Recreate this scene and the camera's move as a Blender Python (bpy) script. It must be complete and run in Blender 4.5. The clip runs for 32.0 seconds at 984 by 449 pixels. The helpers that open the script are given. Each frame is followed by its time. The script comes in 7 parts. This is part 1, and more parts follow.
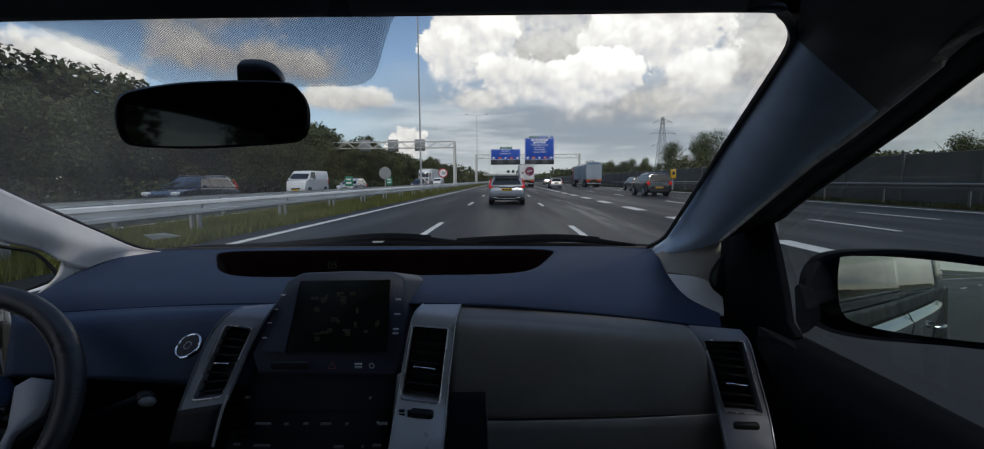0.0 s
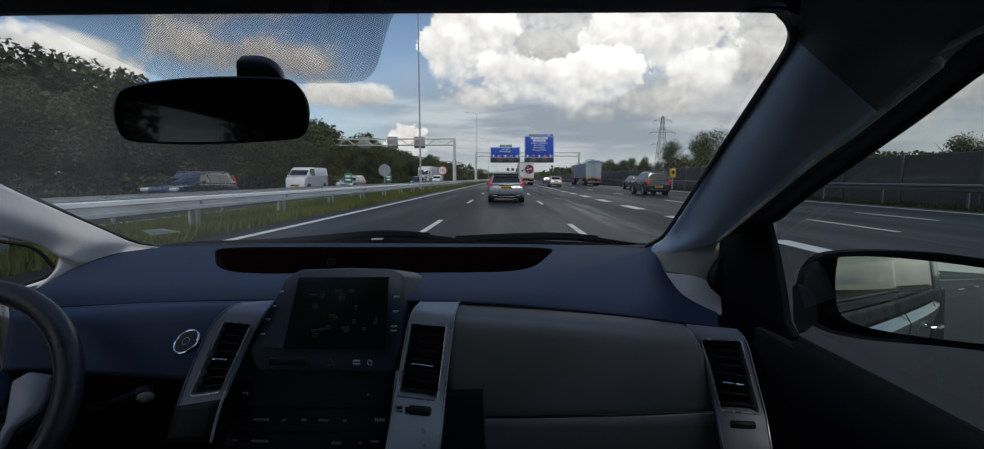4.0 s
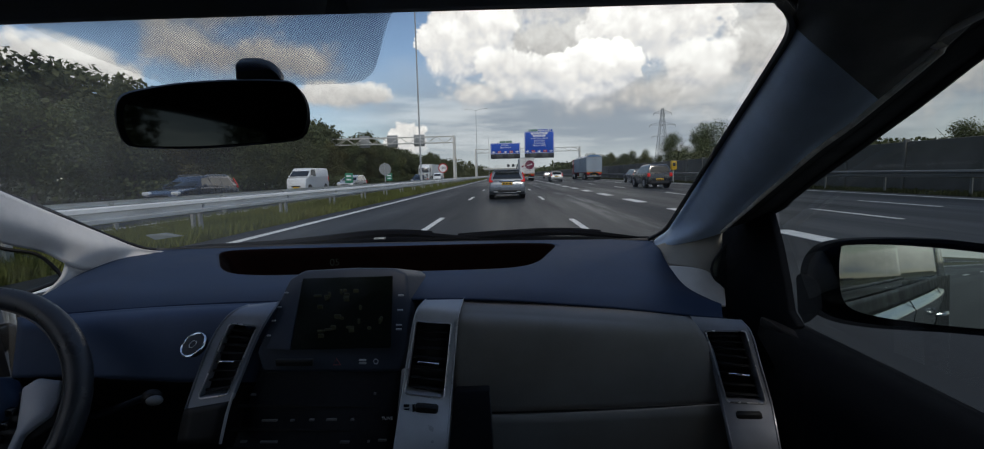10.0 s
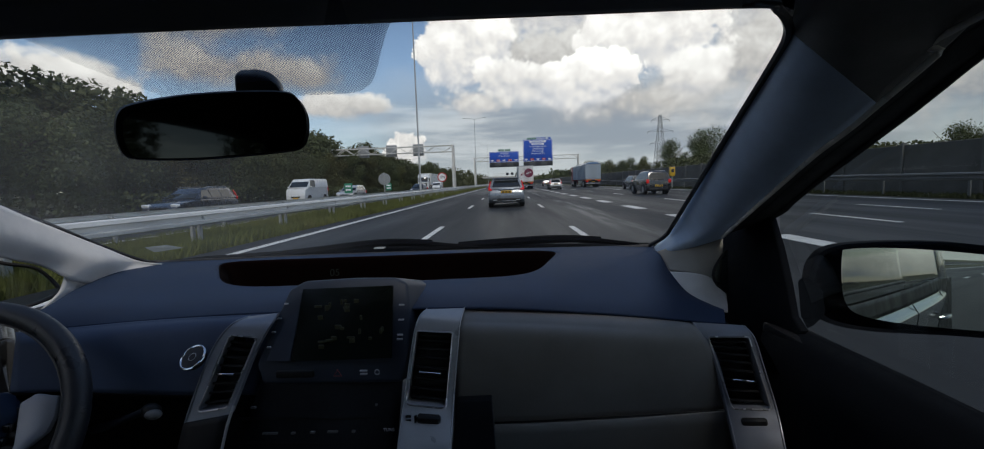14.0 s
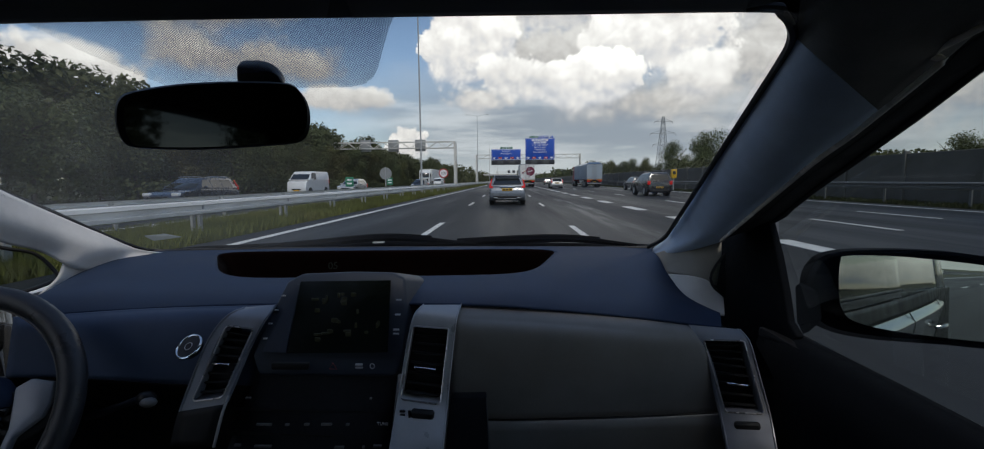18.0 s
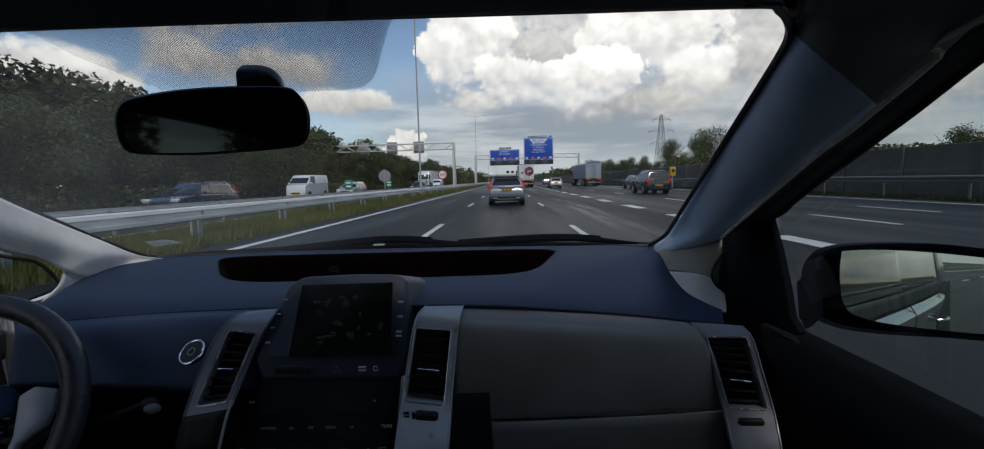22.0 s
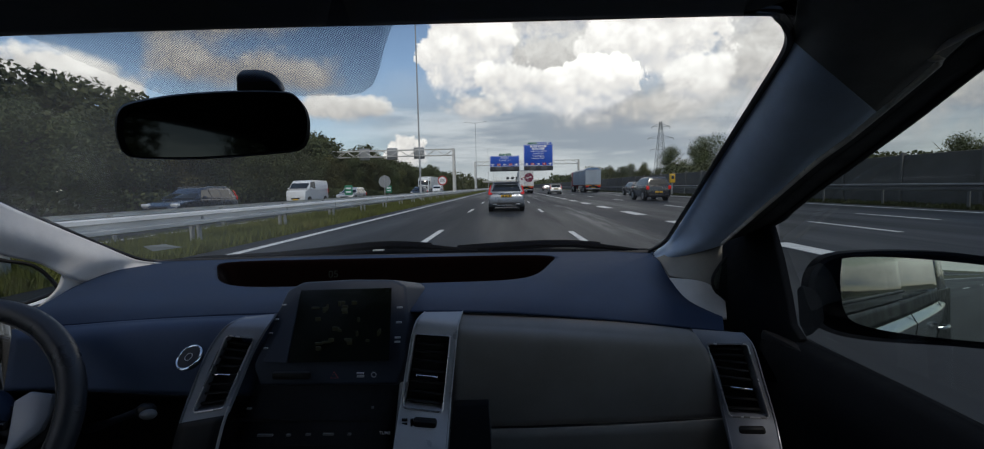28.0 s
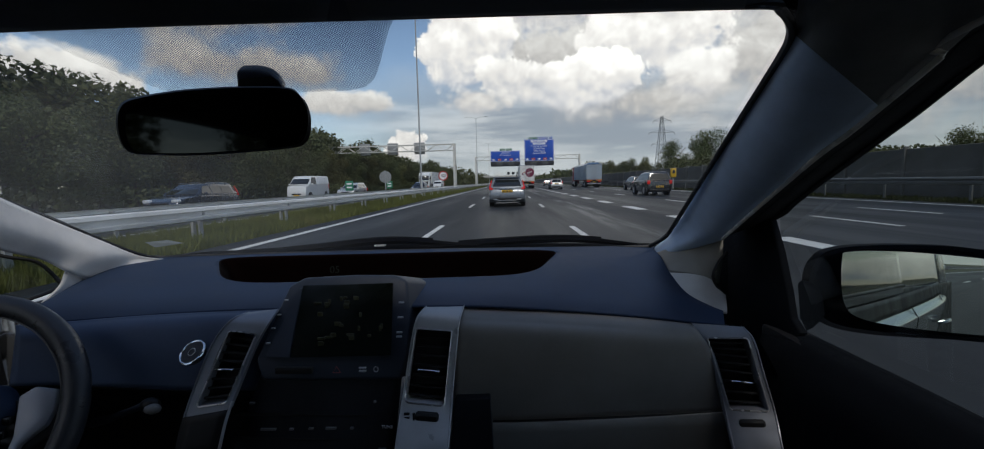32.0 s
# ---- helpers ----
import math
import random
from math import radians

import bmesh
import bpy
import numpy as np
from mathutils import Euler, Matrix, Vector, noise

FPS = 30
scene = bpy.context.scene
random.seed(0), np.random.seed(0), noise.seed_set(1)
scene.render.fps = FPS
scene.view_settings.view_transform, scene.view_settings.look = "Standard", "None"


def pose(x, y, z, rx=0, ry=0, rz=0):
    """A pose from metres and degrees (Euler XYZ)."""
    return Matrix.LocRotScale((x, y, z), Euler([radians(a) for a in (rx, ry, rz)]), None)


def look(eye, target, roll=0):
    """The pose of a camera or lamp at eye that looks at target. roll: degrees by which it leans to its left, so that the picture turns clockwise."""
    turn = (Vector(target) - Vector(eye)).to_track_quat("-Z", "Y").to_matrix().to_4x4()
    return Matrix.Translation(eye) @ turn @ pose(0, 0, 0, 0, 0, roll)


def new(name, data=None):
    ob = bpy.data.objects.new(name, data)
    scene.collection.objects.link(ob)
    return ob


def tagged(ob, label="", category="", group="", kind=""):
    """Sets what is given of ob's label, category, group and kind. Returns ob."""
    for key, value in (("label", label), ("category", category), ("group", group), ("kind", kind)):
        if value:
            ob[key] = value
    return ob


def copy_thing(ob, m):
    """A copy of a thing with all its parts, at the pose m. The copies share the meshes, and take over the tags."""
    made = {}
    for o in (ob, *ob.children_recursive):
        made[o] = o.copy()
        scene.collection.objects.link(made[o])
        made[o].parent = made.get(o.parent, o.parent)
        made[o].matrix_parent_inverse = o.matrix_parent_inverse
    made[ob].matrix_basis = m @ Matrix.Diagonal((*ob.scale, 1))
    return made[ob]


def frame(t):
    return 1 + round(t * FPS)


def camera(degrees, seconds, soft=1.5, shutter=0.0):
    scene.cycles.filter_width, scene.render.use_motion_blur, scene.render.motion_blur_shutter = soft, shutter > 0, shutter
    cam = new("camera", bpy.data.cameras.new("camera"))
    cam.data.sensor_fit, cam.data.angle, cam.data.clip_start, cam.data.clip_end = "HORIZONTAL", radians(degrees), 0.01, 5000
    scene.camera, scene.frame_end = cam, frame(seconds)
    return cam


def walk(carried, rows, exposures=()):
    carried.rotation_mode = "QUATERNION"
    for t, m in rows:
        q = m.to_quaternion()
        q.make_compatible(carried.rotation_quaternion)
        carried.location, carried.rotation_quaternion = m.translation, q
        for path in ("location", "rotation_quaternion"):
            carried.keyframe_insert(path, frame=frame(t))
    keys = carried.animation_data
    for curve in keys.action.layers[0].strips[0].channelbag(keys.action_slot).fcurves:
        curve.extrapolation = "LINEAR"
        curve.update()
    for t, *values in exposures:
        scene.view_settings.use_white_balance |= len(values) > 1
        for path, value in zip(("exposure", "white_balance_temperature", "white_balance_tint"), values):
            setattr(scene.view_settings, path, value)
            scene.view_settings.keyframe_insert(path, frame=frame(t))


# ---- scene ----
# A parked hatchback seen from its front passenger seat, on a motorway. x right, y ahead, z up.
cam = camera(95.6, 32.0, soft=1.1)
# seconds, tilt, lean and turn of the camera on its mount, and how far it shifts there in millimetres
ROWS = [
    (0, 84.36, 0.36, 1.93, -1.0, 0.8, -1.9), (0.5, 84.26, 0.17, 1.92, -0.8, 0.4, -2.2), (1, 84.14, 0.04, 1.92, -0.8, -0.2, -2.0),
    (1.5, 84.21, -0.07, 2.02, 0.2, 0.8, -2.0), (2, 84.15, -0.23, 2.00, 0.0, 0.4, -1.7), (2.5, 84.25, -0.20, 2.09, 0.4, 0.8, -1.6),
    (3, 84.23, -0.15, 2.17, 0.2, 0.8, -1.7), (3.5, 84.10, -0.20, 1.96, -0.1, 0.5, -1.8), (5.5, 84.09, 0.71, 1.86, -0.8, 0.1, -1.0),
    (6, 84.14, 1.01, 1.88, -0.6, 0.4, -1.4), (6.5, 84.09, 1.27, 1.93, -1.2, 0.1, -1.4), (7, 84.06, 1.38, 1.89, -1.2, 0.0, -1.8),
    (7.5, 83.97, 1.67, 1.91, -2.5, -0.4, -1.0), (8, 84.04, 1.61, 1.86, -2.8, 0.1, -0.8), (8.5, 83.91, 1.63, 1.96, -2.0, 0.2, -0.6),
    (9, 83.67, 1.76, 2.07, -0.0, 0.0, -0.0), (9.5, 83.70, 1.59, 2.15, -1.3, -0.0, -0.7), (10, 83.64, 1.30, 1.95, -1.3, -0.6, -1.1),
    (10.5, 83.66, 1.47, 1.85, -2.2, -0.8, -0.9), (11, 83.58, 1.45, 2.02, -1.2, -0.6, -0.9), (11.5, 83.50, 1.53, 2.10, -1.1, -1.0, -0.7),
    (12, 83.55, 1.41, 2.00, -1.5, -0.4, -0.5), (12.5, 83.65, 1.52, 1.98, -1.5, -0.4, -0.5), (13, 84.13, 1.60, 1.97, -1.8, -0.1, -0.6),
    (13.5, 84.22, 1.85, 1.82, -2.7, -0.3, -1.3), (14, 84.71, 2.01, 1.84, -2.3, 0.8, -1.8), (14.5, 84.60, 1.89, 1.82, -2.6, 1.0, -1.8),
    (16.5, 84.68, 0.81, 2.01, -1.0, 1.1, -2.1), (17, 84.40, 0.47, 2.11, -0.8, 1.1, -1.6), (17.5, 84.36, 0.52, 2.01, -0.7, 0.7, -1.2),
    (18, 84.38, 0.50, 2.00, -0.3, 0.7, -1.7), (18.5, 84.46, 0.71, 1.96, -1.2, 0.4, -2.3), (19, 84.58, 0.70, 1.94, -0.8, 0.6, -3.0),
    (19.5, 84.33, 0.77, 1.90, -1.4, 0.3, -3.2), (20, 84.28, 0.94, 1.87, -1.6, 0.2, -2.2), (20.5, 84.12, 1.16, 1.80, -1.3, 0.2, -1.6),
    (21, 84.12, 1.27, 1.89, -0.9, -0.1, -1.3), (21.5, 84.54, 1.33, 1.89, -1.6, 0.3, -2.1), (22, 84.46, 1.42, 1.88, -2.0, 0.1, -1.9),
    (22.5, 84.36, 1.43, 1.78, -2.5, -0.0, -1.8), (23, 84.41, 1.62, 1.92, -1.9, 0.6, -2.1), (23.5, 84.56, 1.51, 1.97, -1.2, 0.7, -1.6),
    (24, 84.51, 1.61, 2.00, -1.3, 0.3, -1.8), (24.5, 84.46, 1.42, 1.96, -1.3, 0.4, -2.0), (25, 84.38, 1.48, 1.95, -1.4, 0.4, -2.2),
    (25.5, 84.62, 1.44, 1.90, -1.8, 0.8, -2.4), (27.5, 84.76, 0.96, 1.96, -1.7, 0.8, -2.6), (28, 85.23, 1.20, 1.86, -2.1, 1.5, -2.6),
    (28.5, 85.02, 1.44, 1.80, -2.6, 1.0, -2.7), (29, 84.91, 1.50, 1.65, -3.2, 0.8, -3.1), (29.5, 84.94, 1.96, 1.79, -3.4, 0.7, -3.0),
    (30, 84.72, 1.93, 1.96, -3.0, 0.8, -2.7), (30.5, 84.94, 1.83, 1.90, -2.5, 1.2, -2.7), (31, 84.68, 1.71, 1.94, -2.4, 0.3, -2.8),
    (31.5, 84.64, 1.67, 1.91, -2.2, 1.2, -2.7), (32, 84.61, 1.37, 1.96, -2.2, 0.4, -2.6),
]

walk(cam, [(t, pose(x / 1000, y / 1000, 1.2 + z / 1000, rx, ry, rz)) for t, rx, ry, rz, x, y, z in ROWS], exposures=((0, 0.10), (32, 0.10)))

# ---- world and sun ----
SUN_EL, SUN_AZ = radians(54), radians(169)
world = bpy.data.worlds.new("sky")
scene.world = world
world.use_nodes = True


class Nodes:
    """Short-hand for building a node tree."""

    def __init__(self, tree, fresh=True):
        self.tree = tree
        if fresh:
            tree.nodes.clear()

    def add(self, kind):
        return self.tree.nodes.new(kind)

    def link(self, a, b):
        self.tree.links.new(a, b)

    def put(self, socket, v):
        if isinstance(v, (int, float, tuple)):
            socket.default_value = v
        else:
            self.link(v, socket)

    def math(self, op, a, b=0.0, c=0.0, clamp=False):
        n = self.add("ShaderNodeMath")
        n.operation, n.use_clamp = op, clamp
        for s, v in zip(n.inputs, (a, b, c)):
            self.put(s, v)
        return n.outputs[0]

    def vmath(self, op, a, b=(0, 0, 0)):
        n = self.add("ShaderNodeVectorMath")
        n.operation = op
        self.put(n.inputs[0], a)
        self.put(n.inputs[1], b)
        return n.outputs[1] if op in ("LENGTH", "DOT_PRODUCT") else n.outputs[0]

    def noise(self, vec, scale, detail=4.0, rough=0.55, distort=0.0):
        n = self.add("ShaderNodeTexNoise")
        if vec is not None:
            self.link(vec, n.inputs["Vector"])
        n.inputs["Scale"].default_value = scale
        n.inputs["Detail"].default_value = detail
        n.inputs["Roughness"].default_value = rough
        n.inputs["Distortion"].default_value = distort
        return n.outputs[0]

    def add_noise(self, vec, scale):
        n = self.add("ShaderNodeTexNoise")
        self.link(vec, n.inputs["Vector"])
        n.inputs["Scale"].default_value = scale
        return self.vmath("SUBTRACT", n.outputs[1], (0.5, 0.5, 0.5))

    def span(self, v, a, b, lo=0.0, hi=1.0, smooth=True):
        n = self.add("ShaderNodeMapRange")
        n.interpolation_type = "SMOOTHSTEP" if smooth else "LINEAR"
        for i, x in enumerate((v, a, b, lo, hi)):
            self.put(n.inputs[i], x)
        return n.outputs[0]

    def mix(self, f, a, b, blend="MIX"):
        n = self.add("ShaderNodeMix")
        n.data_type, n.blend_type = "RGBA", blend
        self.put(n.inputs[0], f)
        for s, v in ((n.inputs[6], a), (n.inputs[7], b)):
            self.put(s, v if not isinstance(v, tuple) or len(v) == 4 else (*v, 1))
        return n.outputs[2]


def build_sky():
    N = Nodes(world.node_tree)
    out = N.add("ShaderNodeOutputWorld")
    bg = N.add("ShaderNodeBackground")
    N.link(bg.outputs[0], out.inputs[0])
    sky = N.add("ShaderNodeTexSky")
    sky.sky_type, sky.sun_disc, sky.sun_elevation, sky.sun_rotation = "NISHITA", False, SUN_EL, SUN_AZ
    sky.air_density, sky.dust_density, sky.ozone_density = 1.0, 0.7, 1.6
    gain = N.add("ShaderNodeVectorMath")
    gain.operation = "SCALE"
    N.link(sky.outputs[0], gain.inputs[0])
    gain.inputs[3].default_value = SKY_GAIN
    d = N.add("ShaderNodeTexCoord").outputs["Generated"]
    d = N.vmath("NORMALIZE", d)
    s = N.add("ShaderNodeSeparateXYZ")
    N.link(d, s.inputs[0])
    az = N.math("ARCTAN2", s.outputs[0], s.outputs[1])
    el = N.math("ARCSINE", s.outputs[2])

    def heap(a, e, ra, re):
        """1 in the middle of a bank of cloud, 0 at its rim, negative outside (degrees)."""
        c = N.add("ShaderNodeCombineXYZ")
        N.link(N.math("DIVIDE", N.math("SUBTRACT", az, radians(a)), radians(ra)), c.inputs[0])
        N.link(N.math("DIVIDE", N.math("SUBTRACT", el, radians(e)), radians(re)), c.inputs[1])
        return N.math("SUBTRACT", 1.0, N.vmath("LENGTH", c.outputs[0]))

    puff = N.noise(d, 7.5, 8.0, 0.6, 0.2)
    lump = N.noise(d, 3.6, 3.0, 0.5)
    # rounded billows: cells within cells, gently warped
    warp = N.vmath("ADD", d, N.vmath("MULTIPLY", N.add_noise(d, 9.0), (0.05, 0.05, 0.05)))

    def billows(vec, scale, detail):
        v = N.add("ShaderNodeTexVoronoi")
        v.feature, v.normalize = "SMOOTH_F1", True
        N.link(vec, v.inputs["Vector"])
        for key, value in (("Scale", scale), ("Detail", detail), ("Roughness", 0.56), ("Lacunarity", 2.3), ("Smoothness", 0.35)):
            v.inputs[key].default_value = value
        return N.math("SUBTRACT", 1.0, v.outputs["Distance"])
    heads = billows(warp, 9.0, 4.5)
    ragged = N.math("ADD", N.math("MULTIPLY", N.math("SUBTRACT", heads, 0.70), 2.6), N.math("MULTIPLY", N.math("SUBTRACT", puff, 0.5), 1.1))
    # lit from above and behind: heads that stand out are bright, the clefts between them grey
    above = billows(N.vmath("ADD", warp, (0.006, 0.0, 0.016)), 9.0, 4.5)
    relief = N.math("ADD", N.math("MULTIPLY", N.math("SUBTRACT", heads, above), 1.9), N.math("MULTIPLY", N.math("SUBTRACT", heads, 0.76), 1.0))
    relief = N.math("ADD", relief, N.math("MULTIPLY", N.math("SUBTRACT", lump, 0.52), 0.7))

    def clouds(under):
        """Banks of cumulus one before the other, bright above and grey below."""
        for a, e, ra, re, top, soft in CUMULUS:
            dens = N.math("ADD", heap(a, e, ra, re), N.math("MULTIPLY", ragged, min(0.9, 2.2 / re + 0.42)))
            t = N.math("ADD", N.math("MULTIPLY", N.math("SUBTRACT", el, radians(e)), 0.5 / radians(re)), 0.55)
            mask = N.span(dens, 0.05, N.math("ADD", 0.05 + soft, N.span(t, 0.12, 0.52, 0.75, 0.0)))
            t = N.math("ADD", t, relief)
            ramp = N.add("ShaderNodeValToRGB")
            N.link(t, ramp.inputs[0])
            q = ramp.color_ramp.elements
            q[0].position, q[0].color = 0.0, (top * 0.40, top * 0.43, top * 0.50, 1)
            q[1].position, q[1].color = 0.95, (top * 1.06, top * 1.04, top * 1.01, 1)
            mid = q.new(0.5)
            mid.color = (top * 0.76, top * 0.735, top * 0.715, 1)
            under = N.mix(mask, under, ramp.outputs[0])
        return under
    # thin high veil and grey layer low down
    veil = N.span(N.math("ADD", N.noise(N.vmath("MULTIPLY", d, (1, 1, 3.0)), 2.2, 6.0, 0.6), N.span(el, 0.0, radians(45), 0.10, -0.06)), 0.54, 0.80, 0.0, 0.32)
    base = N.mix(veil, gain.outputs[0], (0.56, 0.60, 0.66))
    low = N.math("MULTIPLY", N.span(el, radians(7.5), radians(16), 1.0, 0.0), N.span(N.math("ADD", az, N.math("MULTIPLY", lump, 0.5)), radians(-12), radians(10), 0.12, 0.95))
    low = N.math("MULTIPLY", low, N.span(az, radians(36), radians(54), 1.0, 0.2))
    low = N.math("MAXIMUM", low, N.math("MULTIPLY", N.span(el, radians(6), radians(18), 1.0, 0.0), N.span(az, radians(-50), radians(-80), 0.0, 0.9)))
    low = N.math("MAXIMUM", low, N.math("MULTIPLY", N.span(el, radians(8), radians(20), 1.0, 0.0), N.span(az, radians(115), radians(145), 0.0, 0.35)))
    tone = N.mix(N.span(N.math("ADD", el, N.math("MULTIPLY", puff, 0.05)), radians(1.2), radians(6.5)), (0.50, 0.54, 0.57), (0.29, 0.33, 0.385))
    streak = N.noise(N.vmath("MULTIPLY", d, (1, 1, 7.0)), 3.0, 6.0, 0.6)
    tone = N.mix(N.span(streak, 0.42, 0.64, 0.0, 0.8), tone, (0.62, 0.645, 0.67))
    base = N.mix(low, base, tone)
    N.link(clouds(base), bg.inputs[0])
    bg.inputs[1].default_value = SKY_STRENGTH


SKY_GAIN, SKY_STRENGTH = 0.11, 1.0
# banks of cloud, back to front: azimuth, elevation, half width, half height (degrees), brightness, softness of the rim
CUMULUS = ((12, 21, 26, 9, 1.02, 0.25), (29, 12.5, 9, 11, 0.72, 0.7), (16, 9.5, 15, 5.0, 0.70, 0.8), (7, 14, 13, 6.5, 0.74, 0.3), (-4.6, 16.0, 7.2, 7.6, 1.12, 0.10), (17, 16.2, 9, 6.2, 1.12, 0.12),
           (9.5, 11.4, 9.5, 4.0, 1.12, 0.10), (1.0, 12.2, 5.5, 3.8, 1.06, 0.14), (22.5, 11.5, 4.2, 3.6, 0.98, 0.3), (-4, 9.8, 6.5, 2.8, 0.90, 0.4),
           (-12.3, 4.6, 3.0, 3.4, 0.98, 0.1), (-20, 9.6, 7, 2.0, 0.75, 0.35), (-30, 13, 13, 3.5, 0.62, 0.5), (-36, 19, 12, 5, 0.7, 0.4), (-45, 10.5, 9, 3.2, 0.85, 0.35), (-60, 13, 12, 4, 0.8, 0.3),
           (66, 15, 24, 12, 0.85, 0.4), (45, 9, 13, 9, 0.80, 0.5), (100, 7, 14, 4, 1.0, 0.12), (122, 5, 14, 4.0, 1.1, 0.1), (112, 17, 6, 2.5, 0.8, 0.3), (148, 7, 12, 4, 1.1, 0.12), (172, 1.2, 14, 1.4, 1.0, 0.1), (160, 16, 8, 3, 0.9, 0.3), (-120, 25, 40, 14, 0.9, 0.3), (180, 40, 50, 16, 0.9, 0.3))
build_sky()
sun = new("sun", bpy.data.lights.new("sun", "SUN"))
sun.data.energy, sun.data.angle, sun.data.color = 1.3, radians(10), (1.0, 0.95, 0.88)
sun.matrix_world = look((0, 0, 60), Vector((0, 0, 60)) - Vector((math.sin(SUN_AZ) * math.cos(SUN_EL), math.cos(SUN_AZ) * math.cos(SUN_EL), math.sin(SUN_EL))))


# ---- materials ----
def mat(name, color, rough=0.5, metal=0.0, vary=0.15, scale=8.0, fine=120.0, bump=0.0, spec=0.5, coat=0.0, stretch=(1, 1, 1),
        island=0.0, glow=0.0, dirt=None, world_space=False, rough_vary=0.12, through_light=0.0):
    m = bpy.data.materials.new(name)
    m.use_nodes = True
    N = Nodes(m.node_tree)
    out = N.add("ShaderNodeOutputMaterial")
    b = N.add("ShaderNodeBsdfPrincipled")
    N.link(b.outputs[0], out.inputs[0])
    vec = N.add("ShaderNodeNewGeometry").outputs["Position"] if world_space else N.add("ShaderNodeTexCoord").outputs["Object"]
    vec = N.vmath("MULTIPLY", vec, stretch)
    big, small = N.noise(vec, scale, 5.0, 0.6), N.noise(vec, fine, 3.0, 0.6)
    f = N.math("ADD", N.math("MULTIPLY", big, 0.65), N.math("MULTIPLY", small, 0.35))
    lo, hi = tuple(c * (1 - vary) for c in color), tuple(min(1, c * (1 + vary)) for c in color)
    col = N.mix(N.span(f, 0.32, 0.68), lo, hi)
    if dirt:
        col = N.mix(N.span(N.noise(vec, scale * 0.45, 7.0, 0.65, 0.4), 0.5, 0.72, 0.0, dirt[3]), col, dirt[:3])
    if island:
        r = N.add("ShaderNodeObjectInfo").outputs["Random"]
        g = N.add("ShaderNodeNewGeometry").outputs["Random Per Island"]
        k = N.math("ADD", N.math("MULTIPLY", r, 0.5), N.math("MULTIPLY", g, 0.5))
        hsv = N.add("ShaderNodeHueSaturation")
        N.link(col, hsv.inputs["Color"])
        N.link(N.span(k, 0.0, 1.0, 1 - island, 1 + island, False), hsv.inputs["Value"])
        N.link(N.span(r, 0.0, 1.0, 0.5 - island * 0.06, 0.5 + island * 0.04, False), hsv.inputs["Hue"])
        col = hsv.outputs[0]
    N.link(col, b.inputs["Base Color"])
    N.link(N.span(big, 0.3, 0.7, max(0.02, rough - rough_vary), min(1, rough + rough_vary)), b.inputs["Roughness"])
    b.inputs["Metallic"].default_value = metal
    b.inputs["Specular IOR Level"].default_value = spec
    b.inputs["Coat Weight"].default_value = coat
    b.inputs["Coat Roughness"].default_value = 0.06
    if glow:
        b.inputs["Emission Color"].default_value = (*color, 1)
        b.inputs["Emission Strength"].default_value = glow
    if through_light:
        tl, mx = N.add("ShaderNodeBsdfTranslucent"), N.add("ShaderNodeMixShader")
        N.link(col, tl.inputs[0])
        mx.inputs[0].default_value = through_light
        N.link(b.outputs[0], mx.inputs[1])
        N.link(tl.outputs[0], mx.inputs[2])
        N.link(mx.outputs[0], out.inputs[0])
    if bump:
        n = N.add("ShaderNodeBump")
        n.inputs["Strength"].default_value = bump
        n.inputs["Distance"].default_value = 0.01
        N.link(f, n.inputs["Height"])
        N.link(n.outputs[0], b.inputs["Normal"])
    return m


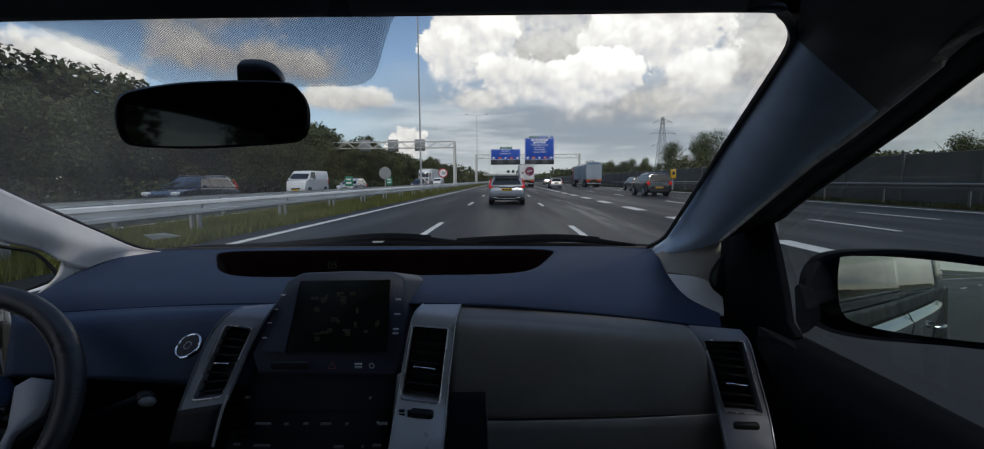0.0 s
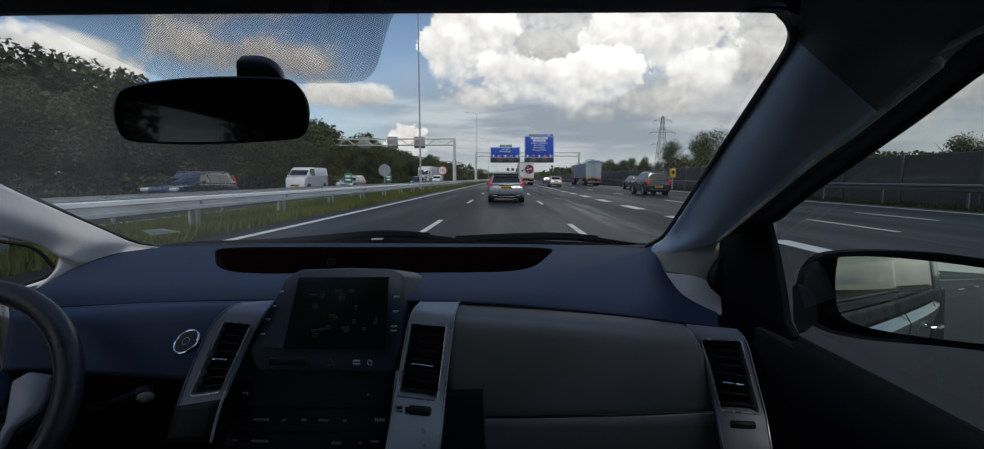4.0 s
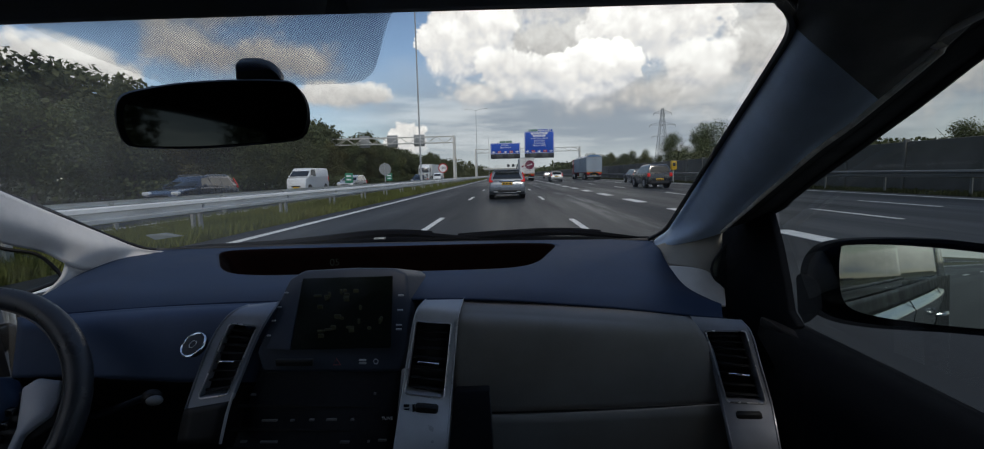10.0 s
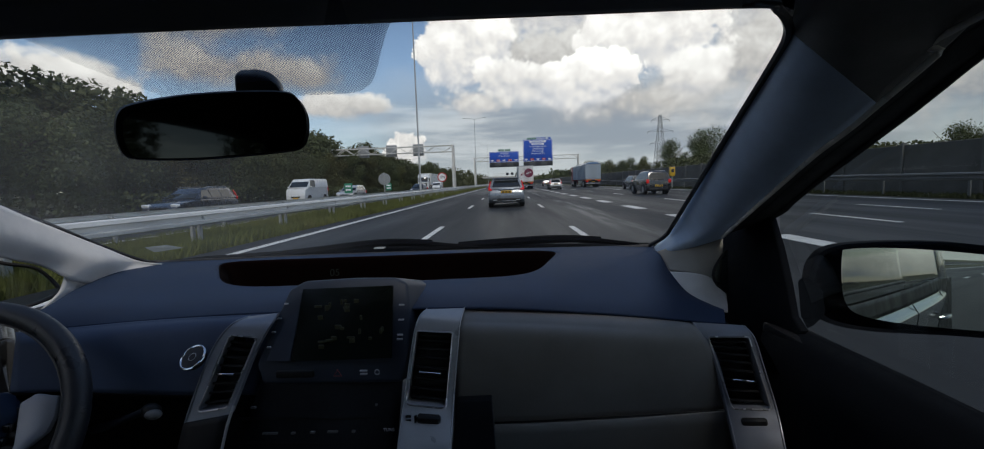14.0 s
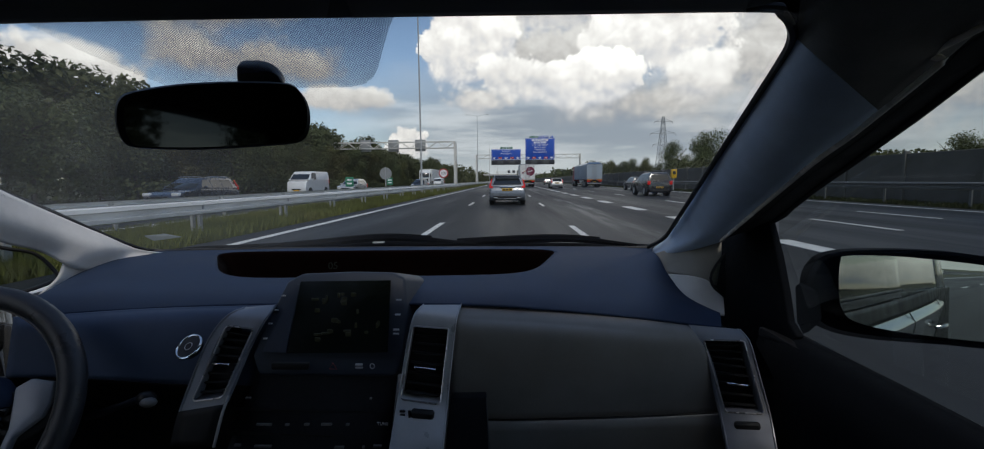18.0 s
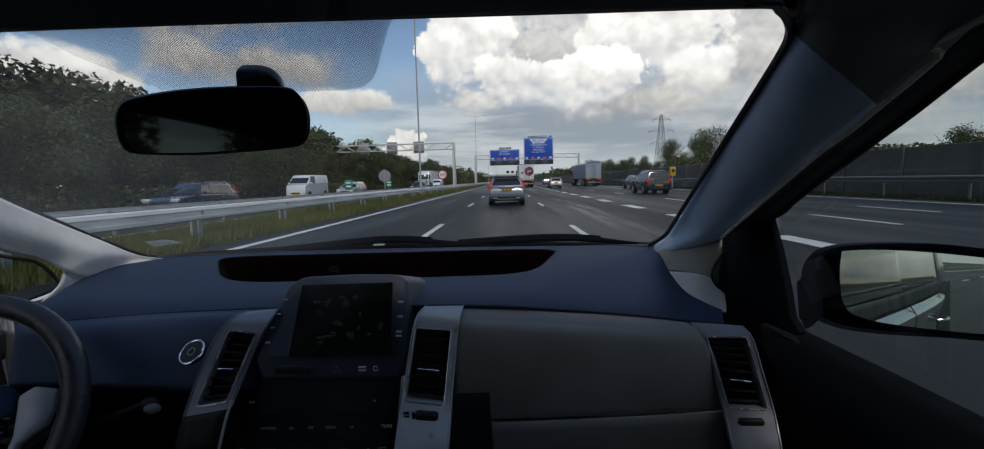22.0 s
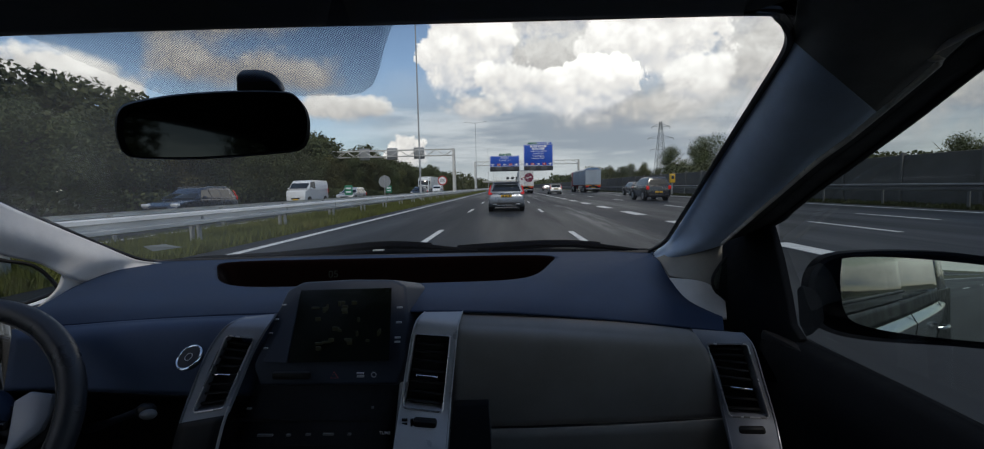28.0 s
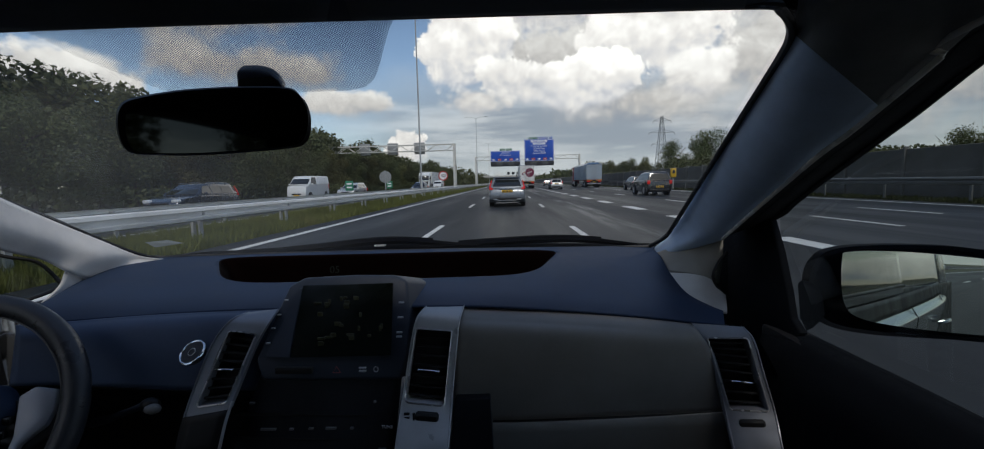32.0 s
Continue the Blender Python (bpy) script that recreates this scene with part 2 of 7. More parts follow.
def glass(name, tint=(0.93, 0.95, 0.94), gloss=0.06, dust_haze=0.0, left_haze=0.0, falloff=5.0):
    """A thin sheet: lets light through, mirrors a little of it, and may carry dusty film and painted haze."""
    m = bpy.data.materials.new(name)
    m.use_nodes = True
    N = Nodes(m.node_tree)
    out = N.add("ShaderNodeOutputMaterial")
    tr, gl = N.add("ShaderNodeBsdfTransparent"), N.add("ShaderNodeBsdfGlossy")
    tr.inputs[0].default_value = (*tint, 1)
    gl.inputs["Roughness"].default_value = 0.02
    lw = N.add("ShaderNodeLayerWeight")
    lw.inputs[0].default_value = 0.5
    a = N.add("ShaderNodeMixShader")
    N.link(N.math("ADD", N.math("MULTIPLY", N.math("POWER", lw.outputs["Facing"], falloff), gloss * 4), 0.012), a.inputs[0])
    N.link(tr.outputs[0], a.inputs[1])
    N.link(gl.outputs[0], a.inputs[2])
    last = a
    if dust_haze:
        df = N.add("ShaderNodeBsdfTranslucent")
        df.inputs[0].default_value = (0.60, 0.61, 0.59, 1)
        last = N.add("ShaderNodeMixShader")
        v = N.add("ShaderNodeTexCoord").outputs["Object"]
        # dusty film, plus haze painted towards the left for reflections in the glass
        film = N.span(N.noise(v, 5.0, 8.0, 0.7), 0.42, 0.8, dust_haze * 0.25, dust_haze)
        sx = N.add("ShaderNodeSeparateXYZ")
        N.link(v, sx.inputs[0])
        film = N.math("ADD", film, N.span(N.math("ADD", sx.outputs[0], N.math("MULTIPLY", N.noise(v, 2.5, 5.0, 0.6), 0.5)), 0.02, -0.42, 0.0, left_haze))
        N.link(film, last.inputs[0])
        N.link(a.outputs[0], last.inputs[1])
        N.link(df.outputs[0], last.inputs[2])
    N.link(last.outputs[0], out.inputs[0])
    return m


M = {}
# cabin
M["pad"] = mat("soft_navy_dash", (0.021, 0.035, 0.068), 0.65, vary=0.12, scale=14, fine=900, bump=0.12, spec=0.14, rough_vary=0.03)
M["fascia_blue"] = mat("blue_grey_fascia", (0.070, 0.096, 0.155), 0.6, vary=0.12, scale=10, fine=900, bump=0.1, spec=0.25, rough_vary=0.03)
M["hood"] = mat("dark_blue_grey_hood", (0.032, 0.040, 0.056), 0.5, vary=0.12, scale=14, fine=900, bump=0.08, spec=0.3, rough_vary=0.03)
M["fascia"] = mat("charcoal_fascia", (0.25, 0.235, 0.218), 0.55, vary=0.12, scale=10, fine=900, bump=0.1, spec=0.35)
M["fascia_low"] = mat("dark_lower_fascia", (0.30, 0.288, 0.265), 0.6, vary=0.12, scale=10, fine=900, bump=0.1, spec=0.3)
# darker copy of the satin silver; shade on it is put into the colour
M["silver_shaded"] = mat("shaded_silver_trim", (0.27, 0.285, 0.32), 0.4, metal=0.3, vary=0.06, scale=30, fine=500)
M["black"] = mat("black_plastic", (0.012, 0.012, 0.013), 0.5, vary=0.2, scale=20, fine=600, bump=0.05, spec=0.3)
M["matte"] = mat("matte_black_panel", (0.022, 0.024, 0.030), 0.5, vary=0.2, scale=20, spec=0.25)
M["slot"] = mat("dark_red_black", (0.004, 0.0018, 0.0018), 0.9, vary=0.2, scale=20, spec=0.02)
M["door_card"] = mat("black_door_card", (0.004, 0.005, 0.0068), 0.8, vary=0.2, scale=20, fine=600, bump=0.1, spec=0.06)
M["velvet"] = mat("dull_black", (0.004, 0.004, 0.005), 0.9, vary=0.2, scale=20, spec=0.02)
M["silver_bright"] = mat("bright_silver_edge", (0.62, 0.62, 0.63), 0.3, metal=0.7, vary=0.04)
M["gloss"] = mat("piano_black", (0.006, 0.006, 0.007), 0.16, vary=0.2, scale=20, rough_vary=0.05)
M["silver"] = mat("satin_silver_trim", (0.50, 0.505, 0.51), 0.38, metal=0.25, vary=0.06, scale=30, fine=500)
M["chrome"] = mat("bright_chrome", (0.78, 0.79, 0.8), 0.15, metal=1.0, vary=0.03)
# one pillar cloth in two tones: light and shade put into the colours
M["pillar"] = mat("shaded_pillar_cloth", (0.45, 0.55, 0.68), 0.75, vary=0.08, scale=20, fine=700, bump=0.15, spec=0.2)
M["pillar_lit"] = mat("lit_pillar_cloth", (0.78, 0.755, 0.72), 0.8, vary=0.08, scale=20, fine=700, bump=0.15, spec=0.2)
M["piping"] = mat("beige_rubber_piping", (0.72, 0.67, 0.58), 0.28, vary=0.1, scale=20, fine=500, spec=1.0, coat=0.6, rough_vary=0.06)
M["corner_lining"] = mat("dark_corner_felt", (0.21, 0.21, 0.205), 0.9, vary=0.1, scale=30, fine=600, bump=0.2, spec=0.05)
# shade on the pillar's lower end, put into a darker beige
M["pillar_base"] = mat("shaded_base_trim", (0.30, 0.285, 0.25), 0.8, vary=0.08, scale=20, fine=700, bump=0.1, spec=0.1)
M["foot"] = mat("pale_grey_trim", (0.60, 0.59, 0.565), 0.7, vary=0.08, scale=20, fine=700, bump=0.1, spec=0.2)
M["lining"] = mat("headliner_felt", (0.16, 0.165, 0.17), 0.9, vary=0.1, scale=30, fine=600, bump=0.2, spec=0.1)
M["rubber"] = mat("black_rubber", (0.008, 0.008, 0.008), 0.6, vary=0.2)
M["knob_grey"] = mat("plain_grey_knob", (0.15, 0.15, 0.15), 0.45, vary=0.12, scale=60)
M["leather"] = mat("wheel_leather", (0.030, 0.032, 0.038), 0.36, vary=0.15, scale=30, fine=700, bump=0.2)
M["screen"] = mat("dim_screen", (0.006, 0.008, 0.006), 0.12, vary=0.1)
M["icon"] = mat("dim_screen_icon", (0.028, 0.030, 0.014), 0.4, vary=0.8, scale=300, glow=0.04)
M["mark"] = mat("pale_print", (0.5, 0.5, 0.5), 0.5, vary=0.05)
M["dimmark"] = mat("dim_print", (0.16, 0.16, 0.16), 0.5, vary=0.3, scale=300)
M["redmark"] = mat("red_print", (0.35, 0.05, 0.04), 0.5, vary=0.05)
M["digit"] = mat("dim_green_digit", (0.008, 0.010, 0.009), 0.9, glow=0.08, spec=0.0)
M["mirror"] = mat("mirror_silver", (0.56, 0.62, 0.58), 0.01, metal=1.0, vary=0.0, rough_vary=0.0)
M["mirror_dim"] = mat("dimmed_mirror", (0.034, 0.040, 0.038), 0.04, metal=1.0, vary=0.0, rough_vary=0.0)
M["frit"] = mat("blue_grey_dot_print", (0.02, 0.045, 0.16), 0.6, vary=0.1)
M["glass"] = glass("clear_screen_glass", (0.975, 0.985, 0.98), 0.03, dust_haze=0.012, left_haze=0.03)
M["sideglass"] = glass("green_side_glass", (0.70, 0.74, 0.73), 0.25, falloff=3.6)
M["privacy"] = glass("dark_privacy_glass", (0.10, 0.12, 0.12), 0.24, falloff=2.2)
M["paint"] = mat("silver_car_paint", (0.30, 0.31, 0.32), 0.16, metal=0.85, vary=0.03, coat=0.15, rough_vary=0.02)
M["label"] = mat("pale_blue_sticker", (0.15, 0.175, 0.18), 0.6, vary=0.15)



# ---- building blocks ----
def finish(ob, material, smooth=True, angle=40):
    ob.data.materials.append(material)
    if smooth:
        ob.data.shade_smooth()
        ob.data.set_sharp_from_angle(angle=radians(angle))
    return ob


def part(name, bm, material, parent=None, label="", smooth=True, angle=40):
    """Links a bmesh as one mesh object under a thing or a part."""
    me = bpy.data.meshes.new(name)
    bmesh.ops.recalc_face_normals(bm, faces=bm.faces[:])
    bm.to_mesh(me)
    bm.free()
    ob = finish(new(name, me), material, smooth, angle)
    if parent:
        ob.parent = parent
    if label:
        ob["label"] = label
    return ob


def share(name, ob, parent, m=None):
    """One more piece on the mesh of ob."""
    o = new(name, ob.data)
    o.parent = parent
    if m is not None:
        o.matrix_basis = m
    return o


def thing(name, label, category, group="", at=(0, 0, 0), kind=""):
    ob = new(name)
    ob.empty_display_size = 0.2
    ob.location = at
    return tagged(ob, label, category, group, kind)


def V(p):
    return Vector(p)


def box(bm, c, s, bevel=0.0, seg=2, rot=None):
    m = Matrix.Translation(c) @ (rot.to_4x4() if rot is not None else Matrix()) @ Matrix.Diagonal((*s, 1))
    r = bmesh.ops.create_cube(bm, size=1.0, matrix=m)
    if bevel:
        es = {e for v in r["verts"] for e in v.link_edges}
        bmesh.ops.bevel(bm, geom=list(es), offset=bevel, segments=seg, affect="EDGES", profile=0.5)
    return bm


def block(c, s, bevel=0.0, seg=2, rot=None):
    return box(bmesh.new(), c, s, bevel, seg, rot)


def beam(bm, a, b, w, h=None, bevel=0.0):
    """A straight bar from a to b."""
    a, b = V(a), V(b)
    d = b - a
    q = d.to_track_quat("Y", "Z")
    return box(bm, (a + b) / 2, (w, d.length, h or w), bevel, 1, q.to_matrix())


def prism(bm, pts, vec, bevel=0.0, seg=2):
    """A polygon pushed along vec."""
    vec = V(vec)
    a = [bm.verts.new(p) for p in pts]
    b = [bm.verts.new(V(p) + vec) for p in pts]
    n = len(a)
    f = [bm.faces.new(a), bm.faces.new(b[::-1])]
    f += [bm.faces.new((a[i], b[i], b[(i + 1) % n], a[(i + 1) % n])) for i in range(n)]
    bmesh.ops.recalc_face_normals(bm, faces=f)
    if bevel:
        bmesh.ops.bevel(bm, geom=list({e for x in f for e in x.edges}), offset=bevel, segments=seg, affect="EDGES", profile=0.5)
    return bm


def spline(pts, n, closed=False):
    """n points on a smooth curve through pts."""
    pts = [V(p) for p in pts]
    k = len(pts)
    if k == 2:
        return [pts[0].lerp(pts[1], i / (n - 1)) for i in range(n)]
    out = []
    for i in range(n):
        u = i / n * k if closed else i / (n - 1) * (k - 1)
        j = min(int(u), k - 1 if closed else k - 2)
        t = u - j
        g = (lambda q: pts[q % k]) if closed else (lambda q: pts[max(0, min(k - 1, q))])
        p0, p1, p2, p3 = g(j - 1), g(j), g(j + 1), g(j + 2)
        if not closed and j == 0:
            p0 = p1 * 2 - p2
        if not closed and j == k - 2:
            p3 = p2 * 2 - p1
        out.append(0.5 * (2 * p1 + (p2 - p0) * t + (2 * p0 - 5 * p1 + 4 * p2 - p3) * t * t + (3 * p1 - p0 - 3 * p2 + p3) * t ** 3))
    return out


def tube(bm, pts, r, sides=8, closed=False, flat=1.0):
    rings = []
    n = len(pts)
    pts = [V(p) for p in pts]
    for i, p in enumerate(pts):
        d = (pts[(i + 1) % n] - pts[i - 1]) if closed or 0 < i < n - 1 else (pts[1] - pts[0] if i == 0 else pts[-1] - pts[-2])
        x = d.orthogonal() if abs(d.normalized().z) > 0.98 else d.cross(Vector((0, 0, 1)))
        x.normalize()
        y = x.cross(d).normalized()
        rr = r[i] if isinstance(r, (list, tuple)) else r
        rings.append([bm.verts.new(p + rr * (x * math.cos(a) + y * flat * math.sin(a))) for a in (2 * math.pi * k / sides for k in range(sides))])
    for i in range(n if closed else n - 1):
        A, B = rings[i], rings[(i + 1) % n]
        for k in range(sides):
            bm.faces.new((A[k], A[(k + 1) % sides], B[(k + 1) % sides], B[k]))
    if not closed:
        bm.faces.new(rings[0])
        bm.faces.new(rings[-1][::-1])
    return bm


def sheet(bm, grid, keep=None):
    """Quads over a grid of points."""
    vs = [[bm.verts.new(p) for p in row] for row in grid]
    for i in range(len(vs) - 1):
        for j in range(len(vs[0]) - 1):
            q = (vs[i][j], vs[i][j + 1], vs[i + 1][j + 1], vs[i + 1][j])
            if keep is None or keep(sum((v.co for v in q), Vector()) / 4):
                bm.faces.new(q)
    if keep:
        bmesh.ops.delete(bm, geom=[v for v in bm.verts if not v.link_faces], context="VERTS")
    return bm


def surface(rows, n=24, m=24, keep=None):
    """A smooth sheet through rows of control points, n points along a row and m rows."""
    rows = [spline(r, n) for r in rows]
    cols = [spline([r[j] for r in rows], m) for j in range(n)]
    return sheet(bmesh.new(), [[cols[j][i] for j in range(n)] for i in range(m)], keep)


def skin(name, bm, material, parent, thick, label="", angle=50):
    """A sheet given thickness away from the seats (upwards or forwards)."""
    ob = part(name, bm, material, parent, label, angle=angle)
    mod = ob.modifiers.new("thickness", "SOLIDIFY")
    mod.thickness, mod.offset = thick, 0
    return ob


def disc(bm, c, axis, r, depth, n=24, r2=None):
    axis = V(axis).normalized()
    m = Matrix.Translation(c) @ axis.to_track_quat("Z", "Y").to_matrix().to_4x4()
    bmesh.ops.create_cone(bm, cap_ends=True, segments=n, radius1=r, radius2=r if r2 is None else r2, depth=depth, matrix=m)
    return bm


def writing(words, size, m, material, parent, name="lettering", align="CENTER", depth=0.004):
    cu = bpy.data.curves.new(name, "FONT")
    cu.body, cu.size, cu.align_x, cu.align_y, cu.extrude = words, size, align, "CENTER", depth
    tmp = bpy.data.objects.new(name, cu)
    scene.collection.objects.link(tmp)
    me = bpy.data.meshes.new_from_object(tmp.evaluated_get(bpy.context.evaluated_depsgraph_get()))
    bpy.data.objects.remove(tmp)
    ob = finish(new(name, me), material, False)
    ob.parent = parent
    ob.matrix_basis = m
    return ob



# ---- the parked car's cabin ----
CAR_L, CAR_R, BELT = -1.14, 0.50, 0.94


def trim_strip(left, right):
    """S(u, v): across from the left edge to the right edge, v down along them."""
    L, R = spline(left, 41), spline(right, 41)

    def at(edge, v):
        k = max(0.0, min(39.999, v * 40))
        i = int(k)
        return edge[i].lerp(edge[i + 1], k - i)
    return lambda u, v: at(L, v).lerp(at(R, v), u)


def framed(S, u0, u1, v0, v1, depth, end):
    """A panel over S with an opening that is depth deep."""
    us = [0, 0.03, u0 * 0.6, u0 - 0.03, u0] + [u0 + (u1 - u0) * k / 6 for k in range(1, 6)] + [u1, u1 + 0.03, u1 + (1 - u1) * 0.4, 0.97, 1]
    vs = [v0 * k / 5 for k in range(6)] + [v0 + (v1 - v0) * k / 8 for k in range(1, 9)] + [v1 + (end - v1) * k / 6 for k in range(1, 7)]
    bm = bmesh.new()
    vert = {}
    for i, v in enumerate(vs):
        for j, u in enumerate(us):
            p = S(u, v)
            edge = min(u, 1 - u) < 0.01
            vert[i, j] = bm.verts.new(p + Vector((0, 0.008 if edge else 0, 0)))
    for i in range(len(vs) - 1):
        for j in range(len(us) - 1):
            uc, vc = (us[j] + us[j + 1]) / 2, (vs[i] + vs[i + 1]) / 2
            if u0 < uc < u1 and v0 < vc < v1:
                continue
            bm.faces.new((vert[i, j], vert[i, j + 1], vert[i + 1, j + 1], vert[i + 1, j]))
    eye = Vector((0, 0, 1.2))
    mouth = {vert[i, j] for i, v in enumerate(vs) for j, u in enumerate(us) if u0 - 1e-6 < u < u1 + 1e-6 and v0 - 1e-6 < v < v1 + 1e-6}
    rim = [e for e in bm.edges if len(e.link_faces) == 1]
    deep = [e for e in rim if all(v in mouth for v in e.verts)]
    r = bmesh.ops.extrude_edge_only(bm, edges=deep)
    bmesh.ops.translate(bm, vec=(0, depth, 0), verts=[g for g in r["geom"] if isinstance(g, bmesh.types.BMVert)])
    # the outer skirt runs back out of sight
    r = bmesh.ops.extrude_edge_only(bm, edges=[e for e in rim if e not in set(deep)])
    for g in r["geom"]:
        if isinstance(g, bmesh.types.BMVert):
            g.co = eye + (g.co - eye) * 1.035
    bmesh.ops.delete(bm, geom=[v for v in bm.verts if not v.link_faces], context="VERTS")
    return bm


def air_vent(parent, left, right, u0, u1, v0, v1, label, slats=8, knob_at=0.5, end=1.0, trim="silver"):
    # the surround stands a little proud of the dashboard
    eye = Vector((0, 0, 1.2))
    left, right = ([eye.lerp(V(q), 0.986) for q in side] for side in (left, right))
    S = trim_strip(left, right)
    vent = part("air_vent", framed(S, u0, u1, v0, v1, 0.03, end), M[trim], parent, label)
    bm = bmesh.new()
    sheet(bm, [[S(u0 + (u1 - u0) * k / 3, v0 + (v1 - v0) * i / 5) + Vector((0, 0.026, 0)) for k in range(4)] for i in range(6)])
    skin("backing", bm, M["rubber"], vent, 0.004)
    for i in range(slats):
        v = v0 + (v1 - v0) * (i + 0.5) / slats
        a, b = S(u0 + 0.05, v) + Vector((0, 0.013, 0)), S(u1 - 0.05, v) + Vector((0, 0.013, 0))
        d = (b - a)
        q = Matrix((d.normalized(), Vector((0, 0, 1)).cross(d).normalized(), d.cross(Vector((0, 0, 1)).cross(d)).normalized())).transposed()
        part("slat", block((a + b) / 2, (d.length, 0.013, 0.0035), 0.001, 1, q @ Matrix.Rotation(radians(-18), 3, "X")), M["black"], vent)
    rows = [v0 * k / 5 for k in range(6)] + [v0 + (v1 - v0) * k / 8 for k in range(1, 9)] + [v1 + (end - v1) * k / 6 for k in range(1, 7)]
    ru, rv = 0.0055 / (S(1, v0) - S(0, v0)).length, 0.0055 / ((S(u0, v1) - S(u0, v0)).length / (v1 - v0))
    mouth = []
    for cu, cv, su, sv in ((u0, v0, 1, 1), (u1, v0, -1, 1), (u1, v1, -1, -1), (u0, v1, 1, -1)):
        arc = [S(cu + su * ru * (1 - math.cos(a)), cv + sv * rv * (1 - math.sin(a))) for a in (math.pi / 2 * k / 6 for k in range(7))]
        if su * sv < 0:
            arc.reverse()
        part("corner_fillet", prism(bmesh.new(), [S(cu, cv)] + arc, (0, 0.006, 0)), M[trim], vent, smooth=False)
        # walk round the mouth, each side split so that the rim hugs the curve
        if mouth:
            mouth += [mouth[-1].lerp(arc[0], k / 6) for k in range(1, 6)]
        mouth += arc
    mouth += [mouth[-1].lerp(mouth[0], k / 6) for k in range(1, 6)]
    part("mouth_rim", tube(bmesh.new(), [q + Vector((0, -0.0012, 0)) for q in mouth], 0.0013, 6, True), M["silver_bright"], vent, "thin bright rim round the slats")
    for u in (0.012, 0.988):
        part("trim_edge", tube(bmesh.new(), [S(u, v) + Vector((0, -0.0012, 0)) for v in rows], 0.0013, 6), M[trim], vent, "rounded edge")
    if end < 1:
        bm = sheet(bmesh.new(), [[S(k / 4, end + (1 - end) * i / 6) for k in range(5)] for i in range(7)])
        skin("lower_trim", bm, M["black"], vent, 0.004, "black lower trim")
        part("lower_edge", tube(bmesh.new(), [S(1, end - 0.05 + (1.05 - end) * i / 8) + Vector((0, -0.002, 0)) for i in range(9)], 0.0022, 6), M["silver"], vent)
    a = S(u0 + (u1 - u0) * 0.22, v0 + (v1 - v0) * knob_at)
    b = S(u0 + (u1 - u0) * 0.78, v0 + (v1 - v0) * knob_at)
    bm = bmesh.new()
    beam(bm, a, b, 0.010, 0.0035, 0.001)
    part("knob", bm, M["chrome"], vent, "thin bright tab")
    return vent, S


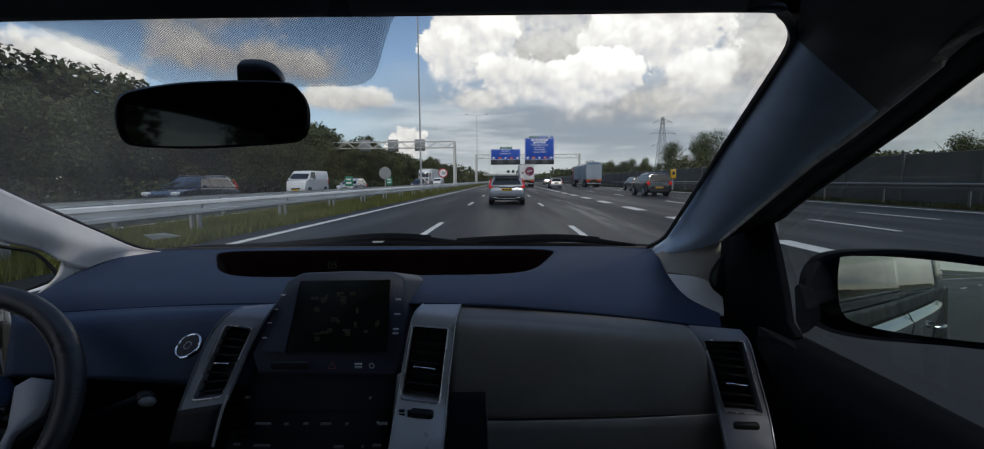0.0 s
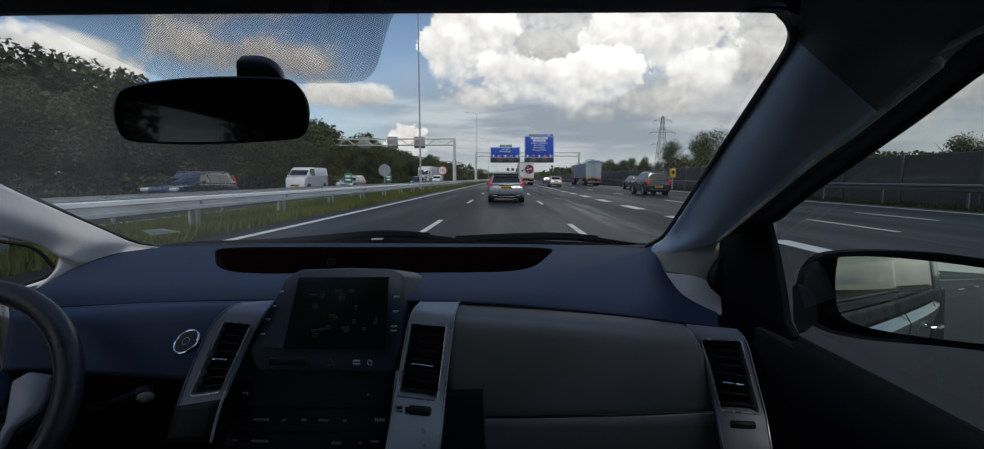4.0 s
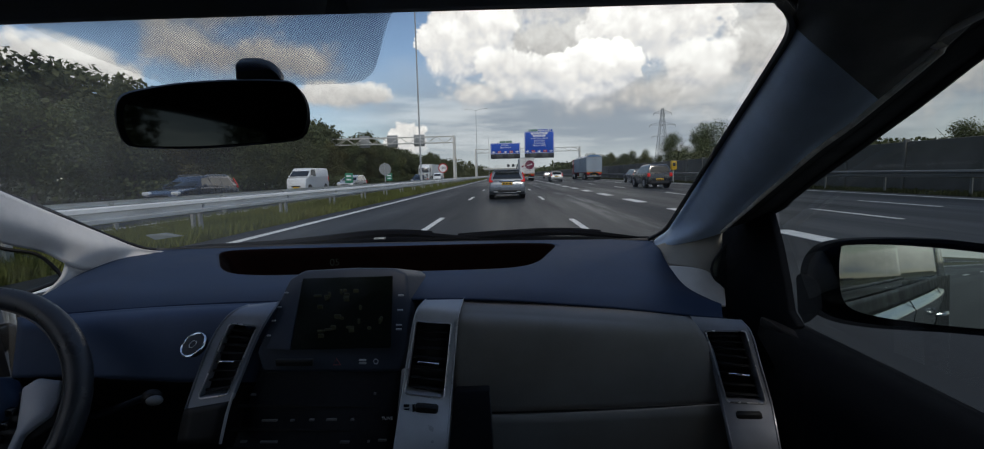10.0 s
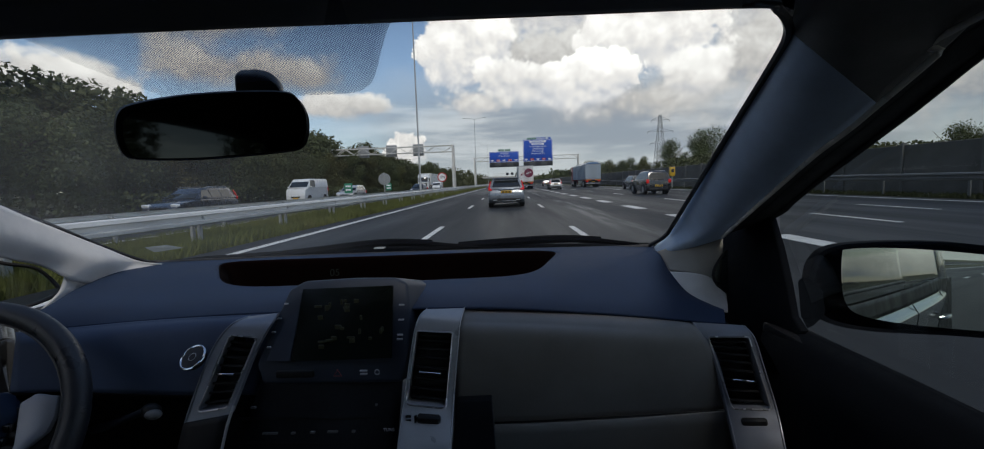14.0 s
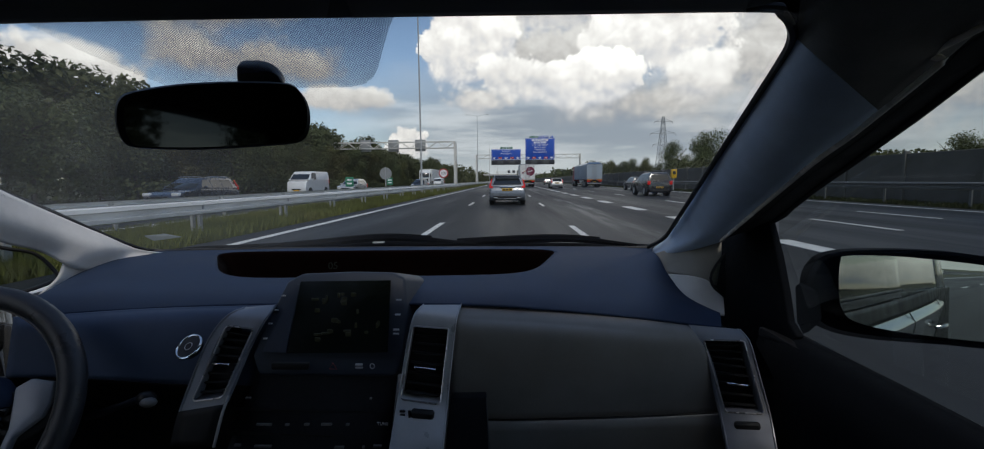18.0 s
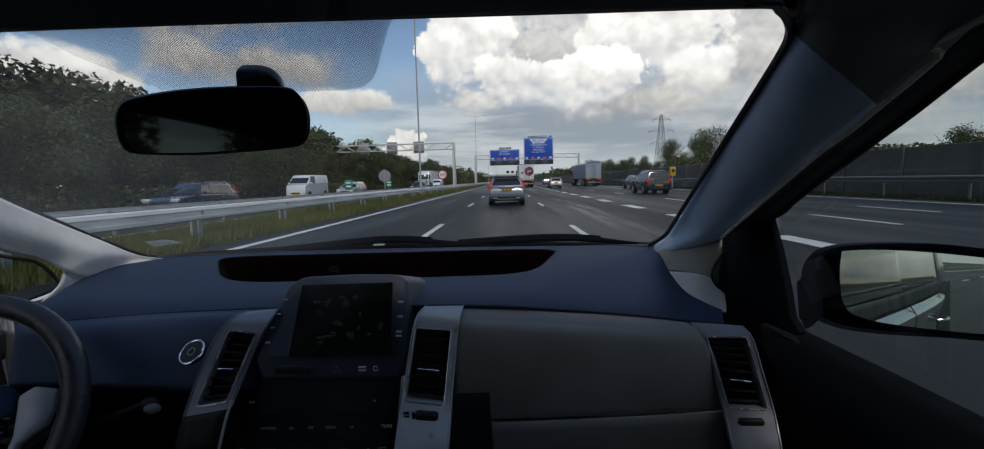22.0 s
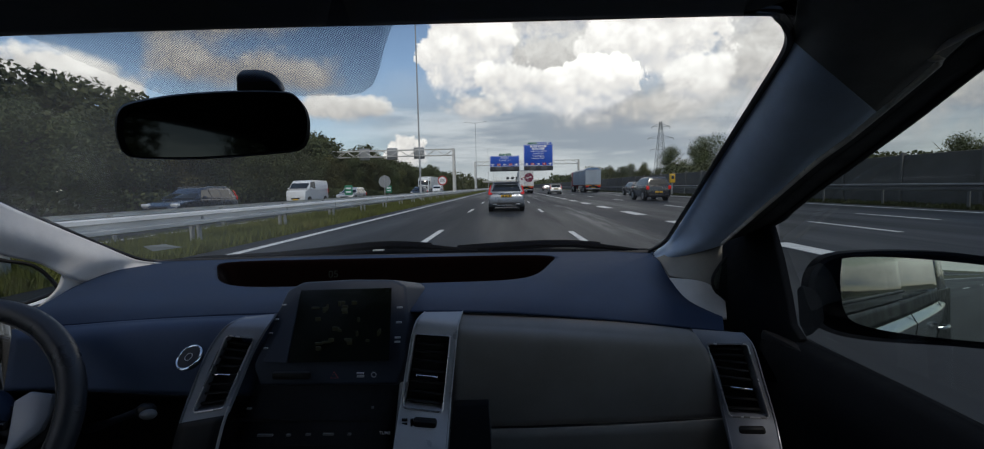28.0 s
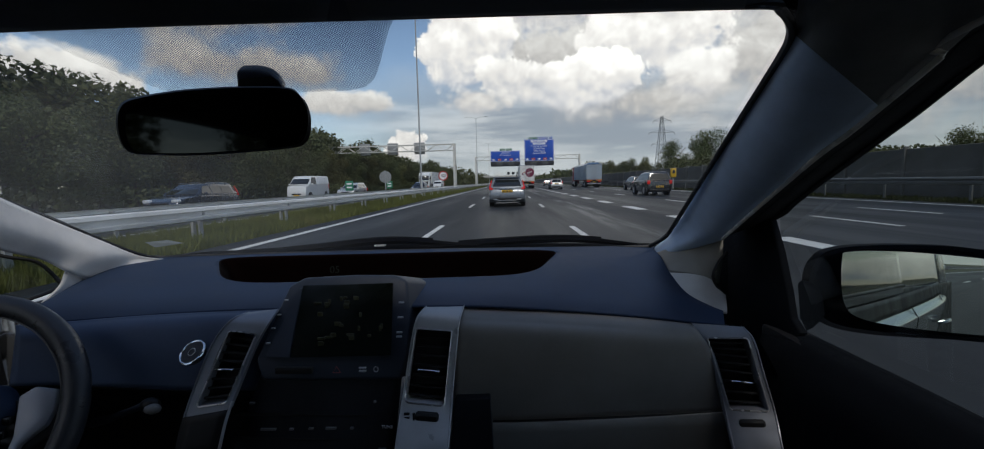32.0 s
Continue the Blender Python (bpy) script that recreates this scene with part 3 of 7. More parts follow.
def make_dashboard():
    dash = thing("dashboard", "dark navy soft-touch dashboard with charcoal lower half", "dashboard", at=(-0.3, 0.9, 0.6))
    off = Matrix.Translation(-dash.location)

    def add(name, bm, material, parent=dash, label="", **kw):
        o = part(name, bm, material, parent, label, **kw)
        return o
    # upper pad with a slot for the far display
    back = [(-0.924, 0.840, 0.982), (-0.952, 0.950, 1.003), (-0.961, 1.050, 1.021), (-0.894, 1.120, 1.022), (-0.344, 1.150, 1.025), (0.286, 1.120, 1.028), (0.347, 1.07, 1.023), (0.349, 0.98, 0.99), (0.362, 0.91, 0.959), (0.398, 0.84, 0.943)]
    front = [(-0.807, 0.700, 0.977), (-0.741, 0.710, 0.981), (-0.660, 0.730, 0.981), (-0.556, 0.740, 0.984), (-0.411, 0.740, 0.988), (-0.078, 0.730, 0.991), (0.096, 0.735, 0.979), (0.202, 0.740, 0.968), (0.301, 0.740, 0.956), (0.351, 0.73, 0.953)]
    mid = [(V(a) + V(b)) / 2 + Vector((0, 0, 0.010)) for a, b in zip(back, front)]
    cx, cy, rx, ry = -0.281, 0.985, 0.394, 0.120

    def slot(p):
        """Below 1 inside the slot; its right end slants inwards towards the seats."""
        u = (p.x / p.y - cx) / rx
        if u > 0:
            u *= 1 + 0.16 * max(0.0, min(1.0, (cy + ry - p.y) / (2 * ry))) ** 1.5
        return abs(u) ** 8 + abs((p.y - cy) / ry) ** 5
    bm = surface([back, mid, front], 360, 130, keep=lambda p: slot(p) > 1)
    rim = [v for v in bm.verts if v.is_boundary and slot(v.co) < 1.5]
    for v in rim:
        lo, hi = 0.5, 1.5
        for _ in range(30):
            k = (lo + hi) / 2
            if slot(Vector((cx * cy + (v.co.x - cx * cy) * k, cy + (v.co.y - cy) * k, 0))) > 1:
                hi = k
            else:
                lo = k
        v.co.x, v.co.y = cx * cy + (v.co.x - cx * cy) * k, cy + (v.co.y - cy) * k
    loop = sorted((v.co.copy() for v in rim), key=lambda p: math.atan2((p.y - cy) / ry, (p.x - cx * cy) / rx))
    skin("upper_pad", bm, M["pad"], dash, 0.004, "dark navy grained pad")
    bm = bmesh.new()
    n = len(loop)
    rings = [[bm.verts.new(Vector((cx * cy + (p.x - cx * cy) * g, cy + (p.y - cy) * g + dy, p.z + dz))) for p in loop] for g, dy, dz in ((1.0, 0, 0.002), (0.995, 0, -0.004), (0.97, 0.01, -0.02), (0.95, 0.03, -0.10))]
    for A, B in zip(rings, rings[1:]):
        for k in range(n):
            bm.faces.new((A[k], A[(k + 1) % n], B[(k + 1) % n], B[k]))
    bm.faces.new(rings[-1])
    trough = skin("display_slot", bm, M["slot"], dash, 0.003, "black recessed slot for the speed display")
    writing("05", 0.024, Matrix.Translation((-0.423, 1.050, 0.996)) @ pose(0, 0, 0, 78, 0, 8), M["digit"], trough, "speed_digits", depth=0.001)
    # glovebox half
    top = [(-0.087, 0.745, 0.985), (0.012, 0.747, 0.980), (0.097, 0.747, 0.974), (0.204, 0.750, 0.964), (0.300, 0.750, 0.952)]
    brow = [(-0.087, 0.705, 0.977), (0.011, 0.708, 0.971), (0.098, 0.710, 0.964), (0.204, 0.715, 0.954), (0.305, 0.724, 0.944)]
    bulge = [(-0.088, 0.690, 0.946), (0.011, 0.692, 0.941), (0.101, 0.695, 0.935), (0.209, 0.705, 0.924), (0.328, 0.722, 0.906)]
    low = [(-0.105, 0.725, 0.796), (0.011, 0.725, 0.797), (0.112, 0.725, 0.801), (0.235, 0.730, 0.803), (0.365, 0.74, 0.804)]
    lid = skin("glovebox_lid", surface([top, brow, bulge, low], 40, 36), M["fascia"], dash, 0.006, "smooth charcoal glovebox lid")
    l1 = [(-0.104, 0.715, 0.793), (0.011, 0.715, 0.794), (0.111, 0.715, 0.797), (0.233, 0.725, 0.797), (0.366, 0.738, 0.799)]
    l2 = [(-0.124, 0.750, 0.668), (0.011, 0.750, 0.670), (0.117, 0.750, 0.674), (0.247, 0.760, 0.671), (0.413, 0.768, 0.642)]
    skin("lower_panel", surface([l1, l2], 24, 8), M["fascia_low"], dash, 0.006)
    add("seam", tube(bmesh.new(), spline([(-0.106, 0.730, 0.789), (0.113, 0.730, 0.793), (0.365, 0.745, 0.796)], 20), 0.0035, 6), M["rubber"])
    add("gloss_pocket", prism(bmesh.new(), [(-0.095, 0.690, 0.848), (-0.037, 0.690, 0.850), (-0.033, 0.700, 0.738), (-0.109, 0.700, 0.737)], (0, 0.03, 0), 0.003), M["matte"], dash, "black pocket lid")
    # pale line added for the highlight on the pocket's edge
    add("pocket_edge", tube(bmesh.new(), [(-0.036, 0.684, 0.851), (-0.034, 0.688, 0.800), (-0.033, 0.693, 0.745)], 0.0009, 5), M["dimmark"])
    # driver's half
    t1 = [(-0.817, 0.690, 0.979), (-0.741, 0.710, 0.979), (-0.638, 0.730, 0.981), (-0.523, 0.740, 0.983), (-0.400, 0.740, 0.986)]
    t2 = [(-0.785, 0.660, 0.964), (-0.712, 0.680, 0.963), (-0.614, 0.700, 0.965), (-0.503, 0.710, 0.967), (-0.385, 0.710, 0.970)]
    t3 = [(-0.779, 0.640, 0.901), (-0.700, 0.660, 0.892), (-0.626, 0.680, 0.878), (-0.539, 0.690, 0.869), (-0.429, 0.700, 0.863)]
    t4 = [(-0.842, 0.680, 0.858), (-0.745, 0.700, 0.847), (-0.664, 0.720, 0.838), (-0.575, 0.720, 0.832), (-0.437, 0.710, 0.827)]
    t5 = [(-0.938, 0.720, 0.651), (-0.807, 0.740, 0.638), (-0.719, 0.760, 0.625), (-0.638, 0.750, 0.634), (-0.498, 0.720, 0.659)]
    skin("driver_fascia", surface([t1, t2, t3], 32, 24), M["fascia_blue"], dash, 0.006)
    skin("knee_panel", surface([t3, t4, t5], 24, 16), M["black"], dash, 0.006, "black lower panel")
    # start button: chrome ring round a dark cap
    c, ax = V((-0.504, 0.674, 0.934)), Vector((-0.154, -0.688, 0.712))
    e1 = ax.cross(Vector((0, 0, 1))).normalized()
    e2 = ax.cross(e1).normalized()
    btn = add("start_button", disc(bmesh.new(), c + ax * 0.006, ax, 0.0175, 0.010, 28), M["matte"], dash, "round dark start button")
    part("ring", tube(bmesh.new(), [c + ax * 0.010 + 0.0195 * (e1 * math.cos(a) + e2 * math.sin(a)) for a in (2 * math.pi * k / 36 for k in range(36))], 0.0019, 8, True), M["chrome"], btn, "chrome ring")
    part("print", tube(bmesh.new(), [c + ax * 0.0115 + 0.006 * (e1 * math.cos(a) + e2 * math.sin(a)) for a in (2 * math.pi * k / 16 for k in range(16))], 0.0006, 4, True), M["mark"], btn)
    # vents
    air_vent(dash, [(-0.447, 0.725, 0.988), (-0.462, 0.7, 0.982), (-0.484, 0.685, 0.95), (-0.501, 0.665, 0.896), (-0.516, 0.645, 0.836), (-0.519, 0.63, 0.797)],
             [(-0.393, 0.725, 0.993), (-0.397, 0.7, 0.977), (-0.417, 0.69, 0.94), (-0.431, 0.67, 0.894), (-0.444, 0.65, 0.847), (-0.453, 0.635, 0.795)], 0.22, 0.87, 0.30, 0.728, "silver vent surround with black slats, in a shaded tone", 9, 0.56, 0.77, "silver_shaded")
    v2, S2 = air_vent(dash, [(-0.138, 0.7, 1.0), (-0.148, 0.68, 0.99), (-0.157, 0.672, 0.955), (-0.169, 0.65, 0.874), (-0.171, 0.6, 0.821), (-0.174, 0.58, 0.79)],
                      [(-0.077, 0.715, 0.996), (-0.082, 0.69, 0.98), (-0.086, 0.68, 0.947), (-0.094, 0.655, 0.862), (-0.094, 0.605, 0.819), (-0.097, 0.585, 0.788)], 0.055, 0.855, 0.318, 0.617, "silver vent surround with black slats", 9, 0.62)
    bm = bmesh.new()
    beam(bm, S2(0.30, 0.665), S2(0.76, 0.665), 0.012, 0.013, 0.003)
    part("slider", bm, M["black"], v2, "black thumb slider")
    part("slider_mark", block(S2(0.28, 0.665) + Vector((0, -0.003, 0)), (0.003, 0.004, 0.012)), M["chrome"], v2)
    for k in (-1, 1):
        part("print", block(S2(0.14, 0.665) + Vector((0, -0.002, 0.003 * k)), (0.008, 0.003, 0.003)), M["black"], v2)
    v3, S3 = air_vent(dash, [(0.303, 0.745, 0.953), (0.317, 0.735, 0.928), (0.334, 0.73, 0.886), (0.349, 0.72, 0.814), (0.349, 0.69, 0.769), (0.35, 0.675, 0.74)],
                      [(0.384, 0.735, 0.949), (0.391, 0.715, 0.934), (0.402, 0.705, 0.886), (0.417, 0.695, 0.823), (0.411, 0.665, 0.786), (0.413, 0.655, 0.755)], 0.11, 0.885, 0.182, 0.60, "silver vent surround with black slats, in a shaded tone", 9, 0.68, 1.0, "silver_shaded")
    bm = bmesh.new()
    beam(bm, S3(0.24, 0.67), S3(0.76, 0.67), 0.010, 0.012, 0.003)
    part("slot", bm, M["rubber"], v3, "small dark slot")
    # hooded screen in the middle
    face = [(-0.398, 0.668, 0.893), (-0.409, 0.672, 0.924), (-0.395, 0.705, 0.977), (-0.381, 0.742, 1.029), (-0.358, 0.750, 1.041), (-0.270, 0.752, 1.044), (-0.199, 0.750, 1.043), (-0.177, 0.744, 1.034), (-0.167, 0.712, 0.981), (-0.169, 0.682, 0.928), (-0.177, 0.668, 0.893)]
    unit = add("screen_unit", prism(bmesh.new(), face, (0.022, 0.13, -0.034), 0.006, 3), M["hood"], dash, "dark hooded screen housing")
    back_v = Vector((0, -0.003, 0))
    part("display", prism(bmesh.new(), [V(p) + back_v for p in ((-0.351, 0.676, 0.929), (-0.355, 0.742, 1.029), (-0.200, 0.742, 1.031), (-0.192, 0.678, 0.930))], (0, 0.004, 0)), M["screen"], unit, "dim screen with faint symbols", smooth=False)
    part("bezel_side", prism(bmesh.new(), [V(p) + back_v for p in ((-0.392, 0.676, 0.931), (-0.360, 0.738, 1.025), (-0.355, 0.738, 1.025), (-0.354, 0.676, 0.929))], (0, 0.003, 0)), M["hood"], unit)
    rnd = random.Random(5)
    for k in range(26):
        u, v = rnd.gauss(0.5, 0.2), rnd.uniform(0.15, 0.85)
        p = V((-0.340, 0.678, 0.933)).lerp(V((-0.197, 0.680, 0.933)), u).lerp(V((-0.346, 0.741, 1.026)).lerp(V((-0.207, 0.741, 1.027)), u), v)
        w, h = rnd.choice(((0.006, 0.005), (0.009, 0.007), (0.004, 0.009), (0.013, 0.004)))
        part("icon", block(p + Vector((0, -0.006, 0)), (w, 0.002, h), 0.0008, 1), M["icon"], unit)
    for x, y, yy in ((634, 477, .722), (633, 501, .709), (631, 525, .697), (630, 531, .694)):
        p = {634: (-0.181, 0.715, 1.004), 633: (-0.180, 0.702, 0.983), 631: (-0.180, 0.690, 0.962), 630: (-0.180, 0.687, 0.956)}[x]
        part("print", block(V(p), (0.009, 0.003, 0.0022)), M["mark"], unit)
    for p in ((-0.377, 0.722, 1.009), (-0.384, 0.709, 0.988), (-0.389, 0.697, 0.969), (-0.391, 0.683, 0.949)):
        part("print", block(V(p), (0.006, 0.003, 0.002)), M["mark"], unit)
    part("card_slot", block((-0.342, 0.664, 0.912), (0.060, 0.008, 0.012), 0.003), M["rubber"], unit)
    tri = [V((-0.274, 0.662, 0.912)) + Vector(q) for q in ((-0.006, 0, -0.004), (0.006, 0, -0.004), (0, 0, 0.006))]
    part("warning_triangle", tube(bmesh.new(), tri, 0.0009, 4, True), M["redmark"], unit, "red triangle outline")
    for k in (0, 1):
        part("print", block(V((-0.233, 0.662, 0.913)) + Vector((0, 0, 0.005 * k - 0.0025)), (0.011, 0.003, 0.0022)), M["mark"], unit)
    part("print", tube(bmesh.new(), [V((-0.212, 0.662, 0.913)) + Vector((0.0035 * math.cos(a), 0, 0.004 * math.sin(a))) for a in (k * math.pi / 6 for k in range(12))], 0.0007, 4, True), M["mark"], unit)
    # audio stack below
    stack = skin("audio_panel", surface([[(-0.405, 0.685, 0.899), (-0.292, 0.680, 0.900), (-0.176, 0.680, 0.901)], [(-0.478, 0.670, 0.718), (-0.332, 0.660, 0.728), (-0.193, 0.655, 0.734)]], 16, 14), M["matte"], dash, 0.006, "black audio and climate panel")
    for k, (p, w) in enumerate((((-0.385, 0.655, 0.820), .030), ((-0.348, 0.655, 0.820), .008), ((-0.316, 0.653, 0.822), .009), ((-0.284, 0.652, 0.823), .020), ((-0.251, 0.652, 0.823), .006), ((-0.214, 0.655, 0.864), .004), ((-0.414, 0.665, 0.858), .010), ((-0.433, 0.660, 0.782), .012), ((-0.389, 0.655, 0.784), .034), ((-0.264, 0.648, 0.788), .018), ((-0.226, 0.648, 0.789), .004), ((-0.204, 0.648, 0.791), .016))):
        part("button_mark", block(p, (w * 0.8, 0.004, 0.0026)), M["dimmark"], stack)
    for y in (0, 1, 2):
        part("button_gap", block((V((-0.332, 0.672, 0.835)), V((-0.342, 0.668, 0.797)), V((-0.352, 0.664, 0.765)))[y], (0.23, 0.010, 0.0016)), M["rubber"], stack)
    writing("TUNE", 0.0066, Matrix.Translation((-0.194, 0.646, 0.828)) @ pose(0, 0, 0, 90, 0, 0), M["mark"], stack, depth=0.001)
    # small dark cap at the windscreen corner, and the join to the door
    add("corner_cap", disc(bmesh.new(), (0.331, 0.825, 0.948), (0.1, -0.35, 1), 0.020, 0.006, 28), M["rubber"], dash, "round dark sensor cap")
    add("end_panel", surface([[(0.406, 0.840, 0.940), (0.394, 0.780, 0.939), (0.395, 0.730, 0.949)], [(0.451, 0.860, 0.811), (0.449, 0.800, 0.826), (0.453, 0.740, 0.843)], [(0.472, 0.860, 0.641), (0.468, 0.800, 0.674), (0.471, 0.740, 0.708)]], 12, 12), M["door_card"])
    for o in dash.children:
        o.matrix_parent_inverse = off
    return dash


make_dashboard()


def make_wheel():
    w = thing("steering_wheel", "black leather steering wheel with silver spoke trim", "steering wheel", at=(-0.811, 0.575, 0.873))
    n = Vector((0.133, -0.883, 0.450)).normalized()
    e1 = n.cross(Vector((0, 0, 1))).normalized() * -1
    e2 = n.cross(e1).normalized()
    c = Vector((0, 0, 0))
    part("rim", tube(bmesh.new(), [c + 0.1715 * (e1 * math.cos(a) + e2 * math.sin(a)) for a in (2 * math.pi * k / 72 for k in range(72))], 0.0168, 14, True), M["leather"], w, "black leather rim")
    part("rim_seam", tube(bmesh.new(), [c + 0.1545 * (e1 * math.cos(a) + e2 * math.sin(a)) + n * 0.006 for a in (2 * math.pi * k / 72 for k in range(72))], 0.0012, 5, True), M["fascia"], w, "stitched seam")
    part("hub", prism(bmesh.new(), [c + n * -0.02 + e1 * x + e2 * z for x, z in ((-0.07, 0.05), (0.07, 0.05), (0.10, 0.015), (0.06, -0.075), (-0.06, -0.075), (-0.10, 0.015))], n * 0.035, 0.012, 3), M["pad"], w, "padded hub")
    for s in (-1, 1):
        part("spoke", prism(bmesh.new(), [c + n * -0.012 + e1 * s * x + e2 * z for x, z in ((0.07, 0.03), (0.16, 0.02), (0.16, -0.02), (0.10, -0.06), (0.07, -0.05))], n * 0.016, 0.005, 2), M["black"], w)
        part("spoke_trim", prism(bmesh.new(), [c + n * 0.002 + e1 * s * x + e2 * (z + 0.022) for x, z in ((0.100, 0.010), (0.118, 0.022), (0.149, 0.016), (0.151, -0.012), (0.146, -0.032), (0.118, -0.056), (0.104, -0.115), (0.094, -0.115), (0.107, -0.045))], n * 0.010, 0.003, 2), M["silver_shaded"], w, "satin silver spoke trim")
        for k in range(3):
            part("spoke_button", block(c + n * 0.010 + e1 * s * (0.094 - 0.004 * k) + e2 * (0.000 - 0.018 * k), (0.012, 0.010, 0.012), 0.003), M["gloss"], w)
    part("column", tube(bmesh.new(), [c - n * 0.015, c - n * 0.20], [0.05, 0.07], 16), M["black"], w)
    lever = part("shift_lever", tube(bmesh.new(), [V(p) - w.location for p in ((-0.736, 0.720, 0.796), (-0.688, 0.700, 0.813), (-0.630, 0.675, 0.839), (-0.583, 0.655, 0.860))], [0.009, 0.007, 0.0055, 0.006], 10), M["hood"], w, "short shift lever with pale knob")
    bm = bmesh.new()
    bmesh.ops.create_uvsphere(bm, u_segments=18, v_segments=12, radius=0.0125, matrix=Matrix.Translation(V((-0.568, 0.650, 0.863)) - w.location) @ Matrix.Diagonal((1.25, 0.9, 0.95, 1)))
    part("knob", bm, M["black"], lever, "dark knob with pale cap")
    bm = bmesh.new()
    bmesh.ops.create_uvsphere(bm, u_segments=18, v_segments=12, radius=0.0105, matrix=Matrix.Translation(V((-0.558, 0.642, 0.861)) - w.location) @ Matrix.Diagonal((1.25, 0.8, 0.75, 1)))
    part("knob_cap", bm, M["knob_grey"], lever, "pale cap")


make_wheel()


def make_glazing():
    ws = thing("windscreen", "large curved windscreen with black edge and dotted sun band", "windscreen", at=(-0.3, 1.1, 1.0), kind="structure")
    off = Matrix.Translation(-ws.location)
    bot = [(-1.020, 0.800, 1.155), (-0.955, 0.950, 1.115), (-0.947, 1.150, 1.019), (-0.353, 1.180, 1.020), (0.309, 1.150, 1.020), (0.383, 1.080, 1.034), (0.406, 1.000, 1.094)]
    top = [(-0.580, 0.330, 1.320), (-0.547, 0.400, 1.343), (-0.471, 0.450, 1.361), (-0.133, 0.470, 1.368), (0.117, 0.455, 1.360), (0.229, 0.440, 1.354), (0.259, 0.420, 1.341)]
    mid = [(V(a) + V(b)) / 2 + Vector((0, 0.02, 0.03)) for a, b in zip(bot, top)]
    g = skin("pane", surface([bot, mid, top], 40, 24), M["glass"], ws, 0.004, "clear glass")
    g.visible_shadow = False
    # black edge against the pillars, the dash and the roof
    edge = spline([(-0.989, 0.800, 1.204), (-0.961, 0.880, 1.155), (-0.943, 0.980, 1.092), (-0.920, 1.060, 1.043), (-0.914, 1.120, 1.024), (-0.787, 1.130, 1.024), (-0.264, 1.160, 1.023), (0.241, 1.130, 1.025)], 60)
    edge += spline([(0.342, 1.100, 1.031), (0.363, 1.050, 1.060), (0.371, 1.010, 1.096), (0.350, 0.745, 1.249), (0.324, 0.585, 1.318), (0.310, 0.530, 1.334), (0.300, 0.500, 1.342), (0.285, 0.475, 1.348), (0.262, 0.455, 1.356), (0.235, 0.445, 1.358), (0.057, 0.460, 1.365)], 60)
    edge += spline([(-0.133, 0.470, 1.370), (-0.322, 0.460, 1.368), (-0.498, 0.440, 1.361), (-0.568, 0.360, 1.331)], 20)
    part("edge_seal", tube(bmesh.new(), edge, 0.0048, 6), M["rubber"], ws, "black rubber edge")
    corner = [[(0.185, 0.475, 1.370), (0.247, 0.470, 1.367), (0.271, 0.475, 1.362), (0.291, 0.490, 1.354), (0.304, 0.510, 1.346), (0.317, 0.550, 1.335)],
              [(0.174, 0.450, 1.391), (0.255, 0.450, 1.390), (0.294, 0.455, 1.380), (0.311, 0.470, 1.362), (0.323, 0.500, 1.340), (0.328, 0.540, 1.324)]]
    skin("corner_lip", surface(corner, 50, 6), M["velvet"], ws, 0.003, "black band round the corner")
    # dotted band: small printed dots in rows behind the mirror
    u = [(-0.475, 0.44, 1.358), (-0.384, 0.455, 1.364), (-0.26, 0.465, 1.367), (-0.113, 0.468, 1.367)]
    l = [(-0.475, 0.44, 1.357), (-0.451, 0.445, 1.345), (-0.436, 0.46, 1.334), (-0.411, 0.49, 1.32), (-0.389, 0.515, 1.31), (-0.371, 0.525, 1.308), (-0.305, 0.535, 1.308), (-0.24, 0.535, 1.308), (-0.182, 0.525, 1.306), (-0.161, 0.52, 1.309), (-0.145, 0.507, 1.316), (-0.134, 0.49, 1.328), (-0.122, 0.475, 1.348), (-0.114, 0.468, 1.361)]
    U, L = spline(u, 400), spline(l, 400)

    def meet(line, x):
        for p, q in zip(line, line[1:]):
            if p.x <= x <= q.x:
                return p.lerp(q, (x - p.x) / max(1e-6, q.x - p.x))
        return line[0] if x < line[0].x else line[-1]
    bm = bmesh.new()
    x = U[0].x
    row = 0
    step = 0.0018
    while x < U[-1].x:
        a, b = meet(U, x), meet(L, x)
        length = (b - a).length
        t = (b - a).normalized() if length > step else Vector((0, 0.4, -0.9))
        k = (row % 2) * 0.5
        while k * step < length - 0.4 * step:
            p = a + t * step * k
            # the dots shrink towards the lower edge
            r = step * (0.46 - 0.10 * k * step / max(length, step))
            w = r * p.y ** 2 / (p.x ** 2 + p.y ** 2) * 1.25
            bm.faces.new([bm.verts.new(p + Vector((i * w, -0.006, 0)) + t * j * r) for i, j in ((-1, 0), (-0.5, -0.85), (0.5, -0.85), (1, 0), (0.5, 0.85), (-0.5, 0.85))])
            k += 1
        x += step * max(0.5, min(1.0, 1.25 * a.y ** 2 / (a.x ** 2 + a.y ** 2)))
        row += 1
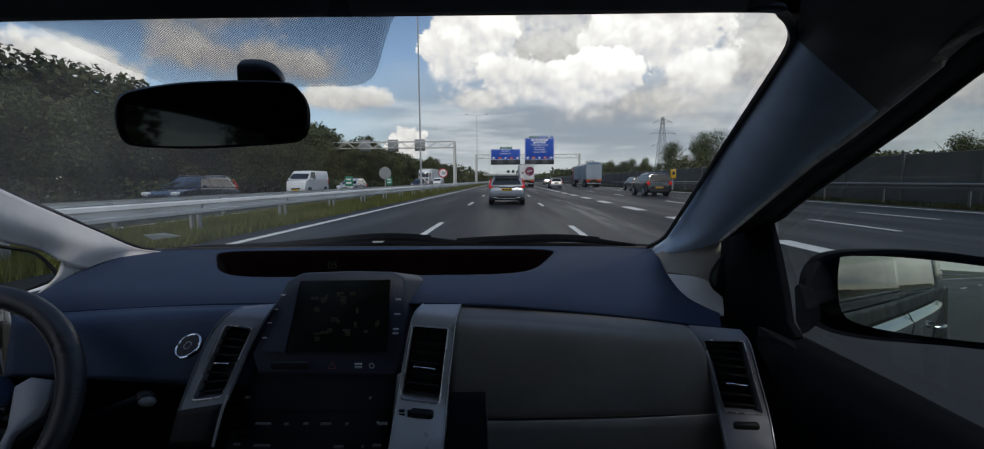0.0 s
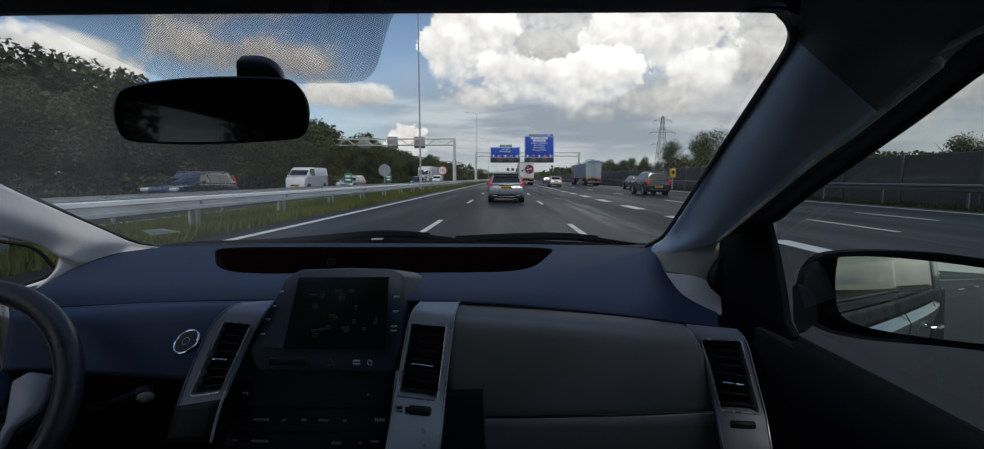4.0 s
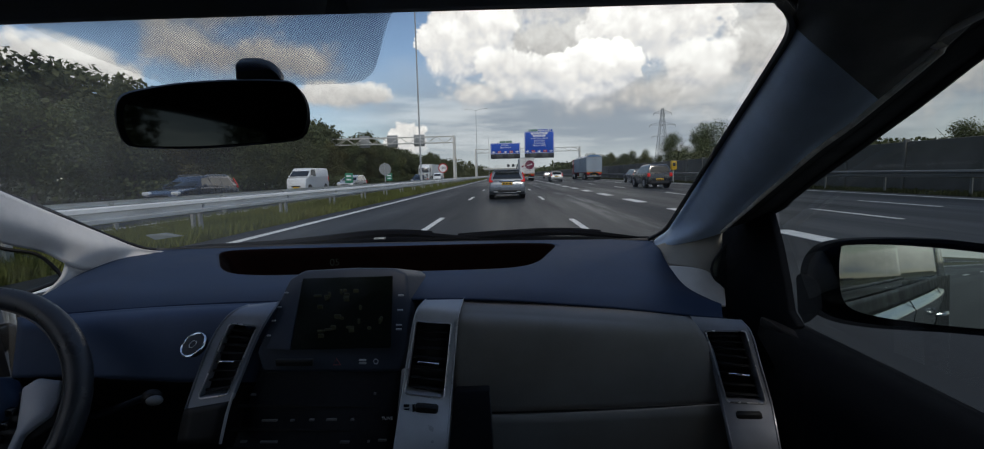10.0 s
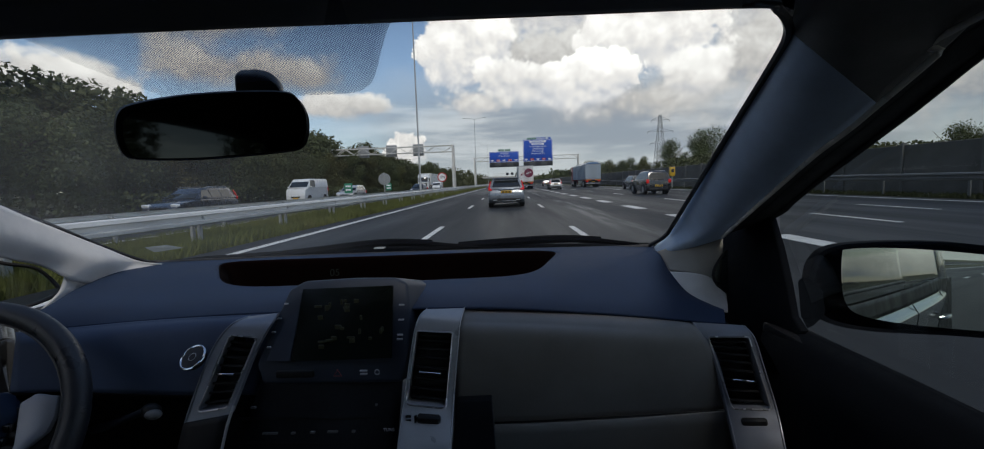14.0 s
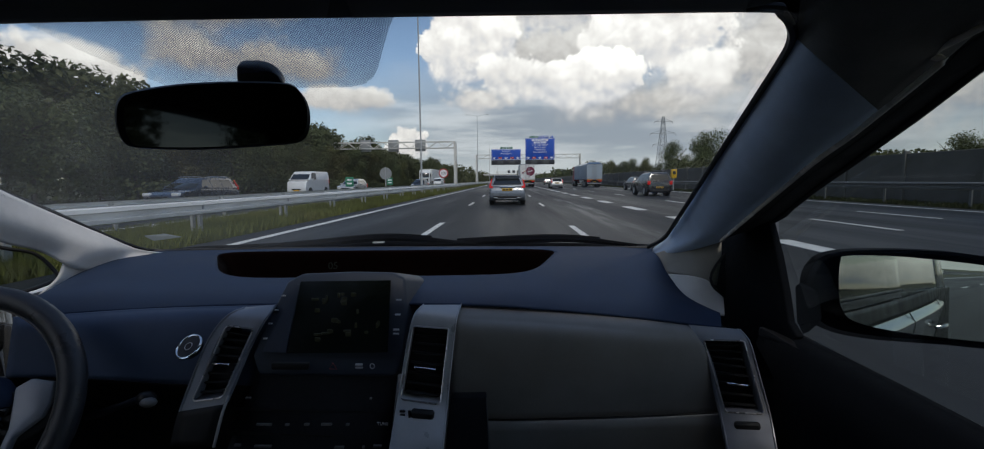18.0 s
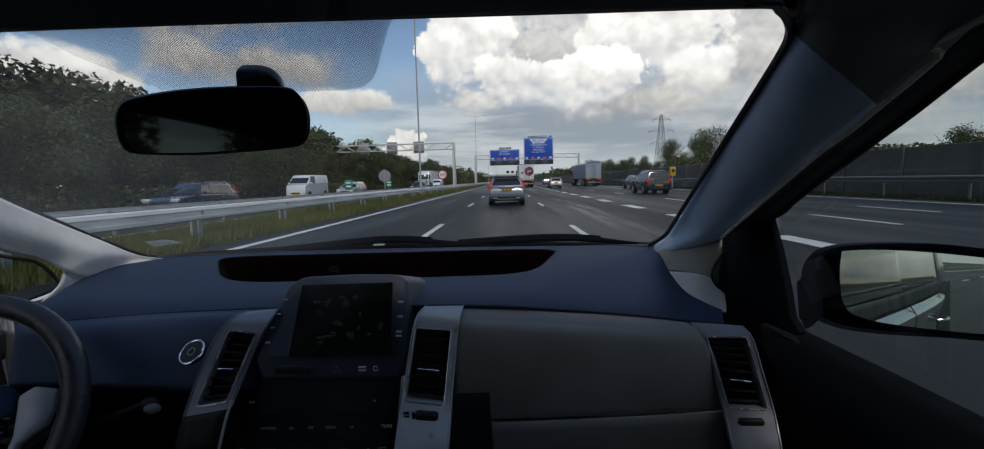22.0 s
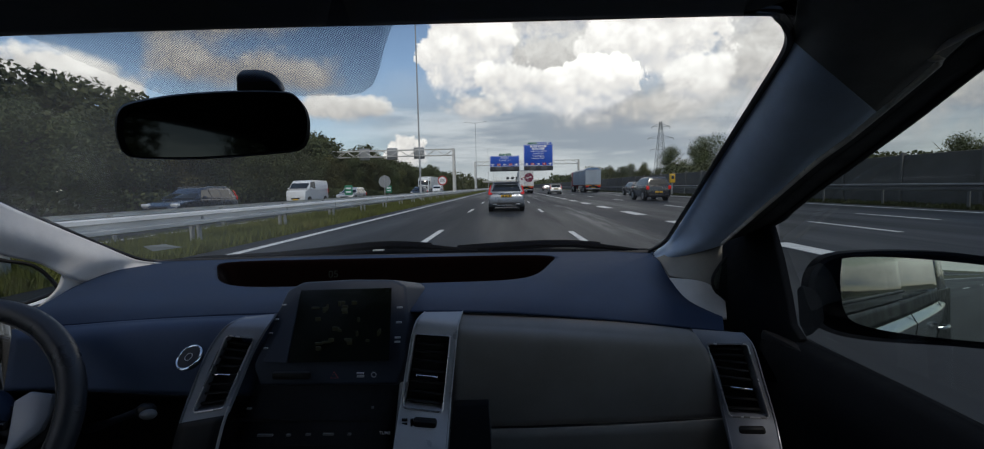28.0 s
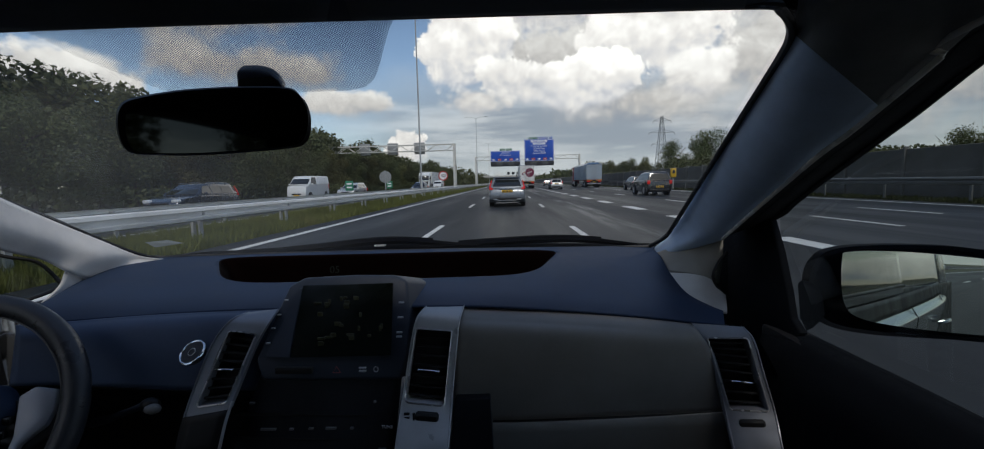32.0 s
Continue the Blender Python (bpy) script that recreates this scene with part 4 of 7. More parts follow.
    part("dot_band", bm, M["frit"], ws, "fine grey dots printed on the glass", smooth=False)["kind"] = "stuff"
    part("sticker", prism(bmesh.new(), [V(p) for p in ((-0.888, 1.050, 1.072), (-0.858, 1.080, 1.073), (-0.829, 1.100, 1.062), (-0.872, 1.060, 1.058))], (0, 0.002, 0)), M["label"], ws, "pale blue sticker", smooth=False)
    for o in ws.children:
        o.matrix_parent_inverse = off
    wipers = thing("wiper", "pair of black wiper arms resting on the cowl", "wiper", at=(-0.2, 1.16, 1.03))
    off = Matrix.Translation(-wipers.location)
    for a in ([(-0.719, 1.170, 1.016), (-0.529, 1.190, 1.031), (-0.326, 1.210, 1.044), (-0.083, 1.200, 1.027)], [(-0.290, 1.200, 1.021), (-0.015, 1.210, 1.036), (0.164, 1.210, 1.039), (0.339, 1.170, 1.026)]):
        s = spline(a, 24)
        part("wiper_blade", tube(bmesh.new(), s, [0.004 + 0.007 * math.sin(math.pi * i / 23) for i in range(24)], 6), M["velvet"], wipers)
        part("wiper_arm", tube(bmesh.new(), [p + Vector((0, 0.012, 0.006)) for p in s[4:20]], 0.005, 6), M["velvet"], wipers)
    part("nozzle", block((-0.354, 1.200, 1.033), (0.03, 0.02, 0.004), 0.002), M["silver"], wipers)
    bm = surface([[(-1.070, 1.160, 1.007), (-0.360, 1.200, 1.012), (0.409, 1.160, 1.012)], [(-0.862, 1.240, 1.017), (-0.380, 1.270, 1.027), (0.385, 1.240, 1.017)]], 30, 6)
    skin("cowl", bm, M["velvet"], wipers, 0.005, "black plastic cowl")
    for o in wipers.children:
        o.matrix_parent_inverse = off


make_glazing()


def make_mirror():
    m = thing("rear_view_mirror", "black framed rear-view mirror on the windscreen", "mirror", at=(-0.325, 0.5, 1.27))
    c = m.location
    rim = [(-0.414, 0.498, 1.297), (-0.361, 0.494, 1.303), (-0.297, 0.488, 1.304), (-0.235, 0.483, 1.301), (-0.216, 0.481, 1.294), (-0.207, 0.48, 1.276), (-0.208, 0.48, 1.256), (-0.216, 0.481, 1.243), (-0.238, 0.483, 1.238), (-0.334, 0.491, 1.234), (-0.406, 0.497, 1.236), (-0.427, 0.499, 1.24), (-0.435, 0.5, 1.255), (-0.436, 0.5, 1.273), (-0.431, 0.5, 1.289)]
    cl = spline(rim, 56, True)
    mid = sum(cl, Vector()) / len(cl)
    bm = bmesh.new()
    rings = [[bm.verts.new(mid + (p - mid) * g + Vector((-0.004 * q, dy, 0.002 * q)) - c) for p in cl] for q, (g, dy) in enumerate(((0.965, -0.001), (0.985, -0.004), (1.0, 0.0), (0.985, 0.008), (0.90, 0.020), (0.66, 0.030)))]
    for A, B in zip(rings, rings[1:]):
        for k in range(56):
            bm.faces.new((A[k], A[(k + 1) % 56], B[(k + 1) % 56], B[k]))
    bm.faces.new(rings[-1])
    part("shell", bm, M["black"], m, "black plastic shell")
    n = Vector((-0.090, -0.995, 0.0)).normalized()
    inner = [mid + Vector(((p.x - mid.x) * 0.955, (p.y - mid.y) * 0.955, (p.z - mid.z) * 0.89)) - c for p in cl]
    inner = [p - n * ((p - (mid - c)).dot(n) - 0.003) for p in inner]
    part("mirror_glass", prism(bmesh.new(), inner, n * -0.001), M["mirror_dim"], m, "dimmed mirror glass", smooth=False)
    part("mount", prism(bmesh.new(), [V(p) - c for p in ((-0.308, 0.512, 1.331), (-0.284, 0.512, 1.331), (-0.269, 0.512, 1.327), (-0.259, 0.512, 1.318), (-0.252, 0.512, 1.306), (-0.308, 0.512, 1.308))], (-0.012, 0.03, 0.014), 0.004, 2), M["black"], m, "black stalk on the glass")


make_mirror()


def make_shell():
    """Pillars, roof, doors and the body round the cabin."""
    # right pillar
    p = thing("pillar_right", "cloth-covered windscreen pillar in a shaded slate tone", "pillar", at=(0.45, 0.75, 1.1), kind="structure")
    off = Matrix.Translation(-p.location)
    inner = [(0.254, 0.410, 1.382), (0.284, 0.460, 1.364), (0.305, 0.505, 1.347), (0.334, 0.620, 1.311), (0.358, 0.780, 1.238), (0.385, 1.040, 1.084), (0.348, 1.110, 1.014)]
    outer = [(0.378, 0.335, 1.345), (0.416, 0.42, 1.331), (0.424, 0.465, 1.311), (0.431, 0.545, 1.273), (0.432, 0.65, 1.224), (0.44, 0.82, 1.137), (0.455, 0.965, 1.065)]
    near = [(0.247, 0.350, 1.355), (0.276, 0.390, 1.334), (0.293, 0.420, 1.310), (0.332, 0.510, 1.281), (0.367, 0.640, 1.218), (0.396, 0.885, 1.099), (0.365, 1.010, 1.022)]
    eye = Vector((0, 0, 1.2))
    near = [eye + (V(q) - eye) * 0.985 for q in near]
    # a rounded section from the glass to the door opening
    section = [[V(a) * (1 - t) ** 2 + V(b) * 2 * t * (1 - t) + V(c) * t * t for a, b, c in zip(inner, near, outer)] for t in (0, 0.2, 0.4, 0.6, 0.8, 1)]
    # the cloth cover ends at a slanting joint; above it the roof lining takes over
    j0, j1 = V((0.603, 1.000, 1.502)), V((0.771, 1.000, 1.357))
    cut = (j0 - eye).cross(j1 - eye).normalized()
    for side, name, stuff, words in ((1, "pillar_cover", "pillar", "cover in a shaded slate tone"), (-1, "roof_corner", "corner_lining", "dark roof lining above the joint")):
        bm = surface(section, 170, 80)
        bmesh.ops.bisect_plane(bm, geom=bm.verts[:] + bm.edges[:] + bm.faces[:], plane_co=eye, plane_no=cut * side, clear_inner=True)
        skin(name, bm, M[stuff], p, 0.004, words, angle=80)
    # separate piece that carries the painted shade above the foot
    base = [[(0.35, 1.06, 1.022), (0.403, 1.0, 1.055), (0.457, 0.965, 1.065)], [(0.355, 1.03, 1.005), (0.401, 0.985, 1.02), (0.456, 0.962, 1.024)], [(0.357, 1.0, 0.99), (0.395, 0.97, 0.987), (0.448, 0.96, 0.969)]]
    skin("pillar_base", surface(base, 20, 16), M["pillar_base"], p, 0.004, "lower pillar trim above the foot, in a shaded tone", angle=80)
    foot = [[(0.343, 0.985, 0.989), (0.392, 0.962, 0.99), (0.429, 0.955, 0.979), (0.457, 0.95, 0.946)], [(0.349, 0.955, 0.969), (0.397, 0.945, 0.965), (0.432, 0.945, 0.951), (0.454, 0.94, 0.937)], [(0.359, 0.925, 0.945), (0.398, 0.925, 0.942), (0.428, 0.925, 0.931), (0.449, 0.925, 0.926)], [(0.366, 0.9, 0.933), (0.4, 0.9, 0.929), (0.419, 0.9, 0.924), (0.438, 0.9, 0.922)]]
    skin("pillar_foot", surface(foot, 24, 20), M["foot"], p, 0.004, "lighter grey foot trim", angle=80)
    q = spline([(0.459, 0.95, 1.04), (0.443, 0.95, 1.019), (0.432, 0.95, 0.997), (0.432, 0.95, 0.98), (0.442, 0.95, 0.962), (0.463, 0.95, 0.943)], 20)
    part("quarter_light", prism(bmesh.new(), q, (0, -0.002, 0)), M["sideglass"], p, "small corner window", smooth=False)
    part("quarter_seal", tube(bmesh.new(), q, 0.003, 6), M["rubber"], p)
    for o in p.children:
        o.matrix_parent_inverse = off
    # left pillar with its corner window
    p = thing("pillar_left", "cloth-covered windscreen pillar in a lit pale grey", "pillar", at=(-0.95, 0.85, 1.05), kind="structure")
    off = Matrix.Translation(-p.location)
    a = [(-0.917, 0.680, 1.252), (-0.943, 0.800, 1.188), (-0.944, 0.900, 1.133), (-0.929, 0.980, 1.084), (-0.911, 1.050, 1.041), (-0.878, 1.100, 1.020)]
    b = [(-0.912, 0.670, 1.193), (-0.925, 0.780, 1.139), (-0.928, 0.880, 1.092), (-0.913, 0.960, 1.053), (-0.918, 1.030, 1.032), (-0.890, 1.090, 1.019)]
    c = [(-0.931, 0.680, 1.152), (-0.943, 0.790, 1.093), (-0.949, 0.860, 1.065), (-0.935, 0.900, 1.029), (-0.937, 0.950, 1.008), (-0.926, 1.020, 1.022)]
    skin("pillar_cover", surface([a, b, c], 36, 14), M["pillar_lit"], p, 0.004, angle=80)
    skin("pillar_foot", surface([[(-0.941, 0.900, 1.032), (-0.944, 0.950, 1.008), (-0.935, 1.030, 1.023)], [(-0.937, 0.880, 1.004), (-0.947, 0.930, 0.996), (-0.946, 0.990, 1.006)], [(-0.935, 0.840, 0.980), (-0.936, 0.890, 0.988), (-0.947, 0.960, 1.001)]], 14, 10), M["foot"], p, 0.004, angle=80)
    bm = bmesh.new()
    seal = spline([(-1.027, 0.800, 1.106), (-0.992, 0.830, 1.077), (-0.968, 0.870, 1.057), (-0.949, 0.890, 1.015), (-0.946, 0.885, 1.000), (-0.962, 0.840, 0.987), (-1.019, 0.780, 0.969)], 40)
    part("quarter_seal", tube(bm, seal, 0.004, 6), M["rubber"], p)
    part("quarter_light", prism(bmesh.new(), seal, (0.002, 0, 0)), M["sideglass"], p, "small corner window", smooth=False).visible_shadow = False
    for o in p.children:
        o.matrix_parent_inverse = off
    # roof lining with the front header and folded visors
    p = thing("roof", "dark felt roof lining over the front seats", "roof lining", at=(-0.32, 0, 1.42), kind="structure")
    off = Matrix.Translation(-p.location)
    r1 = [(-0.580, 0.330, 1.322), (-0.504, 0.445, 1.362), (-0.131, 0.465, 1.368), (0.177, 0.455, 1.362), (0.228, 0.440, 1.359), (0.273, 0.440, 1.371)]
    r1b = [V(q) + Vector((0, -0.03, 0.004)) for q in r1]
    r2 = [(-1.12, 0.20, 1.39), (-0.75, 0.22, 1.425), (-0.32, 0.23, 1.43), (0.05, 0.22, 1.425), (0.27, 0.21, 1.405), (0.46, 0.34, 1.36)]
    r3 = [(-1.12, -0.3, 1.40), (-0.75, -0.3, 1.45), (-0.32, -0.3, 1.46), (0.05, -0.3, 1.45), (0.30, -0.3, 1.42), (0.47, -0.3, 1.36)]
    r4 = [(-1.12, -2.0, 1.25), (-0.75, -2.0, 1.3), (-0.32, -2.0, 1.31), (0.05, -2.0, 1.3), (0.30, -2.0, 1.27), (0.47, -2.0, 1.22)]
    skin("lining", surface([r1, r1b, r2, r3, r4], 30, 36), M["lining"], p, 0.006, angle=80)
    skin("sun_visor", surface([[(-0.145, 0.430, 1.359), (0.053, 0.430, 1.358), (0.212, 0.420, 1.352)], [(-0.128, 0.360, 1.354), (0.044, 0.360, 1.355), (0.175, 0.340, 1.344)]], 16, 8), M["lining"], p, 0.014, "folded sun visor")
    skin("sun_visor", surface([[(-0.630, 0.400, 1.351), (-0.362, 0.430, 1.360), (-0.169, 0.430, 1.359)], [(-0.575, 0.330, 1.351), (-0.311, 0.360, 1.363), (-0.135, 0.360, 1.357)]], 16, 8), M["lining"], p, 0.014, "folded sun visor")
    skin("outer_skin", surface([[(-1.08, 0.42, 1.40), (-0.7, 0.45, 1.425), (-0.32, 0.46, 1.43), (0.06, 0.45, 1.425), (0.44, 0.42, 1.40)],
                                [(-1.12, -0.4, 1.45), (-0.7, -0.4, 1.495), (-0.32, -0.4, 1.505), (0.06, -0.4, 1.495), (0.48, -0.4, 1.45)],
                                [(-1.10, -1.4, 1.40), (-0.7, -1.4, 1.44), (-0.32, -1.4, 1.45), (0.06, -1.4, 1.44), (0.46, -1.4, 1.40)],
                                [(-1.04, -2.02, 1.32), (-0.7, -2.05, 1.35), (-0.32, -2.06, 1.36), (0.06, -2.05, 1.35), (0.40, -2.02, 1.32)]], 20, 24), M["paint"], p, 0.004, "silver painted roof", angle=80)
    for o in p.children:
        o.matrix_parent_inverse = off
    # right door
    d = thing("door_right", "dark passenger door with frameless-looking window and black sail trim", "car door", at=(0.5, 0.3, 0.6), kind="structure")
    off = Matrix.Translation(-d.location)
    rows = [[(0.515, 0.86, 0.915), (0.51, 0.6, 0.926), (0.51, 0.2, 0.928), (0.51, -0.6, 0.945)],
            [(0.478, 0.84, 0.90), (0.470, 0.6, 0.913), (0.470, 0.2, 0.915), (0.470, -0.6, 0.93)],
            [(0.440, 0.80, 0.80), (0.440, 0.55, 0.84), (0.440, 0.2, 0.84), (0.440, -0.6, 0.84)],
            [(0.455, 0.78, 0.60), (0.45, 0.5, 0.62), (0.45, 0.2, 0.62), (0.45, -0.6, 0.62)],
            [(0.46, 0.78, 0.30), (0.46, 0.5, 0.30), (0.46, 0.2, 0.30), (0.46, -0.6, 0.30)]]
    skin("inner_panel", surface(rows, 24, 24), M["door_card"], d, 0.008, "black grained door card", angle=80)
    part("belt_seal", tube(bmesh.new(), [(0.518, 0.80, 0.917), (0.518, 0.3, 0.922), (0.518, -0.6, 0.935)], 0.006, 8), M["rubber"], d)
    sail = [(0.495, 1.066, 1.055), (0.507, 0.87, 1.133), (0.507, 0.829, 1.059), (0.507, 0.802, 0.995), (0.507, 0.786, 0.946), (0.507, 0.759, 0.928), (0.49, 0.8, 0.872), (0.48, 1.022, 0.879)]
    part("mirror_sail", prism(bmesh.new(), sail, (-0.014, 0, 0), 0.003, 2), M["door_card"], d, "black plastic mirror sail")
    fr = [(0.500, 1.082, 1.046), (0.503, 0.862, 1.119), (0.502, 0.81, 1.147), (0.5, 0.745, 1.183), (0.495, 0.674, 1.216), (0.49, 0.615, 1.244), (0.485, 0.565, 1.267), (0.48, 0.522, 1.288), (0.475, 0.475, 1.311), (0.462, 0.385, 1.345), (0.452, 0.25, 1.362), (0.445, 0.0, 1.365), (0.455, -0.3, 1.37), (0.46, -0.6, 1.35)]
    part("window_frame", tube(bmesh.new(), spline(fr, 60), 0.0065, 8), M["black"], d, "black window surround")
    ws = [(0.447, 0.945, 1.069), (0.442, 0.82, 1.135), (0.444, 0.735, 1.184), (0.434, 0.65, 1.222), (0.435, 0.595, 1.248), (0.432, 0.545, 1.272), (0.427, 0.5, 1.292), (0.425, 0.465, 1.31), (0.417, 0.42, 1.329), (0.405, -0.1, 1.385), (0.42, -0.6, 1.38)]
    part("weather_strip", tube(bmesh.new(), [eye + (q - eye) * 0.965 for q in spline(ws, 60)], 0.0034, 10), M["piping"], d, "pale piping along the opening")
    def along(line, ys):
        """The points of a line that runs backwards, at these y."""
        line = spline(line, 200)
        return [min(line, key=lambda q: abs(q.y - y)) for y in ys]
    ys = [0.94 - 0.04 * k for k in range(30)]
    lip = [eye + (q - eye) * 1.02 + Vector((-0.022, 0, 0.022)) for q in along(ws, ys)]
    step = [q.lerp(r, 0.45) + Vector((-0.004, 0.0, 0.0)) for q, r in zip(along(ws, ys), along(fr, ys))]
    skin("frame_return", sheet(bmesh.new(), [lip, along(ws, ys), step, along(fr, ys)]), M["rubber"], d, 0.003)
    part("door_seal", tube(bmesh.new(), [q + Vector((-0.003, 0, 0)) for q in step], 0.0028, 6), M["black"], d, "black rubber door seal")
    gl = [[(0.519, 0.84, 0.89), (0.519, 0.4, 0.89), (0.519, -0.6, 0.90)], [(0.50, 0.84, 1.12), (0.47, 0.40, 1.36), (0.465, -0.6, 1.36)]]
    part("window_glass", surface(gl, 12, 8), M["sideglass"], d, "clear tinted glass").visible_shadow = False
    for o in d.children:
        o.matrix_parent_inverse = off
    # the rest of the body, with an added light block behind the seats
    p = thing("car_body", "silver hatchback body standing on the road", "car", at=(-0.32, -0.4, 0.0), kind="structure")
    off = Matrix.Translation(-p.location)
    part("floor", block((-0.32, -0.5, 0.28), (1.55, 3.0, 0.04), 0.01), M["rubber"], p)
    # unseen panel, added to hold back light from the rear windows
    part("rear_bulkhead", block((-0.32, -0.85, 0.68), (1.50, 0.06, 0.78), 0.02), M["black"], p)
    part("tailgate", prism(bmesh.new(), [(-1.10, -2.45, 0.35), (0.46, -2.45, 0.35), (0.46, -2.5, 0.85), (0.40, -2.05, 1.02), (-1.04, -2.05, 1.02), (-1.10, -2.5, 0.85)], (0, 0.04, 0.0), 0.01), M["paint"], p)
    part("rear_window", prism(bmesh.new(), [(-1.0, -2.04, 1.0), (0.36, -2.04, 1.0), (0.30, -1.98, 1.28), (-0.94, -1.98, 1.28)], (0, 0.004, 0)), M["privacy"], p, smooth=False).visible_shadow = False
    for s, x0 in ((1, CAR_R), (-1, CAR_L)):
        def ring(a, z, rise):
            """One line along the side, front to rear; the rear end tucks in."""
            return [(x0 + s * (a - t), y, z + rise * k) for y, t, k in ((0.96, 0.004, 0.0), (0.2, 0.0, 0.15), (-0.6, 0.0, 0.5), (-1.5, 0.014, 1.0), (-2.42, 0.085, 0.95))]
        side = [ring(0.026, 0.880, 0.04), ring(0.034, 0.825, 0.03), ring(0.056, 0.800, 0.03), ring(0.060, 0.770, 0.03), ring(0.032, 0.60, 0.04), ring(0.004, 0.40, 0.03), ring(-0.01, 0.24, 0.03)]
        skin("flank", surface(side, 40, 28), M["paint"], p, 0.003, "silver painted side", angle=80)
        skin("belt_moulding", surface([[V(q) + Vector((s * 0.005, 0, 0.004)) for q in side[0]], [V(q) + Vector((s * 0.006, 0, 0)) for q in side[1]]], 40, 5), M["rubber"], p, 0.004, "broad black moulding under the windows")
        for y, tuck, rise in ((0.9, 0.003, 0.0), (-0.6, 0.0, 0.5), (-1.55, 0.018, 1.0)):
            part("door_gap", tube(bmesh.new(), spline([(x0 + s * (a - tuck), y, z + 0.03 * rise) for a, z in ((0.042, 0.83), (0.058, 0.800), (0.061, 0.770), (0.034, 0.60), (0.006, 0.40), (-0.008, 0.25))], 24), 0.0022, 5), M["rubber"], p)
        for y in (-0.42, -1.35):
            part("door_handle", tube(bmesh.new(), spline([(x0 + s * 0.056, y - 0.10, 0.735), (x0 + s * 0.082, y - 0.06, 0.742), (x0 + s * 0.082, y + 0.06, 0.742), (x0 + s * 0.056, y + 0.10, 0.735)], 14), 0.008, 8), M["paint"], p, "silver bow handle")
        part("inner_side", block((x0 - s * 0.01, -0.75, 0.60), (0.03, 3.2, 0.64), 0.01), M["black"], p, "black inner side panel")
        part("rear_pillar", prism(bmesh.new(), [(x0 - 0.03 * s, -1.75, 0.90), (x0 - 0.03 * s, -2.15, 0.90), (x0 - 0.07 * s, -2.0, 1.30), (x0 - 0.07 * s, -1.85, 1.32)], (0.035 * s, 0, 0), 0.008), M["paint"], p)
        part("middle_pillar", prism(bmesh.new(), [(x0 - 0.02 * s, -0.56, 0.9), (x0 - 0.02 * s, -0.66, 0.9), (x0 - 0.07 * s, -0.62, 1.40), (x0 - 0.07 * s, -0.54, 1.40)], (0.02 * s, 0, 0), 0.005), M["gloss"], p)
        part("rear_door_glass", prism(bmesh.new(), [(x0, -0.66, 0.88), (x0, -1.75, 0.91), (x0 - 0.05 * s, -1.85, 1.32), (x0 - 0.05 * s, -0.62, 1.37)], (0.004 * s, 0, 0)), M["privacy"], p, smooth=False).visible_shadow = False
        part("wing", prism(bmesh.new(), [(x0, 0.96, 0.25), (x0, 1.95, 0.3), (x0, 2.0, 0.68), (x0, 1.5, 0.86), (x0, 0.96, 0.93)], (0.04 * s, 0, 0), 0.012), M["paint"], p)
        for y in (1.35, -1.3):
            wh = part("wheel", disc(bmesh.new(), (x0 - 0.03 * s, y, 0.31), (1, 0, 0), 0.31, 0.19, 32), M["rubber"], p, "black tyre")
            part("rim", disc(bmesh.new(), (x0 + 0.065 * s, y, 0.31), (1, 0, 0), 0.2, 0.02, 24), M["silver"], wh)
    part("left_door", prism(bmesh.new(), [(CAR_L + 0.03, 0.96, 0.25), (CAR_L + 0.03, -0.6, 0.25), (CAR_L + 0.03, -0.6, 0.94), (CAR_L + 0.03, 0.9, 0.92)], (-0.025, 0, 0), 0.008), M["black"], p, "black inner door card")
    part("bonnet", surface([[(-1.10, 1.28, 0.93), (-0.32, 1.33, 0.97), (0.46, 1.28, 0.93)], [(-1.08, 1.7, 0.84), (-0.32, 1.7, 0.88), (0.44, 1.7, 0.84)], [(-1.0, 2.02, 0.66), (-0.32, 2.1, 0.7), (0.36, 2.02, 0.66)], [(-1.0, 2.05, 0.3), (-0.32, 2.15, 0.3), (0.36, 2.05, 0.3)]], 14, 14), M["paint"], p)
    for o in p.children:
        o.matrix_parent_inverse = off
    # wing mirror outside the passenger window
    w = thing("wing_mirror", "black wing mirror showing the car's silver flank", "mirror", at=(0.6, 0.86, 0.97))
    c = w.location
    rim = [(0.583, 0.880, 0.985), (0.589, 0.875, 1.027), (0.618, 0.868, 1.054), (0.698, 0.855, 1.063), (0.789, 0.830, 1.063), (0.844, 0.810, 1.057), (0.946, 0.785, 1.042), (0.990, 0.775, 0.998), (0.979, 0.775, 0.916), (0.900, 0.795, 0.891), (0.795, 0.820, 0.892), (0.684, 0.850, 0.892), (0.616, 0.868, 0.904), (0.589, 0.878, 0.932)]
    cl = spline(rim, 64, True)
    bm = bmesh.new()
    mid = sum(cl, Vector()) / 64
    loops = []
